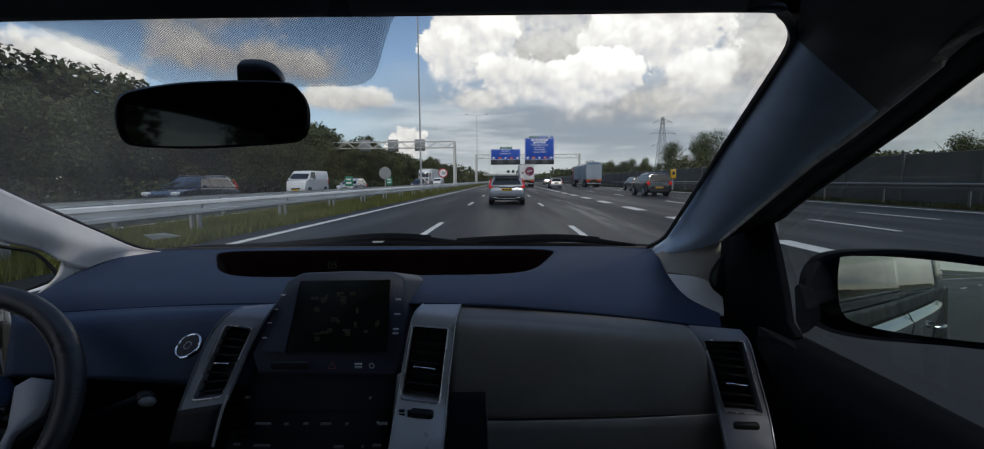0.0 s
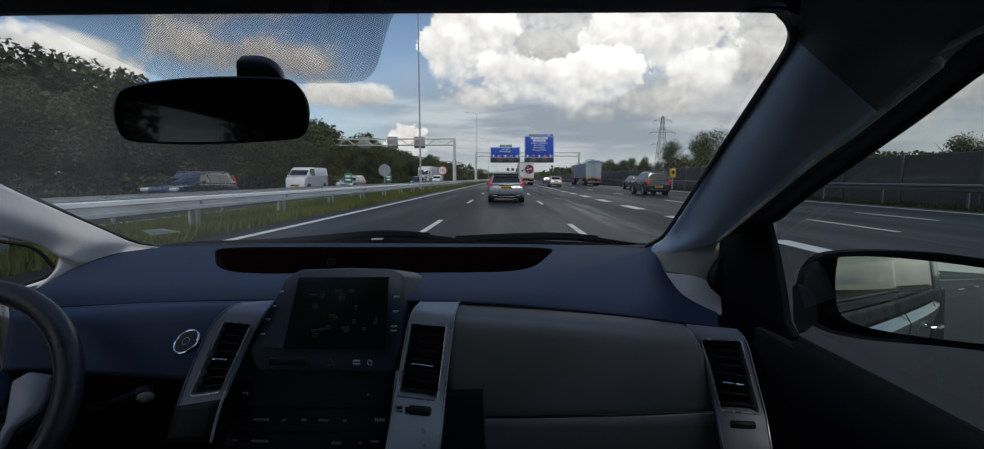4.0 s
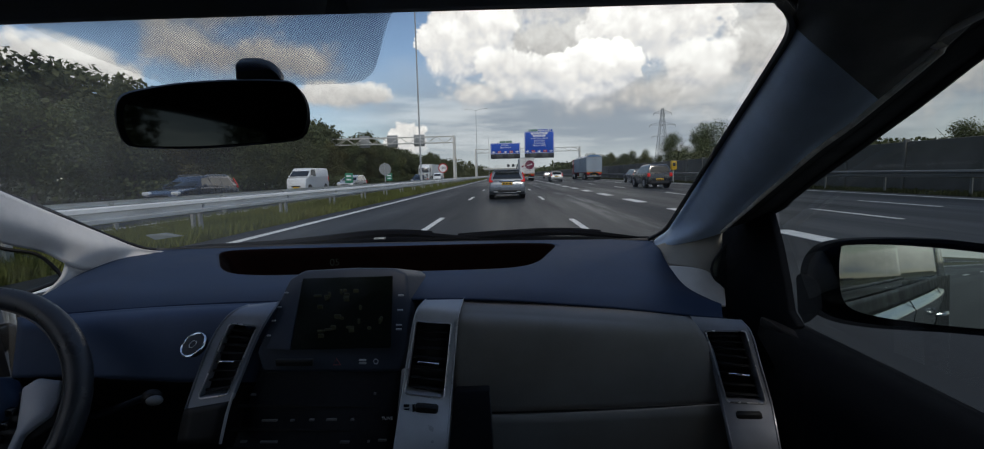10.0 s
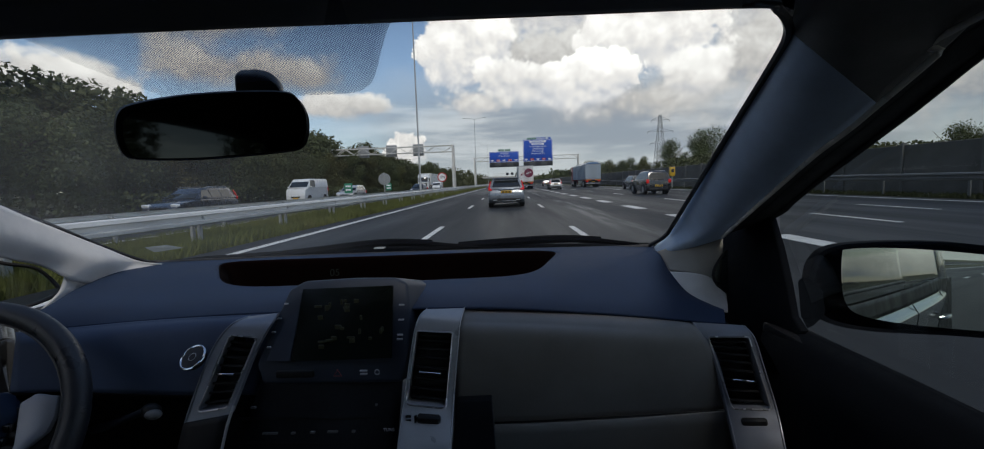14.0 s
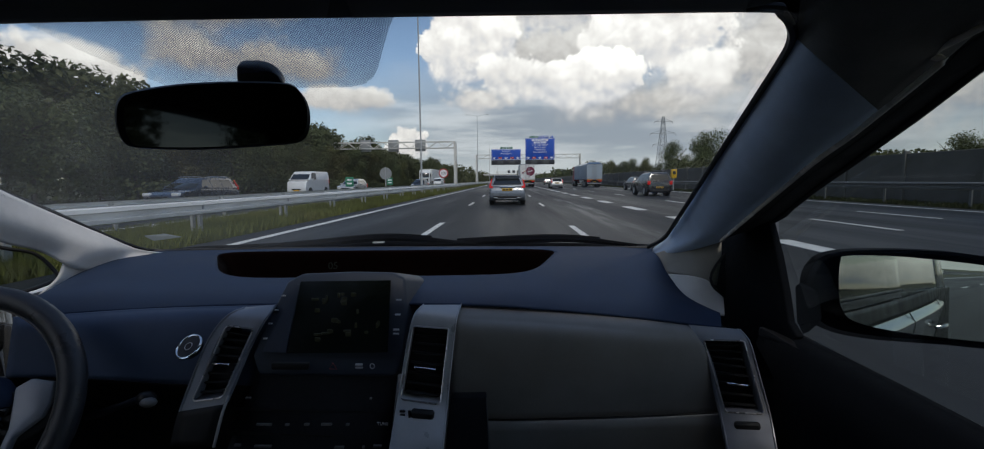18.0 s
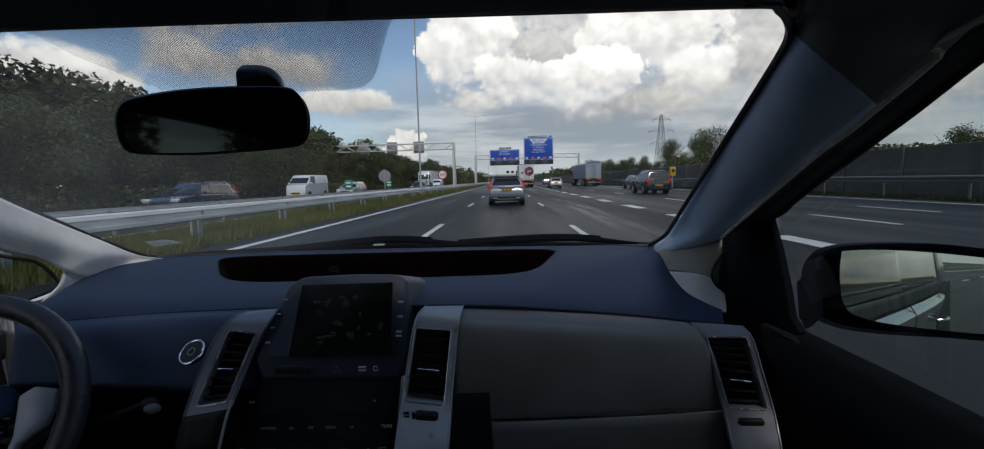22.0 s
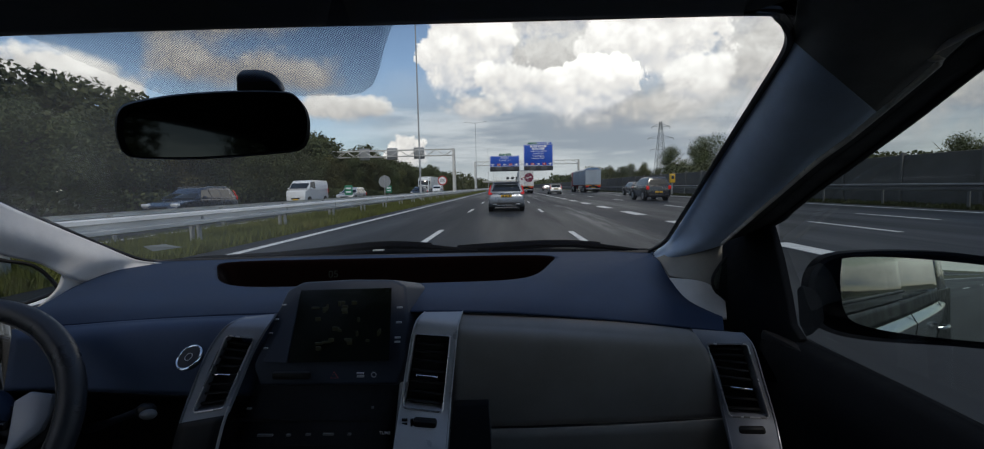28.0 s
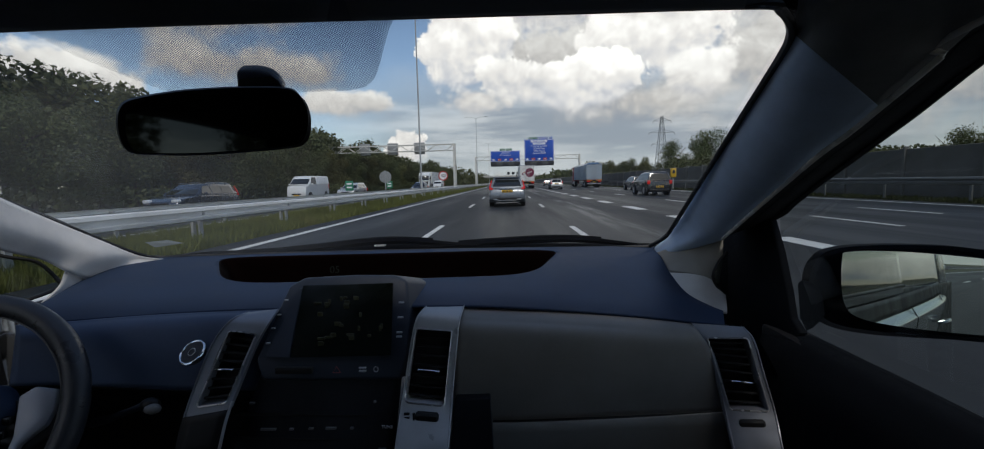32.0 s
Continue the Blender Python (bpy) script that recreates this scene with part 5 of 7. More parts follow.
    for k, (g, dy) in enumerate(((0.93, 0.004), (1.0, 0.0), (1.0, 0.02), (0.93, 0.06), (0.72, 0.10), (0.3, 0.118))):
        loops.append([bm.verts.new(mid + (p - mid) * g + Vector((0.02 * (k > 2), dy, 0)) - c) for p in cl])
    for A, B in zip(loops, loops[1:]):
        for i in range(64):
            bm.faces.new((A[i], A[(i + 1) % 64], B[(i + 1) % 64], B[i]))
    bm.faces.new(loops[-1])
    part("shell", bm, M["door_card"], w, "black plastic shell")
    g = spline([(0.626, 0.842, 0.989), (0.628, 0.845, 1.039), (0.639, 0.843, 1.051), (0.721, 0.828, 1.053), (0.835, 0.800, 1.043), (0.932, 0.780, 1.024), (0.961, 0.770, 0.978), (0.938, 0.775, 0.921), (0.843, 0.795, 0.911), (0.730, 0.825, 0.913), (0.661, 0.838, 0.923), (0.635, 0.842, 0.944)], 48, True)
    gm = sum(g, Vector()) / 48
    n = MIRROR_N
    flat = [p - n * (p - gm).dot(n) - c for p in g]
    part("mirror_glass", prism(bmesh.new(), flat, n * -0.003), M["mirror"], w, "flat mirror glass", smooth=False)
    part("foot", prism(bmesh.new(), [V(q) - c for q in ((0.533, 0.840, 1.004), (0.605, 0.880, 0.970), (0.615, 0.880, 0.906), (0.511, 0.790, 0.927))], (0.02, 0.02, 0), 0.012, 3), M["door_card"], w)


# angle fitted to the camera's view: it sends the glance back along the flank
MIRROR_N = Vector((-0.412, -0.905, 0.076)).normalized()
make_shell()



# ---- the motorway ----
M["asphalt"] = mat("damp_asphalt", (0.017, 0.0188, 0.0205), 0.6, vary=0.22, scale=0.35, fine=60, bump=0.25, stretch=(1, 0.06, 1), world_space=True, spec=0.22, rough_vary=0.16, dirt=(0.030, 0.032, 0.034, 0.6))
M["line"] = mat("white_road_paint", (0.62, 0.62, 0.60), 0.6, vary=0.14, scale=3, fine=60, world_space=True, dirt=(0.3, 0.3, 0.29, 0.5))
M["soil"] = mat("verge_soil", (0.075, 0.075, 0.03), 0.95, vary=0.35, scale=0.5, fine=14, bump=0.4, world_space=True, dirt=(0.05, 0.07, 0.02, 0.8))
M["grass"] = mat("rough_grass", (0.115, 0.125, 0.035), 0.8, vary=0.35, scale=0.4, fine=8, world_space=True, island=0.35, spec=0.2, dirt=(0.18, 0.155, 0.06, 0.7))
M["zinc"] = mat("galvanised_steel", (0.74, 0.74, 0.72), 0.5, metal=0.15, vary=0.14, scale=1.2, fine=30, world_space=True, dirt=(0.46, 0.45, 0.41, 0.6))
# darker copy of the zinc for the far rail
M["dull_zinc"] = mat("dull_dark_zinc", (0.17, 0.175, 0.175), 0.65, metal=0.3, vary=0.2, scale=1.2, fine=30, world_space=True)
M["post"] = mat("weathered_zinc", (0.36, 0.37, 0.37), 0.6, metal=0.3, vary=0.15, scale=2, world_space=True)
M["leaf"] = mat("oak_foliage", (0.088, 0.100, 0.045), 0.6, vary=0.35, scale=0.35, fine=3.0, world_space=True, island=0.4, spec=0.25, through_light=0.35)
M["leaf2"] = mat("yellowing_foliage", (0.105, 0.106, 0.040), 0.6, vary=0.35, scale=0.35, fine=3.0, world_space=True, island=0.4, spec=0.25, through_light=0.35)
# darker copy of the grass; shading on the far verges put into colour
M["grass_shaded"] = mat("shaded_verge_grass", (0.032, 0.038, 0.016), 0.8, vary=0.35, scale=0.4, fine=8, world_space=True, island=0.35, spec=0.2)
M["bark"] = mat("brown_bark", (0.07, 0.055, 0.04), 0.9, vary=0.3, scale=4, bump=0.4)
M["barrier"] = mat("dark_noise_panel", (0.095, 0.094, 0.088), 0.85, vary=0.22, scale=1.2, fine=20, bump=0.2, world_space=True, island=0.12, dirt=(0.06, 0.062, 0.052, 0.7))
M["concrete"] = mat("pale_concrete", (0.36, 0.35, 0.33), 0.8, vary=0.15, scale=1.5, fine=30, world_space=True, dirt=(0.22, 0.2, 0.17, 0.6))
M["white_steel"] = mat("off_white_steel", (0.55, 0.54, 0.50), 0.55, vary=0.1, scale=1.0, fine=20, world_space=True, dirt=(0.42, 0.33, 0.2, 0.4))
M["sign_blue"] = mat("sign_blue", (0.012, 0.075, 0.44), 0.45, vary=0.06, scale=1.0)
M["sign_green"] = mat("sign_green", (0.02, 0.14, 0.08), 0.45, vary=0.06)
M["sign_red"] = mat("sign_red", (0.42, 0.03, 0.03), 0.45, vary=0.06)
M["sign_white"] = mat("sign_white", (0.8, 0.8, 0.8), 0.45, vary=0.04)
M["sign_dark"] = mat("sign_dark_panel", (0.02, 0.023, 0.027), 0.5, vary=0.15, scale=1)
M["sign_grey"] = mat("dull_grey_panel", (0.06, 0.062, 0.065), 0.6, vary=0.15, scale=1)
M["sign_back"] = mat("grey_sign_back", (0.28, 0.29, 0.29), 0.6, metal=0.2, vary=0.1, scale=1)

# wheel tracks, and the sheen of a wet streak painted as a pale band
def wear_and_sheen(m):
    t = m.node_tree
    N = Nodes(t, False)
    b = [n for n in t.nodes if n.type == "BSDF_PRINCIPLED"][0]
    pos = N.add("ShaderNodeNewGeometry").outputs["Position"]
    sp = N.add("ShaderNodeSeparateXYZ")
    N.link(pos, sp.inputs[0])
    col, rgh = b.inputs["Base Color"].links[0].from_socket, b.inputs["Roughness"].links[0].from_socket
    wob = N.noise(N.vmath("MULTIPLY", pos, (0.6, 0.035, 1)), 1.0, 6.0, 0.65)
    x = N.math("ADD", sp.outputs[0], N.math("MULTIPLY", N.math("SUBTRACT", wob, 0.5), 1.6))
    lane = N.math("ABSOLUTE", N.math("SUBTRACT", N.math("FRACT", N.math("DIVIDE", N.math("ADD", sp.outputs[0], 1.88), 1.77)), 0.5))
    track = N.span(lane, 0.10, 0.34, 0.55, 0.0)
    col = N.mix(N.math("MULTIPLY", track, N.span(wob, 0.35, 0.65)), col, (0.022, 0.024, 0.026))
    # sheen put into colour: a pale band, faded out close to the car
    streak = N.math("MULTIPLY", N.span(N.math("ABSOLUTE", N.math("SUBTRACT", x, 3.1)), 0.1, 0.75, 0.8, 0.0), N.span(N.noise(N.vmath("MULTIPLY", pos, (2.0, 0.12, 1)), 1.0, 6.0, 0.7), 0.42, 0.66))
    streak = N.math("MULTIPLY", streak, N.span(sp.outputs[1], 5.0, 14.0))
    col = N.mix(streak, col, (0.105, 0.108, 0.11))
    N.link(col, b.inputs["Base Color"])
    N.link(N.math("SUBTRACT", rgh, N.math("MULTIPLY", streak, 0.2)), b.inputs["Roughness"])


wear_and_sheen(M["asphalt"])

# ground and carriageways
g = bmesh.new()
bmesh.ops.create_grid(g, x_segments=8, y_segments=8, size=2200, matrix=Matrix.Translation((0, 600, -0.06)))
tagged(part("ground", g, M["soil"], smooth=False), "flat grassy land reaching the horizon", "ground", kind="structure")


def slab(name, x0, x1, y0, y1, material, label, top=0.0):
    return tagged(part(name, block(((x0 + x1) / 2, (y0 + y1) / 2, top - 0.05), (x1 - x0, y1 - y0, 0.1)), material, smooth=False), label, "road", kind="structure")


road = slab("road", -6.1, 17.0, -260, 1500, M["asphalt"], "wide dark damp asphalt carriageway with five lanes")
far_road = slab("road", -21.4, -9.6, -260, 1500, M["asphalt"], "asphalt carriageway for oncoming traffic")
EDGE_L, LANES, EDGE_R = -5.35, (-1.88, 1.66, 5.25, 8.85, 12.4), 15.9
part("edge_line", block((EDGE_L, 600, 0.004), (0.20, 1700, 0.008)), M["line"], road, smooth=False)
part("edge_line", block((EDGE_R, 600, 0.004), (0.20, 1700, 0.008)), M["line"], road, smooth=False)
part("edge_line", block((-10.3, 600, 0.004), (0.20, 1700, 0.008)), M["line"], far_road, smooth=False)
part("edge_line", block((-20.7, 600, 0.004), (0.20, 1700, 0.008)), M["line"], far_road, smooth=False)
dash = part("dash_line", block((0, 0, 0.004), (0.14, 3.0, 0.008)), M["line"], road, smooth=False)
dash.matrix_basis = pose(LANES[0], 11.2, 0)
blk = part("block_line", block((0, 0, 0.004), (0.42, 2.4, 0.008)), M["line"], road, smooth=False)
blk.matrix_basis = pose(LANES[2], 7.6, 0)
for k in range(-6, 34):
    for i, x in enumerate(LANES):
        if i == 2:
            continue
        if (k, i) != (0, 0):
            share("dash_line", dash, road, pose(x, 11.2 + (0, -1.0, 0, 0.6, 3.5)[i] + 12 * k, 0))
    share("dash_line", dash, far_road, pose(-13.8, 8 + 12 * k, 0))
    share("dash_line", dash, far_road, pose(-17.2, 8 + 12 * k, 0))
for k in range(-8, 50):
    if k:
        share("block_line", blk, road, pose(LANES[2], 7.6 + 5.6 * k, 0))


# guard rails: profiled beams on posts
def guard_rail(x, facing, label, y0=-80, y1=300, top=0.80, metal="zinc"):
    rail = thing("guard_rail", label, "guard rail", at=(x, 0, 0), kind="structure")
    prof = [(0.0, 0.0), (0.085, -0.02), (0.10, -0.085), (0.0, -0.115), (0.0, -0.19), (0.10, -0.215), (0.09, -0.285), (0.01, -0.31)]
    bm = bmesh.new()
    loop = [Vector((facing * a, 0, top + b)) for a, b in prof] + [Vector((facing * (a - 0.012), 0, top + b)) for a, b in prof[::-1]]
    prism(bm, loop, (0, 4.01, 0))
    first = part("beam", bm, M[metal], rail, angle=20)
    first.matrix_basis = pose(0, y0, 0)
    bm = bmesh.new()
    box(bm, (-facing * 0.09, 0, 0.33), (0.06, 0.11, 0.70), 0.01, 1)
    box(bm, (-facing * 0.03, 0, top - 0.155), (0.10, 0.07, 0.2), 0.01, 1)
    pst = part("post", bm, M["post" if metal == "zinc" else metal], rail)
    pst.matrix_basis = pose(0, y0 + 2, 0)
    y = y0 + 4
    while y < y1:
        share("beam", first, rail, pose(0, y, 0))
        share("post", pst, rail, pose(0, y + 2, 0))
        y += 4
    part("far_beam", block((0, (y1 + 1500) / 2, top - 0.155), (0.06, 1500 - y1, 0.31)), M[metal], rail)
    return rail


guard_rail(-7.0, 1, "galvanised steel guard rail along the grassy verge")
guard_rail(-7.35, -1, "galvanised steel guard rail backing the first")
guard_rail(-9.2, -1, "galvanised guard rail of the oncoming carriageway")
guard_rail(17.9, -1, "dark guard rail before the noise barrier", metal="dull_zinc", top=0.98)


def grass(x0, x1, y0, y1, n, h, seed, label, kind="grass"):
    """Loose blades and tufts, thinning out with distance."""
    r = random.Random(seed)
    vs, fs = [], []
    for _ in range(n):
        x, y = r.uniform(x0, x1), y0 + (y1 - y0) * r.random() ** 2.2
        tall = h * r.uniform(0.4, 1.3) * (0.6 + 0.8 * noise.noise((x * 0.6, y * 0.25, 0)) ** 2 + 0.3)
        for _k in range(3):
            a, w = r.uniform(0, 6.28), r.uniform(0.005, 0.012) * (1 + y / 14)
            lean = Vector((r.uniform(-0.5, 0.5), r.uniform(-0.5, 0.5), 1)) * tall
            i = len(vs)
            c = Vector((x + r.uniform(-0.1, 0.1), y + r.uniform(-0.1, 0.1), -0.07))
            vs += [c + Vector((math.cos(a) * w, math.sin(a) * w, 0)), c - Vector((math.cos(a) * w, math.sin(a) * w, 0)), c + lean]
            fs.append((i, i + 1, i + 2))
    me = bpy.data.meshes.new("grass")
    me.from_pydata(vs, [], fs)
    tagged(finish(new("grass", me), M[kind], False), label, "grass", kind="stuff")


grass(-9.2, -6.25, 2.5, 150, 52000, 0.30, 3, "rough yellow-green grass of the central verge")
grass(17.2, 20.2, 6, 120, 9000, 0.18, 4, "grass strip beside the far guard rail", "grass_shaded")
grass(-26, -21.6, 8, 160, 9000, 0.3, 6, "grass at the foot of the wooded bank", "grass_shaded")


# lamp masts in the verge
def lamp_mast(y, x=-8.1):
    m = thing("lamp_mast", "tall slender grey lamp mast with two arms", "street lamp", "lamp masts along the verge", at=(x, y, 0))
    part("pole", tube(bmesh.new(), [(0, 0, -0.1), (0, 0, 1.6), (0, 0, 1.7), (0, 0, 18.6)], [0.12, 0.12, 0.085, 0.05], 12), M["post"], m)
    part("sticker_band", tube(bmesh.new(), [(0, 0, 2.6), (0, 0, 2.75)], 0.10, 12), M["sign_back"], m)
    bm = bmesh.new()
    for s in (-1, 1):
        tube(bm, [(0, 0, 18.4), (s * 1.2, 0, 18.75), (s * 2.4, 0, 18.85)], 0.035, 6)
    part("arms", bm, M["post"], m)
    for s in (-1, 1):
        part("lantern", block((s * 2.7, 0, 18.83), (0.75, 0.26, 0.12), 0.03), M["sign_back"], m)
    return m


mast = lamp_mast(42)
for y in (122, 202, 282, 362, -38):
    copy_thing(mast, pose(-8.1, y, 0))


# sign gantries
def gantry(name, x0, x1, y, z, label, legs=True):
    g = thing(name, label, "sign gantry", at=((x0 + x1) / 2, y, 0))
    cx = (x0 + x1) / 2
    for dy in (-0.45, 0.45):
        for dz in (0, 1.0):
            bm = bmesh.new()
            beam(bm, (x0 - cx, dy, z + dz), (x1 - cx, dy, z + dz), 0.13, 0.13)
            part("chord", bm, M["white_steel"], g)
    n = int((x1 - x0) / 1.4)
    bm0 = bmesh.new()
    for k in range(n):
        a, b = x0 - cx + (x1 - x0) * k / n, x0 - cx + (x1 - x0) * (k + 1) / n
        za, zb = (z, z + 1.0) if k % 2 else (z + 1.0, z)
        for dy in (-0.45, 0.45):
            bm = bmesh.new()
            beam(bm, (a, dy, za), (b, dy, zb), 0.075, 0.075)
            part("brace", bm, M["white_steel"], g)
        beam(bm0, (a, -0.45, z), (b, 0.45, z), 0.06, 0.06)
    part("plan_bracing", bm0, M["white_steel"], g)
    for x in (x0 - cx, x1 - cx):
        for s in (-1, 1):
            bm = bmesh.new()
            beam(bm, (x, s * 1.15, -0.1), (x, s * 0.4, z + 1.1), 0.34, 0.34, 0.03)
            part("leg", bm, M["white_steel"], g, "inclined off-white steel leg")
        part("foot_plinth", block((x, 0, 0.15), (0.9, 3.0, 0.4), 0.05), M["concrete"], g)
    return g


def arrow(parent, x, y, z, s):
    part("lane_arrow", prism(bmesh.new(), [(x + a * s, y, z + b * s) for a, b in ((0, -0.5), (0.75, 0.1), (0.75, 0.35), (0.2, 0.05), (0.2, 0.5), (-0.2, 0.5), (-0.2, 0.05), (-0.75, 0.35), (-0.75, 0.1))], (0, 0.012, 0)), M["sign_white"], parent, smooth=False)


def sign_panel(g, x0, x1, z0, z1, lines, routes, dark):
    cx = (x0 + x1) / 2
    p = part("sign_board", block((cx, -0.62, (z0 + z1) / 2), (x1 - x0, 0.06, z1 - z0), 0.02), M["sign_blue"], g, "blue direction board with white border and lettering")
    for a, b, c, d in ((x0 + .12, x1 - .12, z0 + .1, z0 + .16), (x0 + .12, x1 - .12, z1 - .16, z1 - .1), (x0 + .1, x0 + .16, z0 + .1, z1 - .1), (x1 - .16, x1 - .1, z0 + .1, z1 - .1)):
        part("border", block(((a + b) / 2, -0.657, (c + d) / 2), (b - a, 0.01, d - c)), M["sign_white"], p)
    part("dark_panel", block((cx, -0.60, z0 - dark / 2 - 0.02), (x1 - x0, 0.10, dark), 0.02), M["sign_dark"], g, "dark unlit lane-control panel")
    for k in (-1, 1):
        part("signal_box", block((cx + k * (x1 - x0) / 5, -0.67, z0 - dark / 2), (1.6, 0.1, dark * 0.75), 0.03), M["sign_grey"], g)
    n = len(lines)
    for k, (words, plate) in enumerate(lines):
        z = z1 - 0.5 - k * 0.62
        if plate:
            part("white_plate", block((cx, -0.656, z), (0.36 * len(words), 0.008, 0.5)), M["sign_white"], p)
        writing(words, 0.62, pose(cx, -0.664, z, 90, 0, 0), M["sign_blue"] if plate else M["sign_white"], p)
    for k in range(3):
        arrow(p, cx + (k - 1) * (x1 - x0) * 0.40, -0.668, z0 + 0.5, 0.55)
    for k, words in enumerate(routes):
        x = cx + (k - 0.5) * (x1 - x0) * 0.40
        pl = part("route_plate", block((x, -0.66, z0 + 0.5), (0.95, 0.012, 0.55), 0.01), M["sign_red"], p, "red route number plate")
        writing(words, 0.5, pose(x, -0.67, z0 + 0.5, 90, 0, 0), M["sign_white"], pl)


gy = 120
gan = gantry("sign_gantry", -8.3, 19.2, gy, 7.0, "off-white lattice gantry with two blue direction boards")
o = 5.45
sign_panel(gan, -4.3 - o, 3.5 - o, 6.6, 9.4, [("Arnhem", 0), ("Amersfoort", 0)], ["A12", "A12"], 1.25)
sign_panel(gan, 4.7 - o, 12.4 - o, 6.6, 12.2, [("Ring Utrecht", 1), ("Jaarbeurs", 1), ("'s-Hertogenbosch", 0), ("Amsterdam", 0), ("Nieuwegein", 0), ("Houten (A27)", 0)], ["A2", "A2"], 1.25)
for words, x, z in (("E30", -1.1, 9.75), ("E35", 0.6, 9.75)):
    pl = part("route_plate", block((x - o, -0.62, z), (1.5, 0.05, 0.55), 0.01), M["sign_green"], gan, "green route number plate")
    writing(words, 0.5, pose(x - o, -0.66, z, 90, 0, 0), M["sign_white"], pl)
for words, x in (("E25", 6.35), ("E35", 7.55)):
    pl = part("route_plate", block((x - o, -0.62, 12.52), (1.1, 0.05, 0.52), 0.01), M["sign_green"], gan, "green route number plate")
    writing(words, 0.46, pose(x - o, -0.66, 12.52, 90, 0, 0), M["sign_white"], pl)
for x, w in ((9.5, 2.6), (11.6, 0.8)):
    pl = part("exit_plate", block((x - o, -0.62, 12.52), (w, 0.05, 0.52), 0.01), M["sign_blue"], gan, "small blue plate with white bars")
    for k in range(int(w / 0.42)):
        part("bar", block((x - o - w / 2 + 0.25 + 0.42 * k, -0.655, 12.52), (0.26, 0.012, 0.24)), M["sign_white"], pl)

gan2 = gantry("back_gantry", -29.5, -8.6, 74, 6.6, "off-white lattice gantry turned to oncoming traffic")
for x in (-4.6, 0.1, 4.6):
    part("sign_back", block((x, 0.6, 7.1), (1.7, 0.5, 1.9), 0.03), M["sign_back"], gan2, "grey back of a lane signal")
far_sig = gantry("signal_gantry", -8.3, 19.2, 330, 7.0, "distant gantry with dark lane signals")
for x in (-4.5, -1, 2.5, 6):
    part("signal", block((x, -0.6, 7.6), (1.9, 0.5, 1.9), 0.05), M["sign_dark"], far_sig)


# small signs and boxes beside the road
sg = thing("speed_sign", "round white speed sign with a red rim on a post", "road sign", at=(-8.3, 58, 0))
part("post", tube(bmesh.new(), [(0, 0, -0.1), (0, 0, 2.6)], 0.04, 8), M["post"], sg)
part("sign_disc", disc(bmesh.new(), (0, -0.06, 2.2), (0, -1, 0), 0.62, 0.03, 40), M["sign_red"], sg, "red rim")
part("sign_face", disc(bmesh.new(), (0, -0.08, 2.2), (0, -1, 0), 0.48, 0.02, 40), M["sign_white"], sg, "white face")
writing("100", 0.5, pose(0, -0.1, 2.2, 90, 0, 0), M["sign_dark"], sg)
rs = thing("road_sign_back", "grey back of a round road sign", "road sign", at=(-8.5, 31, 0))
part("post", tube(bmesh.new(), [(0, 0, -0.1), (0, 0, 2.2)], 0.035, 8), M["post"], rs)
part("sign_disc", disc(bmesh.new(), (0, 0.05, 1.75), (0, 1, 0), 0.42, 0.03, 32), M["sign_back"], rs)
M["yellow"] = mat("yellow_phone_box", (0.55, 0.33, 0.02), 0.5, vary=0.08)
em = thing("emergency_phone", "yellow roadside emergency phone box on a post", "phone box", at=(17.5, 48, 0))
part("post", tube(bmesh.new(), [(0, 0, -0.1), (0, 0, 1.3)], 0.06, 10), M["post"], em)
part("cabinet", block((0, 0, 1.75), (0.55, 0.4, 0.95), 0.06), M["yellow"], em, "yellow cabinet")
part("window_panel", block((0, -0.21, 1.85), (0.3, 0.02, 0.35), 0.01), M["sign_dark"], em)
M["green_board"] = mat("green_marker_board", (0.03, 0.2, 0.11), 0.5, vary=0.08)
for x, y in ((-9.8, 27.5), (-9.8, 37)):
    hb = thing("marker_board", "small green distance marker on a post", "road sign", "green distance markers", at=(x, y, 0))
    part("post", tube(bmesh.new(), [(0, 0, -0.1), (0, 0, 1.3)], 0.03, 8), M["post"], hb)
    bd = part("board", block((0, -0.04, 1.2), (0.5, 0.03, 0.6), 0.02), M["green_board"], hb)
    for k in range(2):
        part("bar", block((0, -0.06, 1.32 - 0.22 * k), (0.32, 0.01, 0.09)), M["sign_white"], bd)
# far overpass
ov = thing("overpass", "pale concrete overpass crossing far ahead", "bridge", at=(0, 460, 0))
part("deck", block((0, 0, 6.6), (150, 9, 1.1), 0.05), M["concrete"], ov)
for s in (-1, 1):
    part("parapet", block((0, s * 4.4, 7.6), (150, 0.2, 0.8), 0.03), M["white_steel"], ov)
for x in (-32, -8.2, 19.5, 42):
    part("pier", block((x, 0, 3.0), (1.0, 6, 6.2), 0.1), M["concrete"], ov)
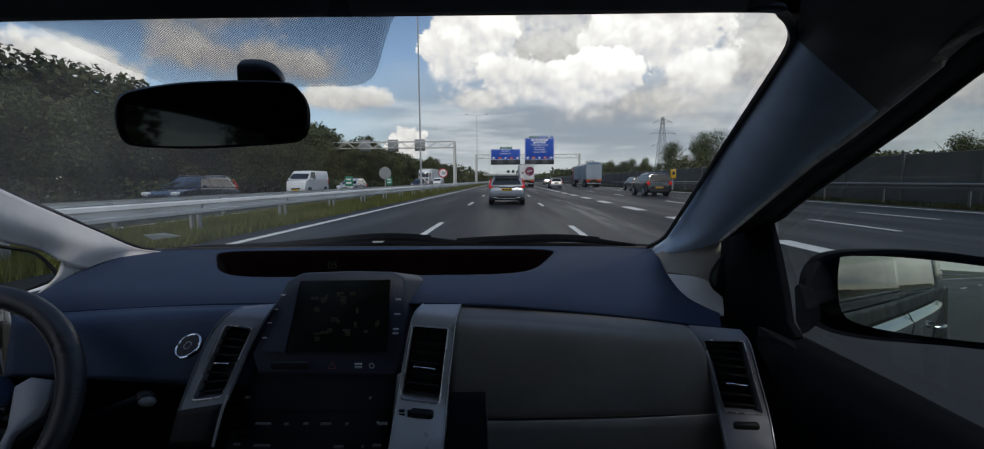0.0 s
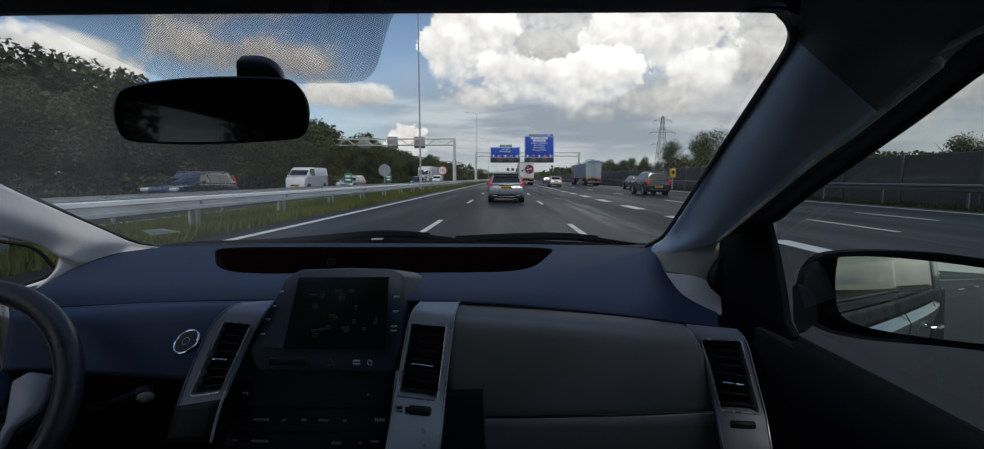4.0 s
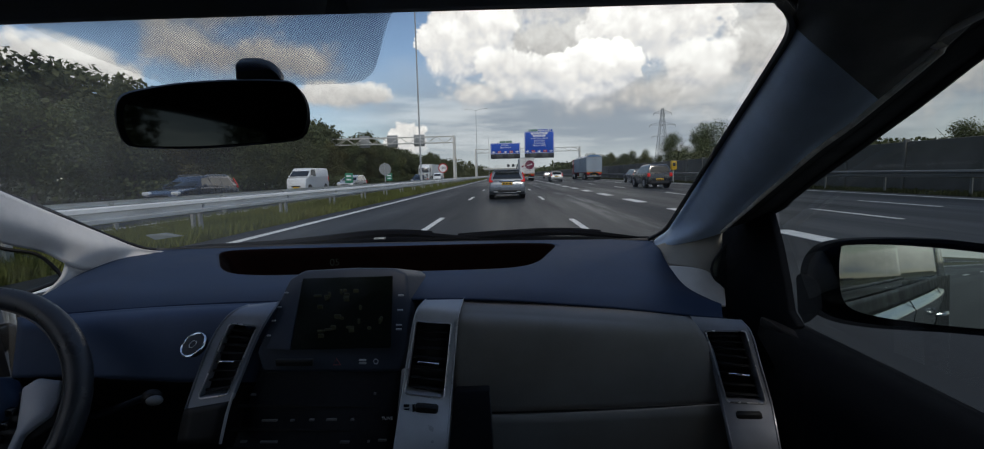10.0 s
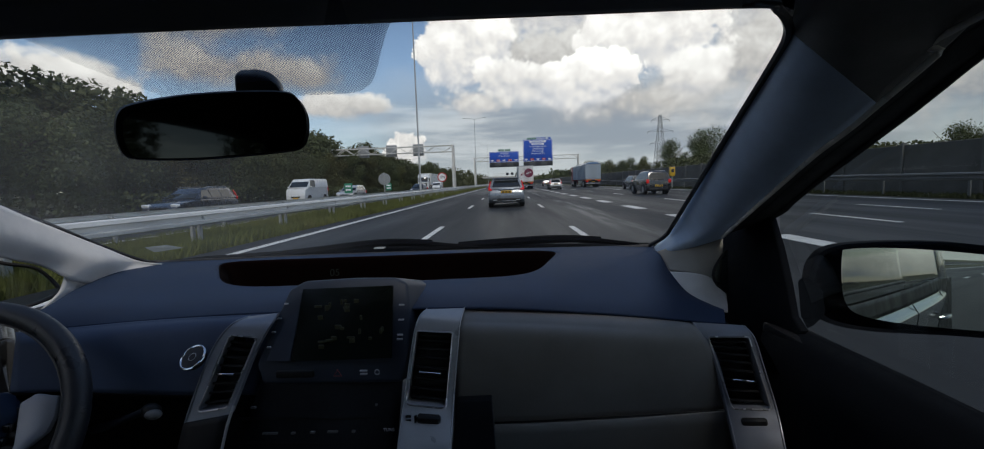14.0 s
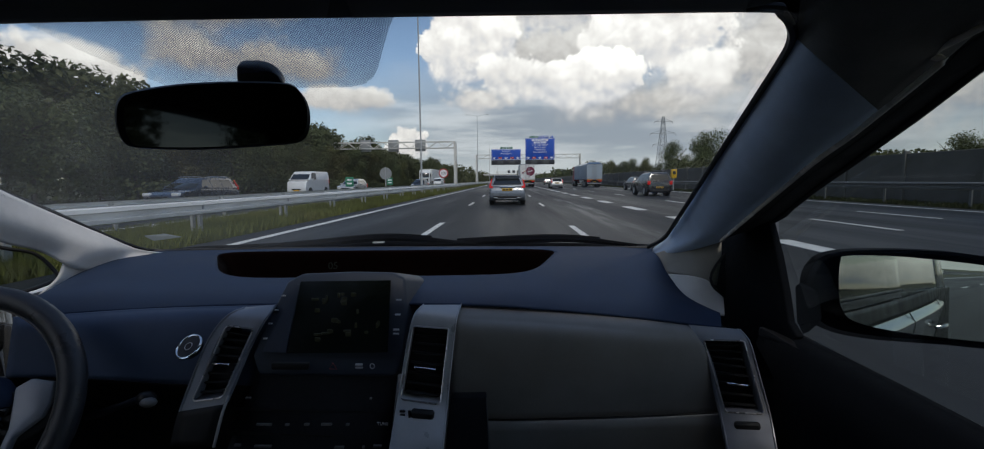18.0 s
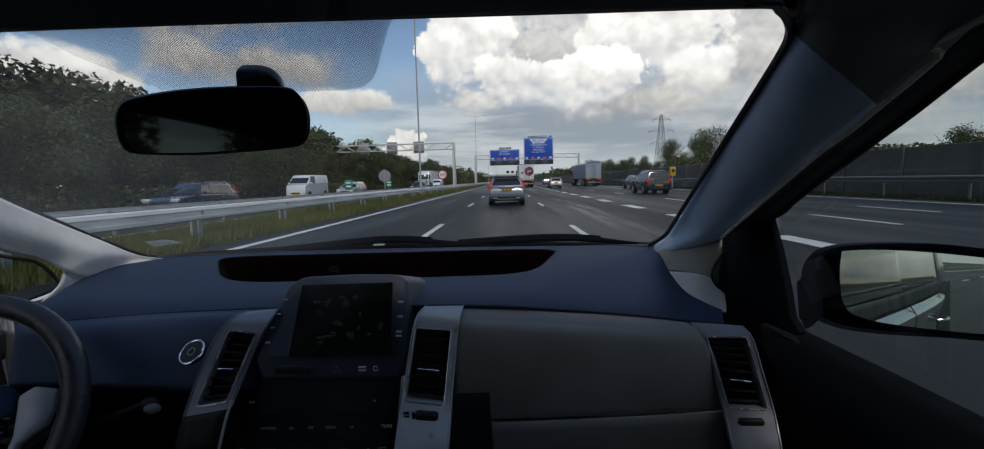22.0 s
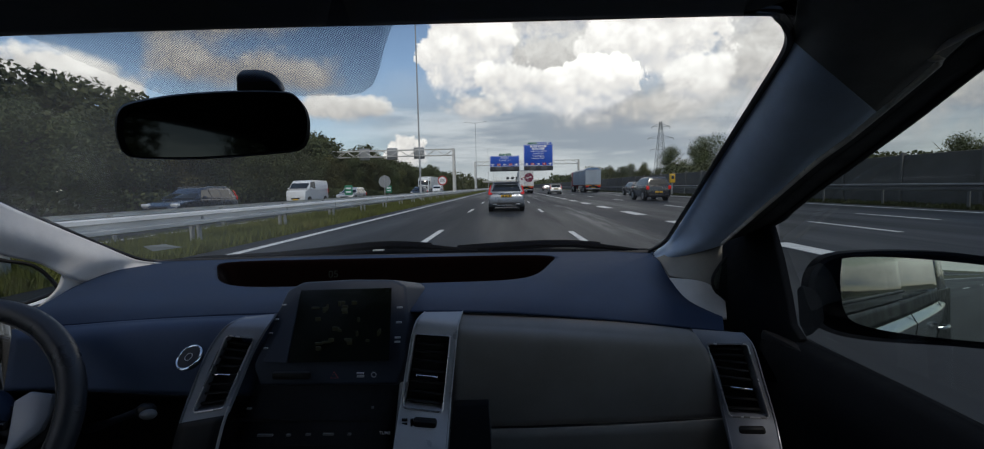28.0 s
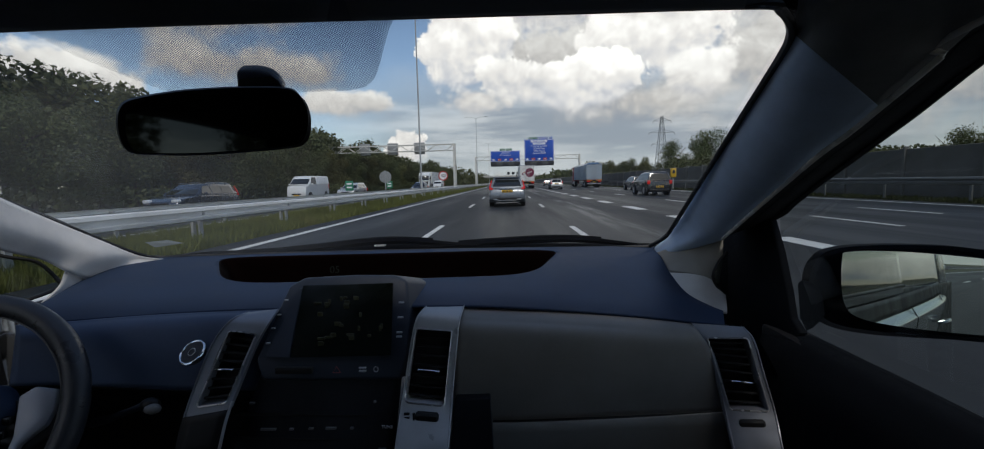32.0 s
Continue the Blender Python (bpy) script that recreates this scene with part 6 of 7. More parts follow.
for s in (-1, 1):
    bm = bmesh.new()
    prism(bm, [(s * 46, -4.5, -0.1), (s * 75, -4.5, 7), (s * 140, -4.5, 7), (s * 200, -4.5, -0.1)], (0, 9, 0))
    part("abutment", bm, M["soil"], ov, "grassy ramp")



# ---- trees ----
def crown_mesh(name, seed, w, h, base, n, leaf, material):
    """Many small leaf clumps spread over a few lobes; gaps between them."""
    r = random.Random(seed)
    lobes = [(Vector((r.uniform(-0.5, 0.5) * w * 0.62, r.uniform(-0.5, 0.5) * w * 0.62, base + (h - base) * r.uniform(0.18, 0.84))), w * r.uniform(0.2, 0.34)) for _ in range(11)]
    lobes.append((Vector((0, 0, h - w * 0.2)), w * 0.22))
    vs, fs = [], []
    for _ in range(n):
        c, rad = r.choice(lobes)
        d = Vector((r.gauss(0, 1), r.gauss(0, 1), r.gauss(0, 1))).normalized()
        p = c + d * rad * (r.random() ** 0.3) * Vector((1, 1, 0.85)).length / 1.65 * r.uniform(0.75, 1.15)
        nrm = (d + Vector((r.gauss(0, 0.5), r.gauss(0, 0.5), r.gauss(0, 0.5) + 0.35))).normalized()
        t = nrm.orthogonal().normalized()
        t.rotate(Matrix.Rotation(r.uniform(0, 6.28), 3, nrm))
        b = nrm.cross(t)
        s = leaf * r.uniform(0.5, 1.3)
        i = len(vs)
        vs += [p - t * s, p - b * s * 0.55, p + t * s * 1.1 + nrm * s * 0.3, p + b * s * 0.6]
        fs.append((i, i + 1, i + 2, i + 3))
    me = bpy.data.meshes.new(name)
    me.from_pydata(vs, [], fs)
    me.materials.append(material)
    return me


def tree_kind(seed, w, h, base, n, leaf, material, label):
    t = thing("tree", label, "tree", at=(0, -300, 0))
    r = random.Random(seed)
    bm = bmesh.new()
    tube(bm, [(0, 0, -0.3), (0.05, 0.02, h * 0.3), (r.uniform(-.2, .2), r.uniform(-.2, .2), h * 0.55), (r.uniform(-.3, .3), r.uniform(-.3, .3), h * 0.88)], [0.17, 0.13, 0.09, 0.03], 8)
    for k in range(7):
        a, z = r.uniform(0, 6.28), h * r.uniform(0.25, 0.65)
        L = w * r.uniform(0.25, 0.42)
        tube(bm, [(0, 0, z), (math.cos(a) * L * 0.5, math.sin(a) * L * 0.5, z + L * 0.35), (math.cos(a) * L, math.sin(a) * L, z + L * 0.9)], [0.06, 0.045, 0.015], 5)
    part("trunk", bm, M["bark"], t)
    c = new("crown", crown_mesh("crown", seed, w, h, base, n, leaf, material))
    c.parent = t
    return t


kinds = [tree_kind(11 + k, (6.2, 5.4, 6.8, 4.6, 5.8)[k], (8.2, 7.4, 9.0, 6.6, 7.8)[k], (0.7, 0.5, 1.0, 0.3, 0.6)[k], 9000, 0.115, M["leaf2"] if k in (1, 3) else M["leaf"],
                   ("broad dark green oak on the wooded bank", "leafy green tree with a rounded crown", "tall dark green tree with an uneven crown", "smaller yellow-green tree at the wood's edge", "dense green tree of the roadside wood")[k]) for k in range(5)]
far_kinds = [tree_kind(31 + k, (6.2, 5.4, 6.8)[k], (8.2, 7.4, 9.0)[k], (0.7, 0.5, 1.0)[k], 2600, 0.25, M["leaf"], ("broad dark green oak deep in the wood", "leafy tree deep in the wood", "tall dark tree deep in the wood")[k]) for k in range(3)]
r = random.Random(21)
used = set()


def plant(x, y, s, k, group, z=0.0):
    far = x < -28 or y > 110 or y < -12
    m = Matrix.Translation((x, y, z)) @ Matrix.Rotation(r.uniform(0, 6.28), 4, "Z") @ Matrix.Diagonal((s, s, s * r.uniform(0.92, 1.08), 1))
    k = ("far", k % 3) if far else ("near", k)
    t = far_kinds[k[1]] if far else kinds[k[1]]
    if k not in used:
        used.add(k)
        t.matrix_basis = m
        t["group"] = group
        return
    made = copy_thing(t, Matrix())
    made.matrix_basis = m
    made["group"] = group


# the wood on the left, three rows deep
y = -14.0
while y < 210:
    step = 3.6 + max(0, y) * 0.012
    plant(-25.5 + r.uniform(-1.0, 1.2), y + r.uniform(-1, 1), r.uniform(0.72, 1.0), r.choice((0, 1, 3, 4)), "trees of the left wood")
    plant(-30.0 + r.uniform(-1.2, 1.2), y + r.uniform(-1.5, 1.5), r.uniform(0.90, 1.22), r.choice((0, 1, 2, 4)), "trees of the left wood", 0.4)
    if y < 120:
        plant(-35.5 + r.uniform(-1.5, 1.5), y + r.uniform(-1.5, 1.5), r.uniform(1.05, 1.35), r.choice((0, 2, 4)), "trees of the left wood", 0.6)
    y += step
# behind the camera, for the mirrors
for k in range(9):
    plant(-27 + r.uniform(-2, 2), -20 - k * 9, r.uniform(0.8, 1.1), r.choice((0, 1, 2, 4)), "trees of the left wood")
    plant(26 + r.uniform(-2, 2), -10 - k * 9, r.uniform(0.6, 0.8), r.choice((0, 1, 2, 4)), "trees behind the barrier")
# behind the barrier on the right
y = 4.0
while y < 230:
    s = (0.50, 0.66, 0.42, 0.74, 0.58)[int(y * 0.13) % 5] * (0.72 if y < 40 else 1.0)
    plant(25.5 + r.uniform(-1.5, 2.5), y + r.uniform(-1.5, 1.5), s * r.uniform(0.85, 1.12), r.choice((0, 1, 2, 3, 4)), "trees behind the barrier")
    y += 4.0 if y < 40 else 2.6 + y * 0.012


def far_wood(x0, x1, y0, y1, h, n, seed, label, leaf=0.7):
    """Distant woods as loose clumps under an uneven skyline."""
    q = random.Random(seed)
    vs, fs = [], []
    for _ in range(n):
        x, y = q.uniform(x0, x1), q.uniform(y0, y1)
        top = h * (0.7 + 0.6 * noise.noise((x * 0.03, y * 0.03, seed)) + 0.25 * noise.noise((x * 0.14, y * 0.14, seed)))
        z = max(0.2, top * q.random() ** 0.55)
        p = Vector((x, y, z))
        nrm = Vector((q.gauss(0, 1), q.gauss(-0.6, 1), q.gauss(0.4, 1))).normalized()
        t = nrm.orthogonal().normalized()
        b = nrm.cross(t)
        s = leaf * q.uniform(0.5, 1.3)
        i = len(vs)
        vs += [p - t * s, p - b * s * 0.6, p + t * s, p + b * s * 0.7]
        fs.append((i, i + 1, i + 2, i + 3))
    me = bpy.data.meshes.new("far_wood")
    me.from_pydata(vs, [], fs)
    tagged(finish(new("far_wood", me), M["leaf"], False), label, "wood", kind="stuff")


far_wood(-60, -24, 200, 900, 10.5, 16000, 1, "distant dark green wood along the carriageway", 0.95)
far_wood(23, 60, 200, 900, 7.5, 14000, 2, "distant trees beyond the barrier", 0.9)
far_wood(-260, 260, 900, 1100, 16, 16000, 3, "far hazy treeline on the horizon", 2.2)
far_wood(-29, -22.6, -10, 200, 1.9, 34000, 5, "bushes and undergrowth along the wood's edge", 0.14)
far_wood(21.8, 27, 2, 200, 5.6, 40000, 8, "hedge and bushes behind the noise barrier", 0.17)
far_wood(-42, -31, -10, 200, 3.2, 9000, 7, "shaded undergrowth inside the wood", 0.4)

# noise barrier on the right: concrete posts and dark panels
M["barrier_post"] = mat("weathered_concrete_post", (0.13, 0.128, 0.12), 0.85, vary=0.2, scale=2, world_space=True)
bar = thing("noise_barrier", "long dark noise barrier of panels between posts", "noise barrier", at=(20.6, 0, 0), kind="structure")
pan = part("panel", block((0, 2.0, 1.15), (0.12, 3.86, 2.5), 0.02, 1), M["barrier"], bar)
pan.matrix_basis = pose(0, -40, 0)
bpost = part("barrier_post", block((-0.02, 0, 1.22), (0.24, 0.16, 2.62), 0.02, 1), M["barrier_post"], bar)
bpost.matrix_basis = pose(0, -40, 0)
for k in range(1, 95):
    share("panel", pan, bar, pose(0, -40 + 4 * k, 0))
    share("barrier_post", bpost, bar, pose(0, -40 + 4 * k, 0))

# pylon beyond the trees
py = thing("pylon", "grey lattice electricity pylon beyond the trees", "pylon", at=(122, 360, 0))
H = 50.0


def leg_w(z):
    return 4.2 * (1 - z / H) + 0.7


bm = bmesh.new()
for sx in (-1, 1):
    for sy in (-1, 1):
        beam(bm, (sx * leg_w(0), sy * leg_w(0), 0), (sx * leg_w(H), sy * leg_w(H), H), 0.32)
part("legs", bm, M["post"], py)
bm = bmesh.new()
z = 0.0
while z < H - 3:
    z2 = z + 2.2 + leg_w(z)
    z2 = min(z2, H)
    for s in (-1, 1):
        beam(bm, (-leg_w(z), s * leg_w(z), z), (leg_w(z2), s * leg_w(z2), z2), 0.2)
        beam(bm, (leg_w(z), s * leg_w(z), z), (-leg_w(z2), s * leg_w(z2), z2), 0.2)
        beam(bm, (s * leg_w(z), -leg_w(z), z), (s * leg_w(z2), leg_w(z2), z2), 0.2)
    z = z2
part("lattice", bm, M["post"], py)
for z, w in ((H - 4, 7), (H - 13, 10), (H - 22, 8)):
    bm = bmesh.new()
    beam(bm, (-w, 0, z), (w, 0, z), 0.3)
    for s in (-1, 1):
        beam(bm, (s * w, 0, z), (0, 0, z + 2.6), 0.25)
        beam(bm, (s * w, 0, z), (s * w, 0, z - 1.8), 0.3)
    part("cross_arm", bm, M["post"], py)



# ---- traffic, standing ----
M["grey_paint"] = mat("slate_grey_paint", (0.17, 0.19, 0.215), 0.36, metal=0.35, vary=0.06, coat=0.3)
M["dark_paint"] = mat("dark_blue_paint", (0.018, 0.024, 0.04), 0.28, metal=0.3, vary=0.08, coat=0.9)
M["black_paint"] = mat("black_car_paint", (0.012, 0.012, 0.014), 0.25, vary=0.08, coat=0.9)
M["white_paint"] = mat("white_car_paint", (0.70, 0.71, 0.71), 0.32, vary=0.04, coat=0.7, dirt=(0.5, 0.49, 0.46, 0.25))
M["beige_paint"] = mat("pale_silver_paint", (0.48, 0.48, 0.46), 0.32, metal=0.4, vary=0.05, coat=0.8)
M["blue_paint"] = mat("steel_blue_paint", (0.06, 0.12, 0.22), 0.3, metal=0.4, vary=0.06, coat=0.8)
M["red_paint"] = mat("dull_red_paint", (0.26, 0.022, 0.025), 0.4, vary=0.08, coat=0.5)
M["car_glass"] = mat("dark_car_glass", (0.012, 0.015, 0.017), 0.06, vary=0.1, spec=0.7, rough_vary=0.03)
M["tyre"] = mat("tyre_rubber", (0.014, 0.014, 0.014), 0.8, vary=0.2)
M["alloy"] = mat("alloy_rim", (0.33, 0.34, 0.35), 0.35, metal=0.8, vary=0.06)
M["tail"] = mat("red_tail_lens", (0.42, 0.012, 0.010), 0.2, vary=0.1, glow=0.25)
M["lamp"] = mat("clear_head_lamp", (0.7, 0.72, 0.74), 0.12, vary=0.05, metal=0.3)
M["plate"] = mat("yellow_plate", (0.62, 0.36, 0.02), 0.5, vary=0.06)
M["trailer"] = mat("white_trailer_skin", (0.66, 0.66, 0.64), 0.5, vary=0.06, scale=0.8, dirt=(0.46, 0.45, 0.42, 0.4))
M["bluegrey"] = mat("blue_grey_tarpaulin", (0.28, 0.33, 0.38), 0.6, vary=0.08, scale=0.8)
M["plum"] = mat("plum_print", (0.16, 0.015, 0.045), 0.5, vary=0.08, scale=1.5)
M["orange"] = mat("orange_reflector", (0.6, 0.2, 0.02), 0.4, vary=0.1)


def wheel(parent, x, y, r, w):
    s = 1 if x > 0 else -1
    bm = bmesh.new()
    disc(bm, (x, y, r), (1, 0, 0), r, w, 28)
    bmesh.ops.bevel(bm, geom=[e for e in bm.edges if len(e.link_faces) == 2 and e.calc_face_angle(0) > 1], offset=0.03, segments=2, affect="EDGES")
    t = part("wheel", bm, M["tyre"], parent, "black tyre")
    part("rim", disc(bmesh.new(), (x + s * w * 0.5, y, r), (1, 0, 0), r * 0.66, 0.02, 20), M["alloy"], t, "grey alloy rim")
    part("arch", disc(bmesh.new(), (x - s * 0.02, y, r + 0.03), (1, 0, 0), r * 1.16, w + 0.02, 24), M["rubber"], parent)


def car(label, paint, at, turn=0, L=4.6, W=1.85, H=1.48, style="estate", group="", name="car"):
    """A road car from side profiles. Local y ahead."""
    c = thing(name, label, "car" if style != "van" else "van", group)
    h = L / 2
    belt = H * 0.63
    if style == "van":
        low = [(-h, 0.35), (-h - 0.02, 0.6), (-h, belt), (h - 0.95, belt), (h - 0.12, belt - 0.12), (h, 0.72), (h, 0.35), (h - 0.1, 0.22), (-h + 0.1, 0.22)]
        cab = [(-h, belt - 0.02), (-h + 0.04, H - 0.1), (-h + 0.2, H), (h - 1.75, H), (h - 1.45, H - 0.06), (h - 0.55, belt - 0.02)]
        rear, fore = (-h, -h + 0.04), (h - 1.45, h - 0.55)
    elif style == "estate":
        low = [(-h + 0.02, 0.33), (-h - 0.03, 0.52), (-h - 0.01, 0.70), (-h + 0.11, belt), (h - 1.5, belt), (h - 0.5, belt - 0.13), (h - 0.08, 0.66), (h, 0.45), (h - 0.1, 0.22), (-h + 0.2, 0.22)]
        cab = [(-h + 0.08, belt - 0.02), (-h + 0.42, H - 0.07), (-h + 0.62, H - 0.01), (-h + 1.8, H), (-h + 2.45, H - 0.05), (h - 1.25, belt - 0.02)]
        rear, fore = (-h + 0.08, -h + 0.42), (-h + 2.45, h - 1.25)
    else:
        low = [(-h + 0.02, 0.36), (-h, 0.55), (-h + 0.02, belt), (h - 1.35, belt), (h - 0.45, belt - 0.1), (h - 0.06, 0.68), (h, 0.45), (h - 0.1, 0.24), (-h + 0.15, 0.24)]
        cab = [(-h + 0.02, belt - 0.02), (-h + 0.26, H - 0.08), (-h + 0.42, H), (-h + 1.7, H), (-h + 2.2, H - 0.06), (h - 1.15, belt - 0.02)]
        rear, fore = (-h + 0.02, -h + 0.26), (-h + 2.2, h - 1.15)
    bm = bmesh.new()
    prism(bm, [(-W / 2, y, z) for y, z in low], (W, 0, 0))
    for v in bm.verts:
        e = 1.0
        if v.co.y < -h + 0.12:
            e *= 0.93
        if v.co.y > h - 0.3:
            e *= 0.88
        if v.co.z > belt - 0.02:
            e *= 0.955
        if v.co.z < 0.3:
            e *= 0.94
        v.co.x *= e
    bmesh.ops.bevel(bm, geom=bm.edges[:], offset=0.10, segments=4, affect="EDGES", profile=0.55)
    part("body", bm, M[paint], c, angle=30)
    bm = bmesh.new()
    prism(bm, [(-W / 2 * 0.94, y, z) for y, z in cab], (W * 0.94, 0, 0))
    narrow = 0.90 if style == "van" else 0.70

    def shrink(z):
        return 1 - (1 - narrow) * max(0, z - belt) / (H - belt)
    for v in bm.verts:
        v.co.x *= shrink(v.co.z)
    bmesh.ops.bevel(bm, geom=bm.edges[:], offset=0.05, segments=3, affect="EDGES", profile=0.55)
    part("cabin", bm, M[paint], c, angle=30)

    def pane(nm, y0, z0, y1, z1, inset, out, label=""):
        w0, w1 = W * 0.47 * shrink(z0) - inset, W * 0.47 * shrink(z1) - inset * 0.8
        part(nm, prism(bmesh.new(), [(-w0, y0, z0), (w0, y0, z0), (w1, y1, z1), (-w1, y1, z1)], (0, out, 0.004), 0.006, 1), M["car_glass"], c, label)
    k0, k1 = 0.16, 0.86
    ry = [rear[0] + (rear[1] - rear[0]) * k for k in (k0, k1)]
    fy = [fore[1] + (fore[0] - fore[1]) * k for k in (0.08, 0.92)]
    top = H - 0.09
    pane("rear_window", ry[0] - 0.004, belt + (top - belt) * k0, ry[1] - 0.004, belt + (top - belt) * k1, 0.14, -0.012, "dark rear window")
    pane("front_window", fy[0], belt + (top - belt) * 0.08, fy[1], belt + (top - belt) * 0.92, 0.10, 0.016, "dark windscreen")
    cuts = [(rear[1] + 0.12, rear[1] + 0.95), (rear[1] + 1.02, rear[1] + 1.75), (rear[1] + 1.83, fore[0] + 0.25)] if style == "estate" else [(rear[1] + 0.2, rear[1] + 1.0), (rear[1] + 1.08, fore[0] + 0.18)]
    if style == "van":
        cuts = [(fore[0] - 0.75, fore[0] + 0.15)] if "panel" in label else [(-h + 0.3, -h + 1.6), (-h + 1.7, fore[0] - 0.9), (fore[0] - 0.8, fore[0] + 0.15)]
    for s in (-1, 1):
        for a, b in cuts:
            z0, z1 = belt + 0.05, H - 0.14
            w0, w1 = W * 0.47 * shrink(z0), W * 0.47 * shrink(z1)
            fa, fb = (0.10 if a == cuts[0][0] and style != "van" else 0.0), (-0.30 if b == cuts[-1][1] else 0.0)
            part("side_window", prism(bmesh.new(), [(s * w0, a, z0), (s * w0, b - fb * 0.9, z0), (s * w1, b, z1), (s * w1, a + fa, z1)], (s * 0.008, 0, 0.0)), M["car_glass"], c, smooth=False)
        part("door_mirror", block((s * (W / 2 + 0.07), fore[1] - 0.45, belt + 0.06), (0.17, 0.12, 0.14), 0.04), M[paint], c)
        if style == "estate":
            tl = [(s * W * 0.415, -h + 0.07, 0.83), (s * W * 0.468, -h + 0.10, 0.83), (s * W * 0.468, -h + 0.14, belt + 0.02), (s * W * 0.415, -h + 0.31, H - 0.17), (s * W * 0.395, -h + 0.31, H - 0.17), (s * W * 0.425, -h + 0.13, belt + 0.03), (s * W * 0.365, -h + 0.08, 0.90), (s * W * 0.37, -h + 0.06, 0.84)]
            part("tail_light", prism(bmesh.new(), tl, (0, -0.05, 0.01), 0.008, 1), M["tail"], c, "tall red tail light")
            part("exhaust_tip", block((s * W * 0.30, -h + 0.0, 0.36), (0.20, 0.08, 0.07), 0.02), M["alloy"], c)
        else:
            part("tail_light", block((s * W * 0.42, -h + 0.03, belt - 0.12), (0.20, 0.10, 0.26 if style != "van" else 0.5), 0.03), M["tail"], c, "red tail light")
        part("headlight", block((s * W * 0.36, h - 0.17, 0.70), (0.34, 0.22, 0.16), 0.05), M["lamp"], c, "clear headlight")
    part("rear_bumper_insert", block((0, -h + 0.03, 0.38), (W * 0.74, 0.10, 0.17), 0.04), M["black"], c, "black lower bumper")
    part("grille", block((0, h - 0.03, 0.55), (W * 0.42, 0.08, 0.16), 0.03), M["black"], c)
    pl = part("number_plate", block((0, -h - 0.012, 0.76 if style == "estate" else 0.62), (0.52, 0.03, 0.115), 0.006), M["plate"], c, "yellow plate with dark bars")
    for k in range(3):
        part("plate_bar", block((-0.16 + 0.16 * k, -h - 0.03, 0.76 if style == "estate" else 0.62), (0.11, 0.006, 0.06)), M["rubber"], pl)
    part("front_plate", block((0, h + 0.005, 0.45), (0.52, 0.03, 0.115), 0.006), M["plate"], c)
    if style == "estate":
        part("tailgate_strip", block((0, -h + 0.03, 0.90), (0.75, 0.06, 0.035), 0.01), M["chrome"], c, "bright lettered strip")
        part("skid_trim", block((0, -h + 0.0, 0.315), (W * 0.5, 0.06, 0.03), 0.01), M["alloy"], c, "silver skid trim")
        for s in (-1, 1):
            part("roof_rail", tube(bmesh.new(), spline([(s * W * 0.36, rear[1] + 0.25, H - 0.03), (s * W * 0.36, rear[1] + 0.5, H + 0.03), (s * W * 0.36, fore[0] - 0.3, H + 0.02), (s * W * 0.36, fore[0], H - 0.04)], 14), 0.016, 6), M["alloy"], c)
        part("spoiler", block((0, -h + 0.40, H - 0.03), (W * 0.66, 0.2, 0.03), 0.012), M[paint], c)
    wr = 0.32 if style != "suv" else 0.36
    for y in (-h + 0.85, h - 0.88):
        for s in (-1, 1):
            wheel(c, s * (W / 2 - 0.14), y, wr, 0.20)
    c.matrix_basis = Matrix.Translation(at) @ Matrix.Rotation(radians(turn), 4, "Z")
    return c


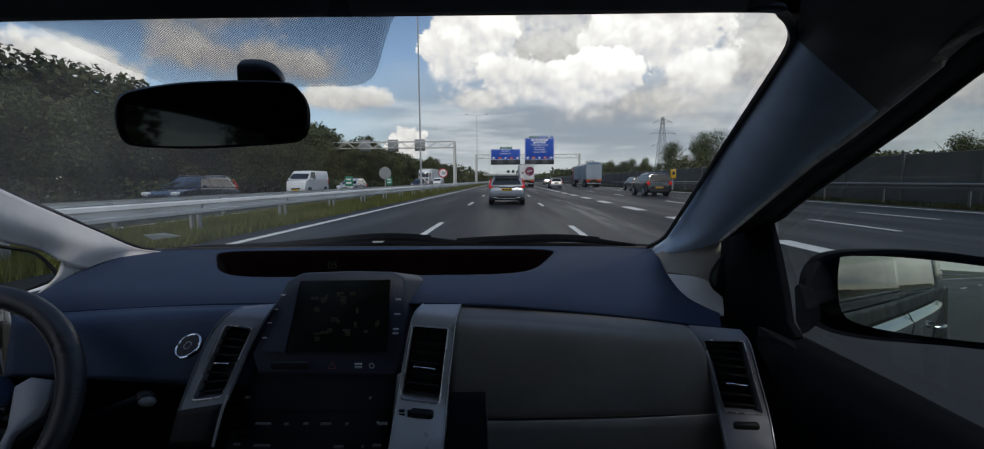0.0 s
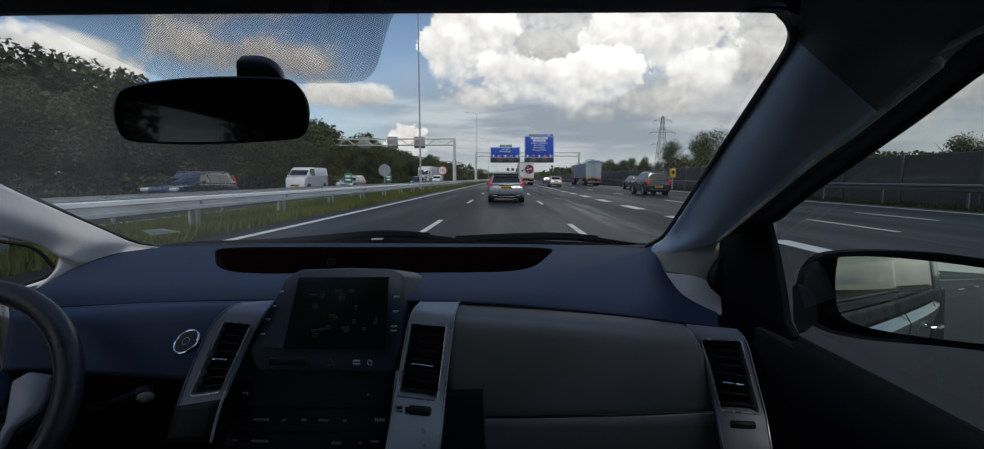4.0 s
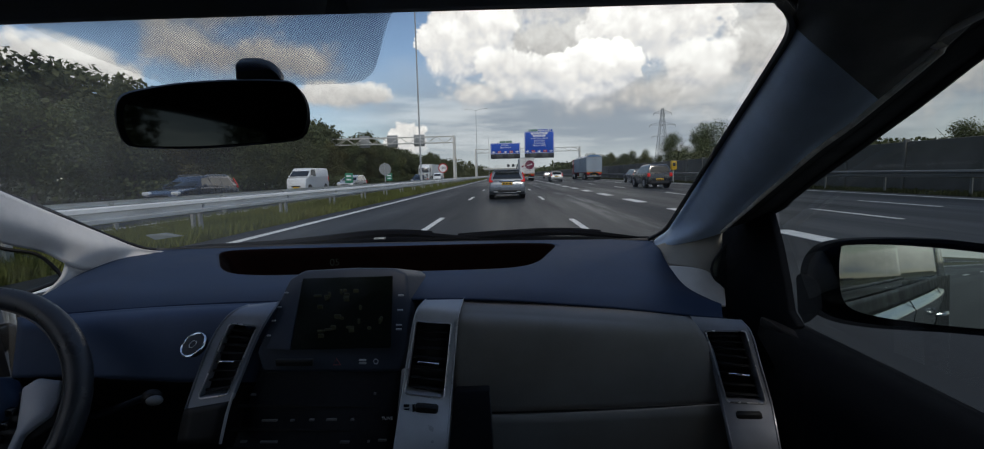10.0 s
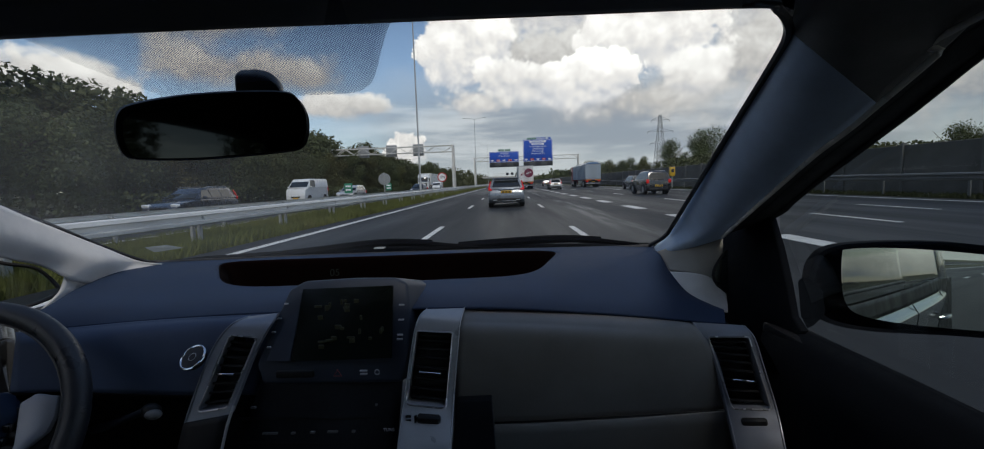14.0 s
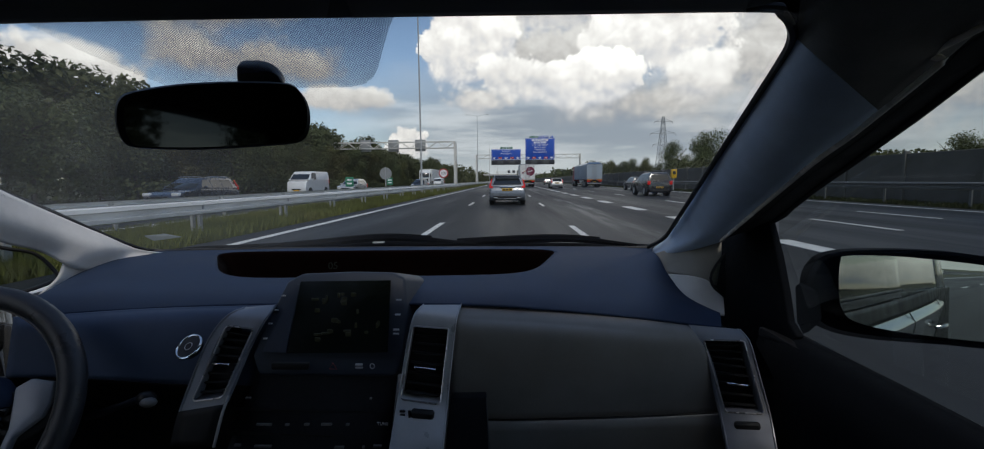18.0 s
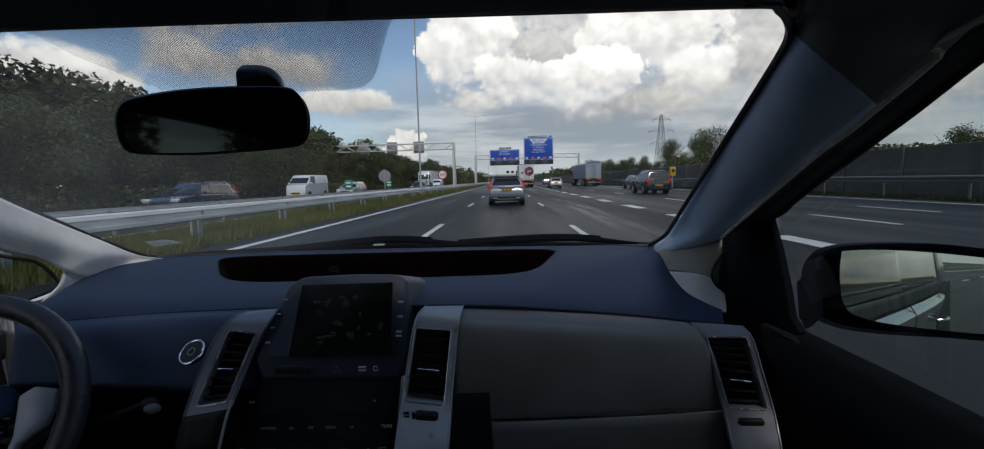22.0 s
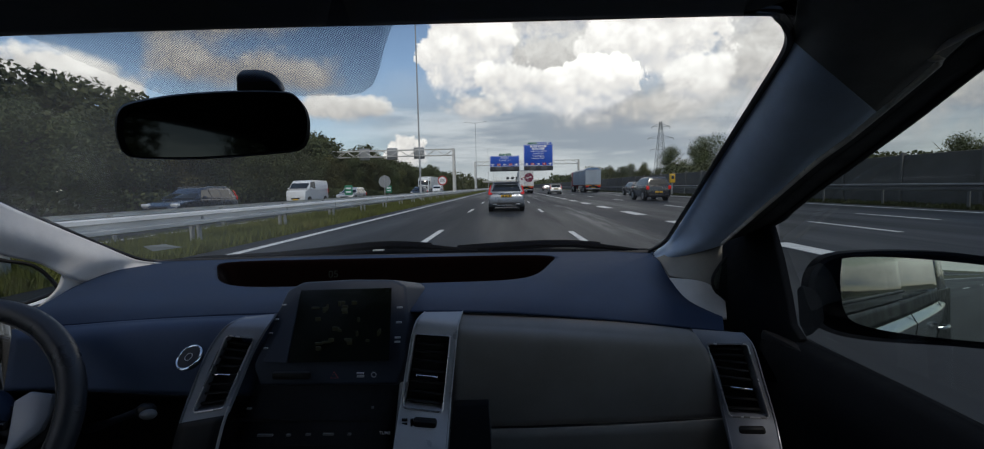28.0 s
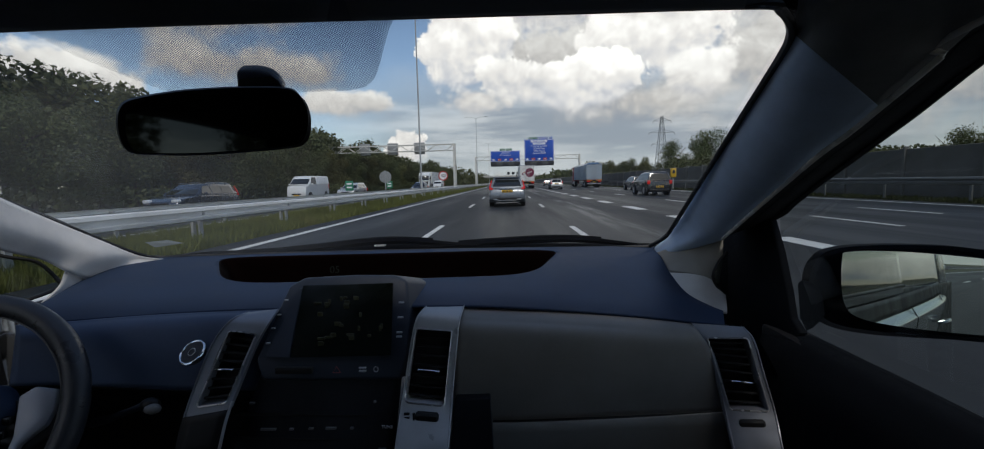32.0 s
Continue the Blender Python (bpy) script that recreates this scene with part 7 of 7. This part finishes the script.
def lorry(label, at, turn, cab_paint, box_mat, logo=False, tipper=False):
    """Articulated lorry, 16.5 m long. Local y ahead, origin under the trailer's rear."""
    t = thing("lorry", label, "lorry")
    W, bz, tz = 2.55, 1.25, 4.0 if not tipper else 3.7
    part("trailer_box", block((0, 6.8, (bz + tz) / 2), (W, 13.6, tz - bz), 0.03, 1), M[box_mat], t)
    part("chassis", block((0, 6.4, 1.0), (1.1, 12.0, 0.35), 0.03, 1), M["black"], t)
    for s in (-1, 1):
        part("rear_door", block((s * W * 0.245, -0.03, (bz + tz) / 2), (W * 0.475, 0.07, tz - bz - 0.16), 0.015, 1), M[box_mat], t)
        for k in (0.18, 0.34):
            bm = bmesh.new()
            beam(bm, (s * k, -0.10, bz + 0.1), (s * k, -0.10, tz - 0.1), 0.035, 0.035)
            part("lock_rod", bm, M["alloy"], t)
        part("tail_light", block((s * 0.95, -0.02, 0.98), (0.5, 0.10, 0.16), 0.02), M["tail"], t)
        part("reflector", block((s * 0.75, -0.09, bz - 0.07), (0.95, 0.05, 0.13), 0.01), M["orange"], t)
        part("side_guard", block((s * 1.2, 5.2, 0.85), (0.05, 4.6, 0.5), 0.02), M["alloy"], t)
        part("mud_flap", block((s * 0.95, 0.9, 0.62), (0.6, 0.03, 0.65), 0.01), M["rubber"], t)
    part("corner_frame", block((0, -0.02, tz - 0.05), (W + 0.02, 0.12, 0.12), 0.02), M["alloy"], t)
    part("underrun_bar", block((0, 0.0, 0.6), (2.3, 0.12, 0.16), 0.03), M["alloy"], t)
    pl = part("number_plate", block((0, -0.06, 0.85), (0.52, 0.03, 0.115), 0.006), M["plate"], t)
    part("plate_bar", block((0, -0.08, 0.85), (0.4, 0.006, 0.06)), M["rubber"], pl)
    if logo:
        part("round_logo", disc(bmesh.new(), (0.45, -0.075, 2.75), (0, -1, 0), 0.78, 0.02, 40), M["plum"], t, "large plum-coloured disc")
        for k in range(3):
            part("logo_shape", block((0.15 + 0.3 * k, -0.092, 2.68 + 0.09 * k), (0.2, 0.008, 0.22), 0.0, rot=Matrix.Rotation(radians(-16), 3, "Y")), M["trailer"], t)
        part("small_logo", disc(bmesh.new(), (-0.78, -0.075, 2.5), (0, -1, 0), 0.17, 0.02, 24), M["plum"], t, "small plum disc")
        part("logo_shape", block((-0.5, -0.075, 2.75), (0.22, 0.02, 0.12)), M["orange"], t)
        part("logo_shape", block((-0.5, -0.075, 2.45), (0.16, 0.02, 0.07)), M["sign_back"], t)
    if tipper:
        part("tarpaulin", prism(bmesh.new(), [(-W / 2, 0, tz), (W / 2, 0, tz), (0.7, 0, tz + 0.35), (-0.7, 0, tz + 0.35)], (0, 13.6, 0), 0.03), M["blue_paint"], t, "blue load cover")
        for k in range(9):
            for s in (-1, 1):
                part("side_rib", block((s * (W / 2 + 0.03), 0.8 + 1.5 * k, (bz + tz) / 2), (0.07, 0.10, tz - bz), 0.01, 1), M[box_mat], t)
    for y in (1.9, 3.2, 4.5):
        for s in (-1, 1):
            wheel(t, s * 1.05, y, 0.5, 0.36)
    cab = part("cab", prism(bmesh.new(), [(-1.22, 14.4, 0.9), (-1.22, 16.55, 0.75), (-1.22, 16.6, 2.0), (-1.22, 16.35, 3.35), (-1.22, 15.7, 3.75), (-1.22, 14.4, 3.75)], (2.44, 0, 0), 0.09, 3), M[cab_paint], t, angle=30)
    part("cab_windscreen", prism(bmesh.new(), [(-1.08, 16.61, 2.05), (1.08, 16.61, 2.05), (1.05, 16.42, 3.05), (-1.05, 16.42, 3.05)], (0, 0.02, 0), 0.008, 1), M["car_glass"], cab, "dark cab windscreen")
    part("cab_grille", block((0, 16.6, 1.35), (1.7, 0.06, 0.75), 0.03), M["black"], cab)
    part("cab_bumper", block((0, 16.55, 0.72), (2.45, 0.3, 0.4), 0.08), M[cab_paint], cab)
    for s in (-1, 1):
        part("cab_side_window", prism(bmesh.new(), [(s * 1.225, 15.35, 2.1), (s * 1.225, 16.3, 2.1), (s * 1.225, 16.15, 2.95), (s * 1.225, 15.35, 2.95)], (s * 0.012, 0, 0)), M["car_glass"], cab, smooth=False)
        part("cab_mirror", block((s * 1.42, 16.45, 2.6), (0.2, 0.14, 0.7), 0.04), M["black"], cab)
        part("cab_light", block((s * 0.9, 16.68, 0.8), (0.4, 0.06, 0.2), 0.03), M["lamp"], cab)
        part("fuel_tank", block((s * 0.95, 14.0, 0.75), (0.6, 1.2, 0.55), 0.1), M["alloy"], t)
        wheel(t, s * 1.05, 13.0, 0.5, 0.36)
        wheel(t, s * 1.08, 15.7, 0.5, 0.32)
    t.matrix_basis = Matrix.Translation(at) @ Matrix.Rotation(radians(turn), 4, "Z")
    return t


# own direction
car("slate grey estate car with tall red tail lights", "grey_paint", (-0.02, 24.0, 0), 0, 4.65, 1.87, 1.46)
lorry("white box lorry with a plum disc on its rear doors", (3.45, 78, 0), 0, "white_paint", "trailer", logo=True)
lorry("red-cabbed lorry with a blue-grey ribbed trailer and blue cover", (14.2, 74, 0), 0, "red_paint", "bluegrey", tipper=True)
car("dark compact off-roader driving ahead", "black_paint", (10.7, 34, 0), 0, 4.3, 1.82, 1.68, "suv")
car("dark blue hatchback far ahead on the road", "dark_paint", (-0.1, 96, 0), 0, 4.2, 1.78, 1.46, "hatch")
car("pale silver hatchback far ahead beside the verge", "beige_paint", (10.5, 120, 0), 0, 4.2, 1.78, 1.46, "hatch")
# oncoming
car("dark blue estate car coming the other way", "dark_paint", (-15.4, 21.5, 0), 180, 4.6, 1.84, 1.5, group="oncoming cars")
car("white delivery panel van coming the other way", "white_paint", (-18.9, 42, 0), 180, 5.2, 1.98, 2.2, "van")
car("pale silver hatchback coming the other way", "beige_paint", (-15.4, 44, 0), 180, 4.2, 1.78, 1.48, "hatch", group="oncoming cars")
car("black hatchback coming the other way", "black_paint", (-12.2, 62, 0), 180, 4.2, 1.78, 1.48, "hatch", group="oncoming cars")
car("steel blue estate car coming the other way", "blue_paint", (-15.4, 78, 0), 180, 4.6, 1.84, 1.5, group="oncoming cars")
lorry("white articulated lorry coming the other way", (-18.9, 118, 0), 180, "white_paint", "trailer")
car("black hatchback with red tail lights farther along the road", "black_paint", (14.1, 50, 0), 0, 4.2, 1.8, 1.48, "hatch")
car("pale gold estate car farther along the road", "beige_paint", (7.0, 66, 0), 0, 4.6, 1.8, 1.5)
car("white people carrier coming the other way", "white_paint", (-15.4, 100, 0), 180, 4.9, 1.92, 1.9, "van")
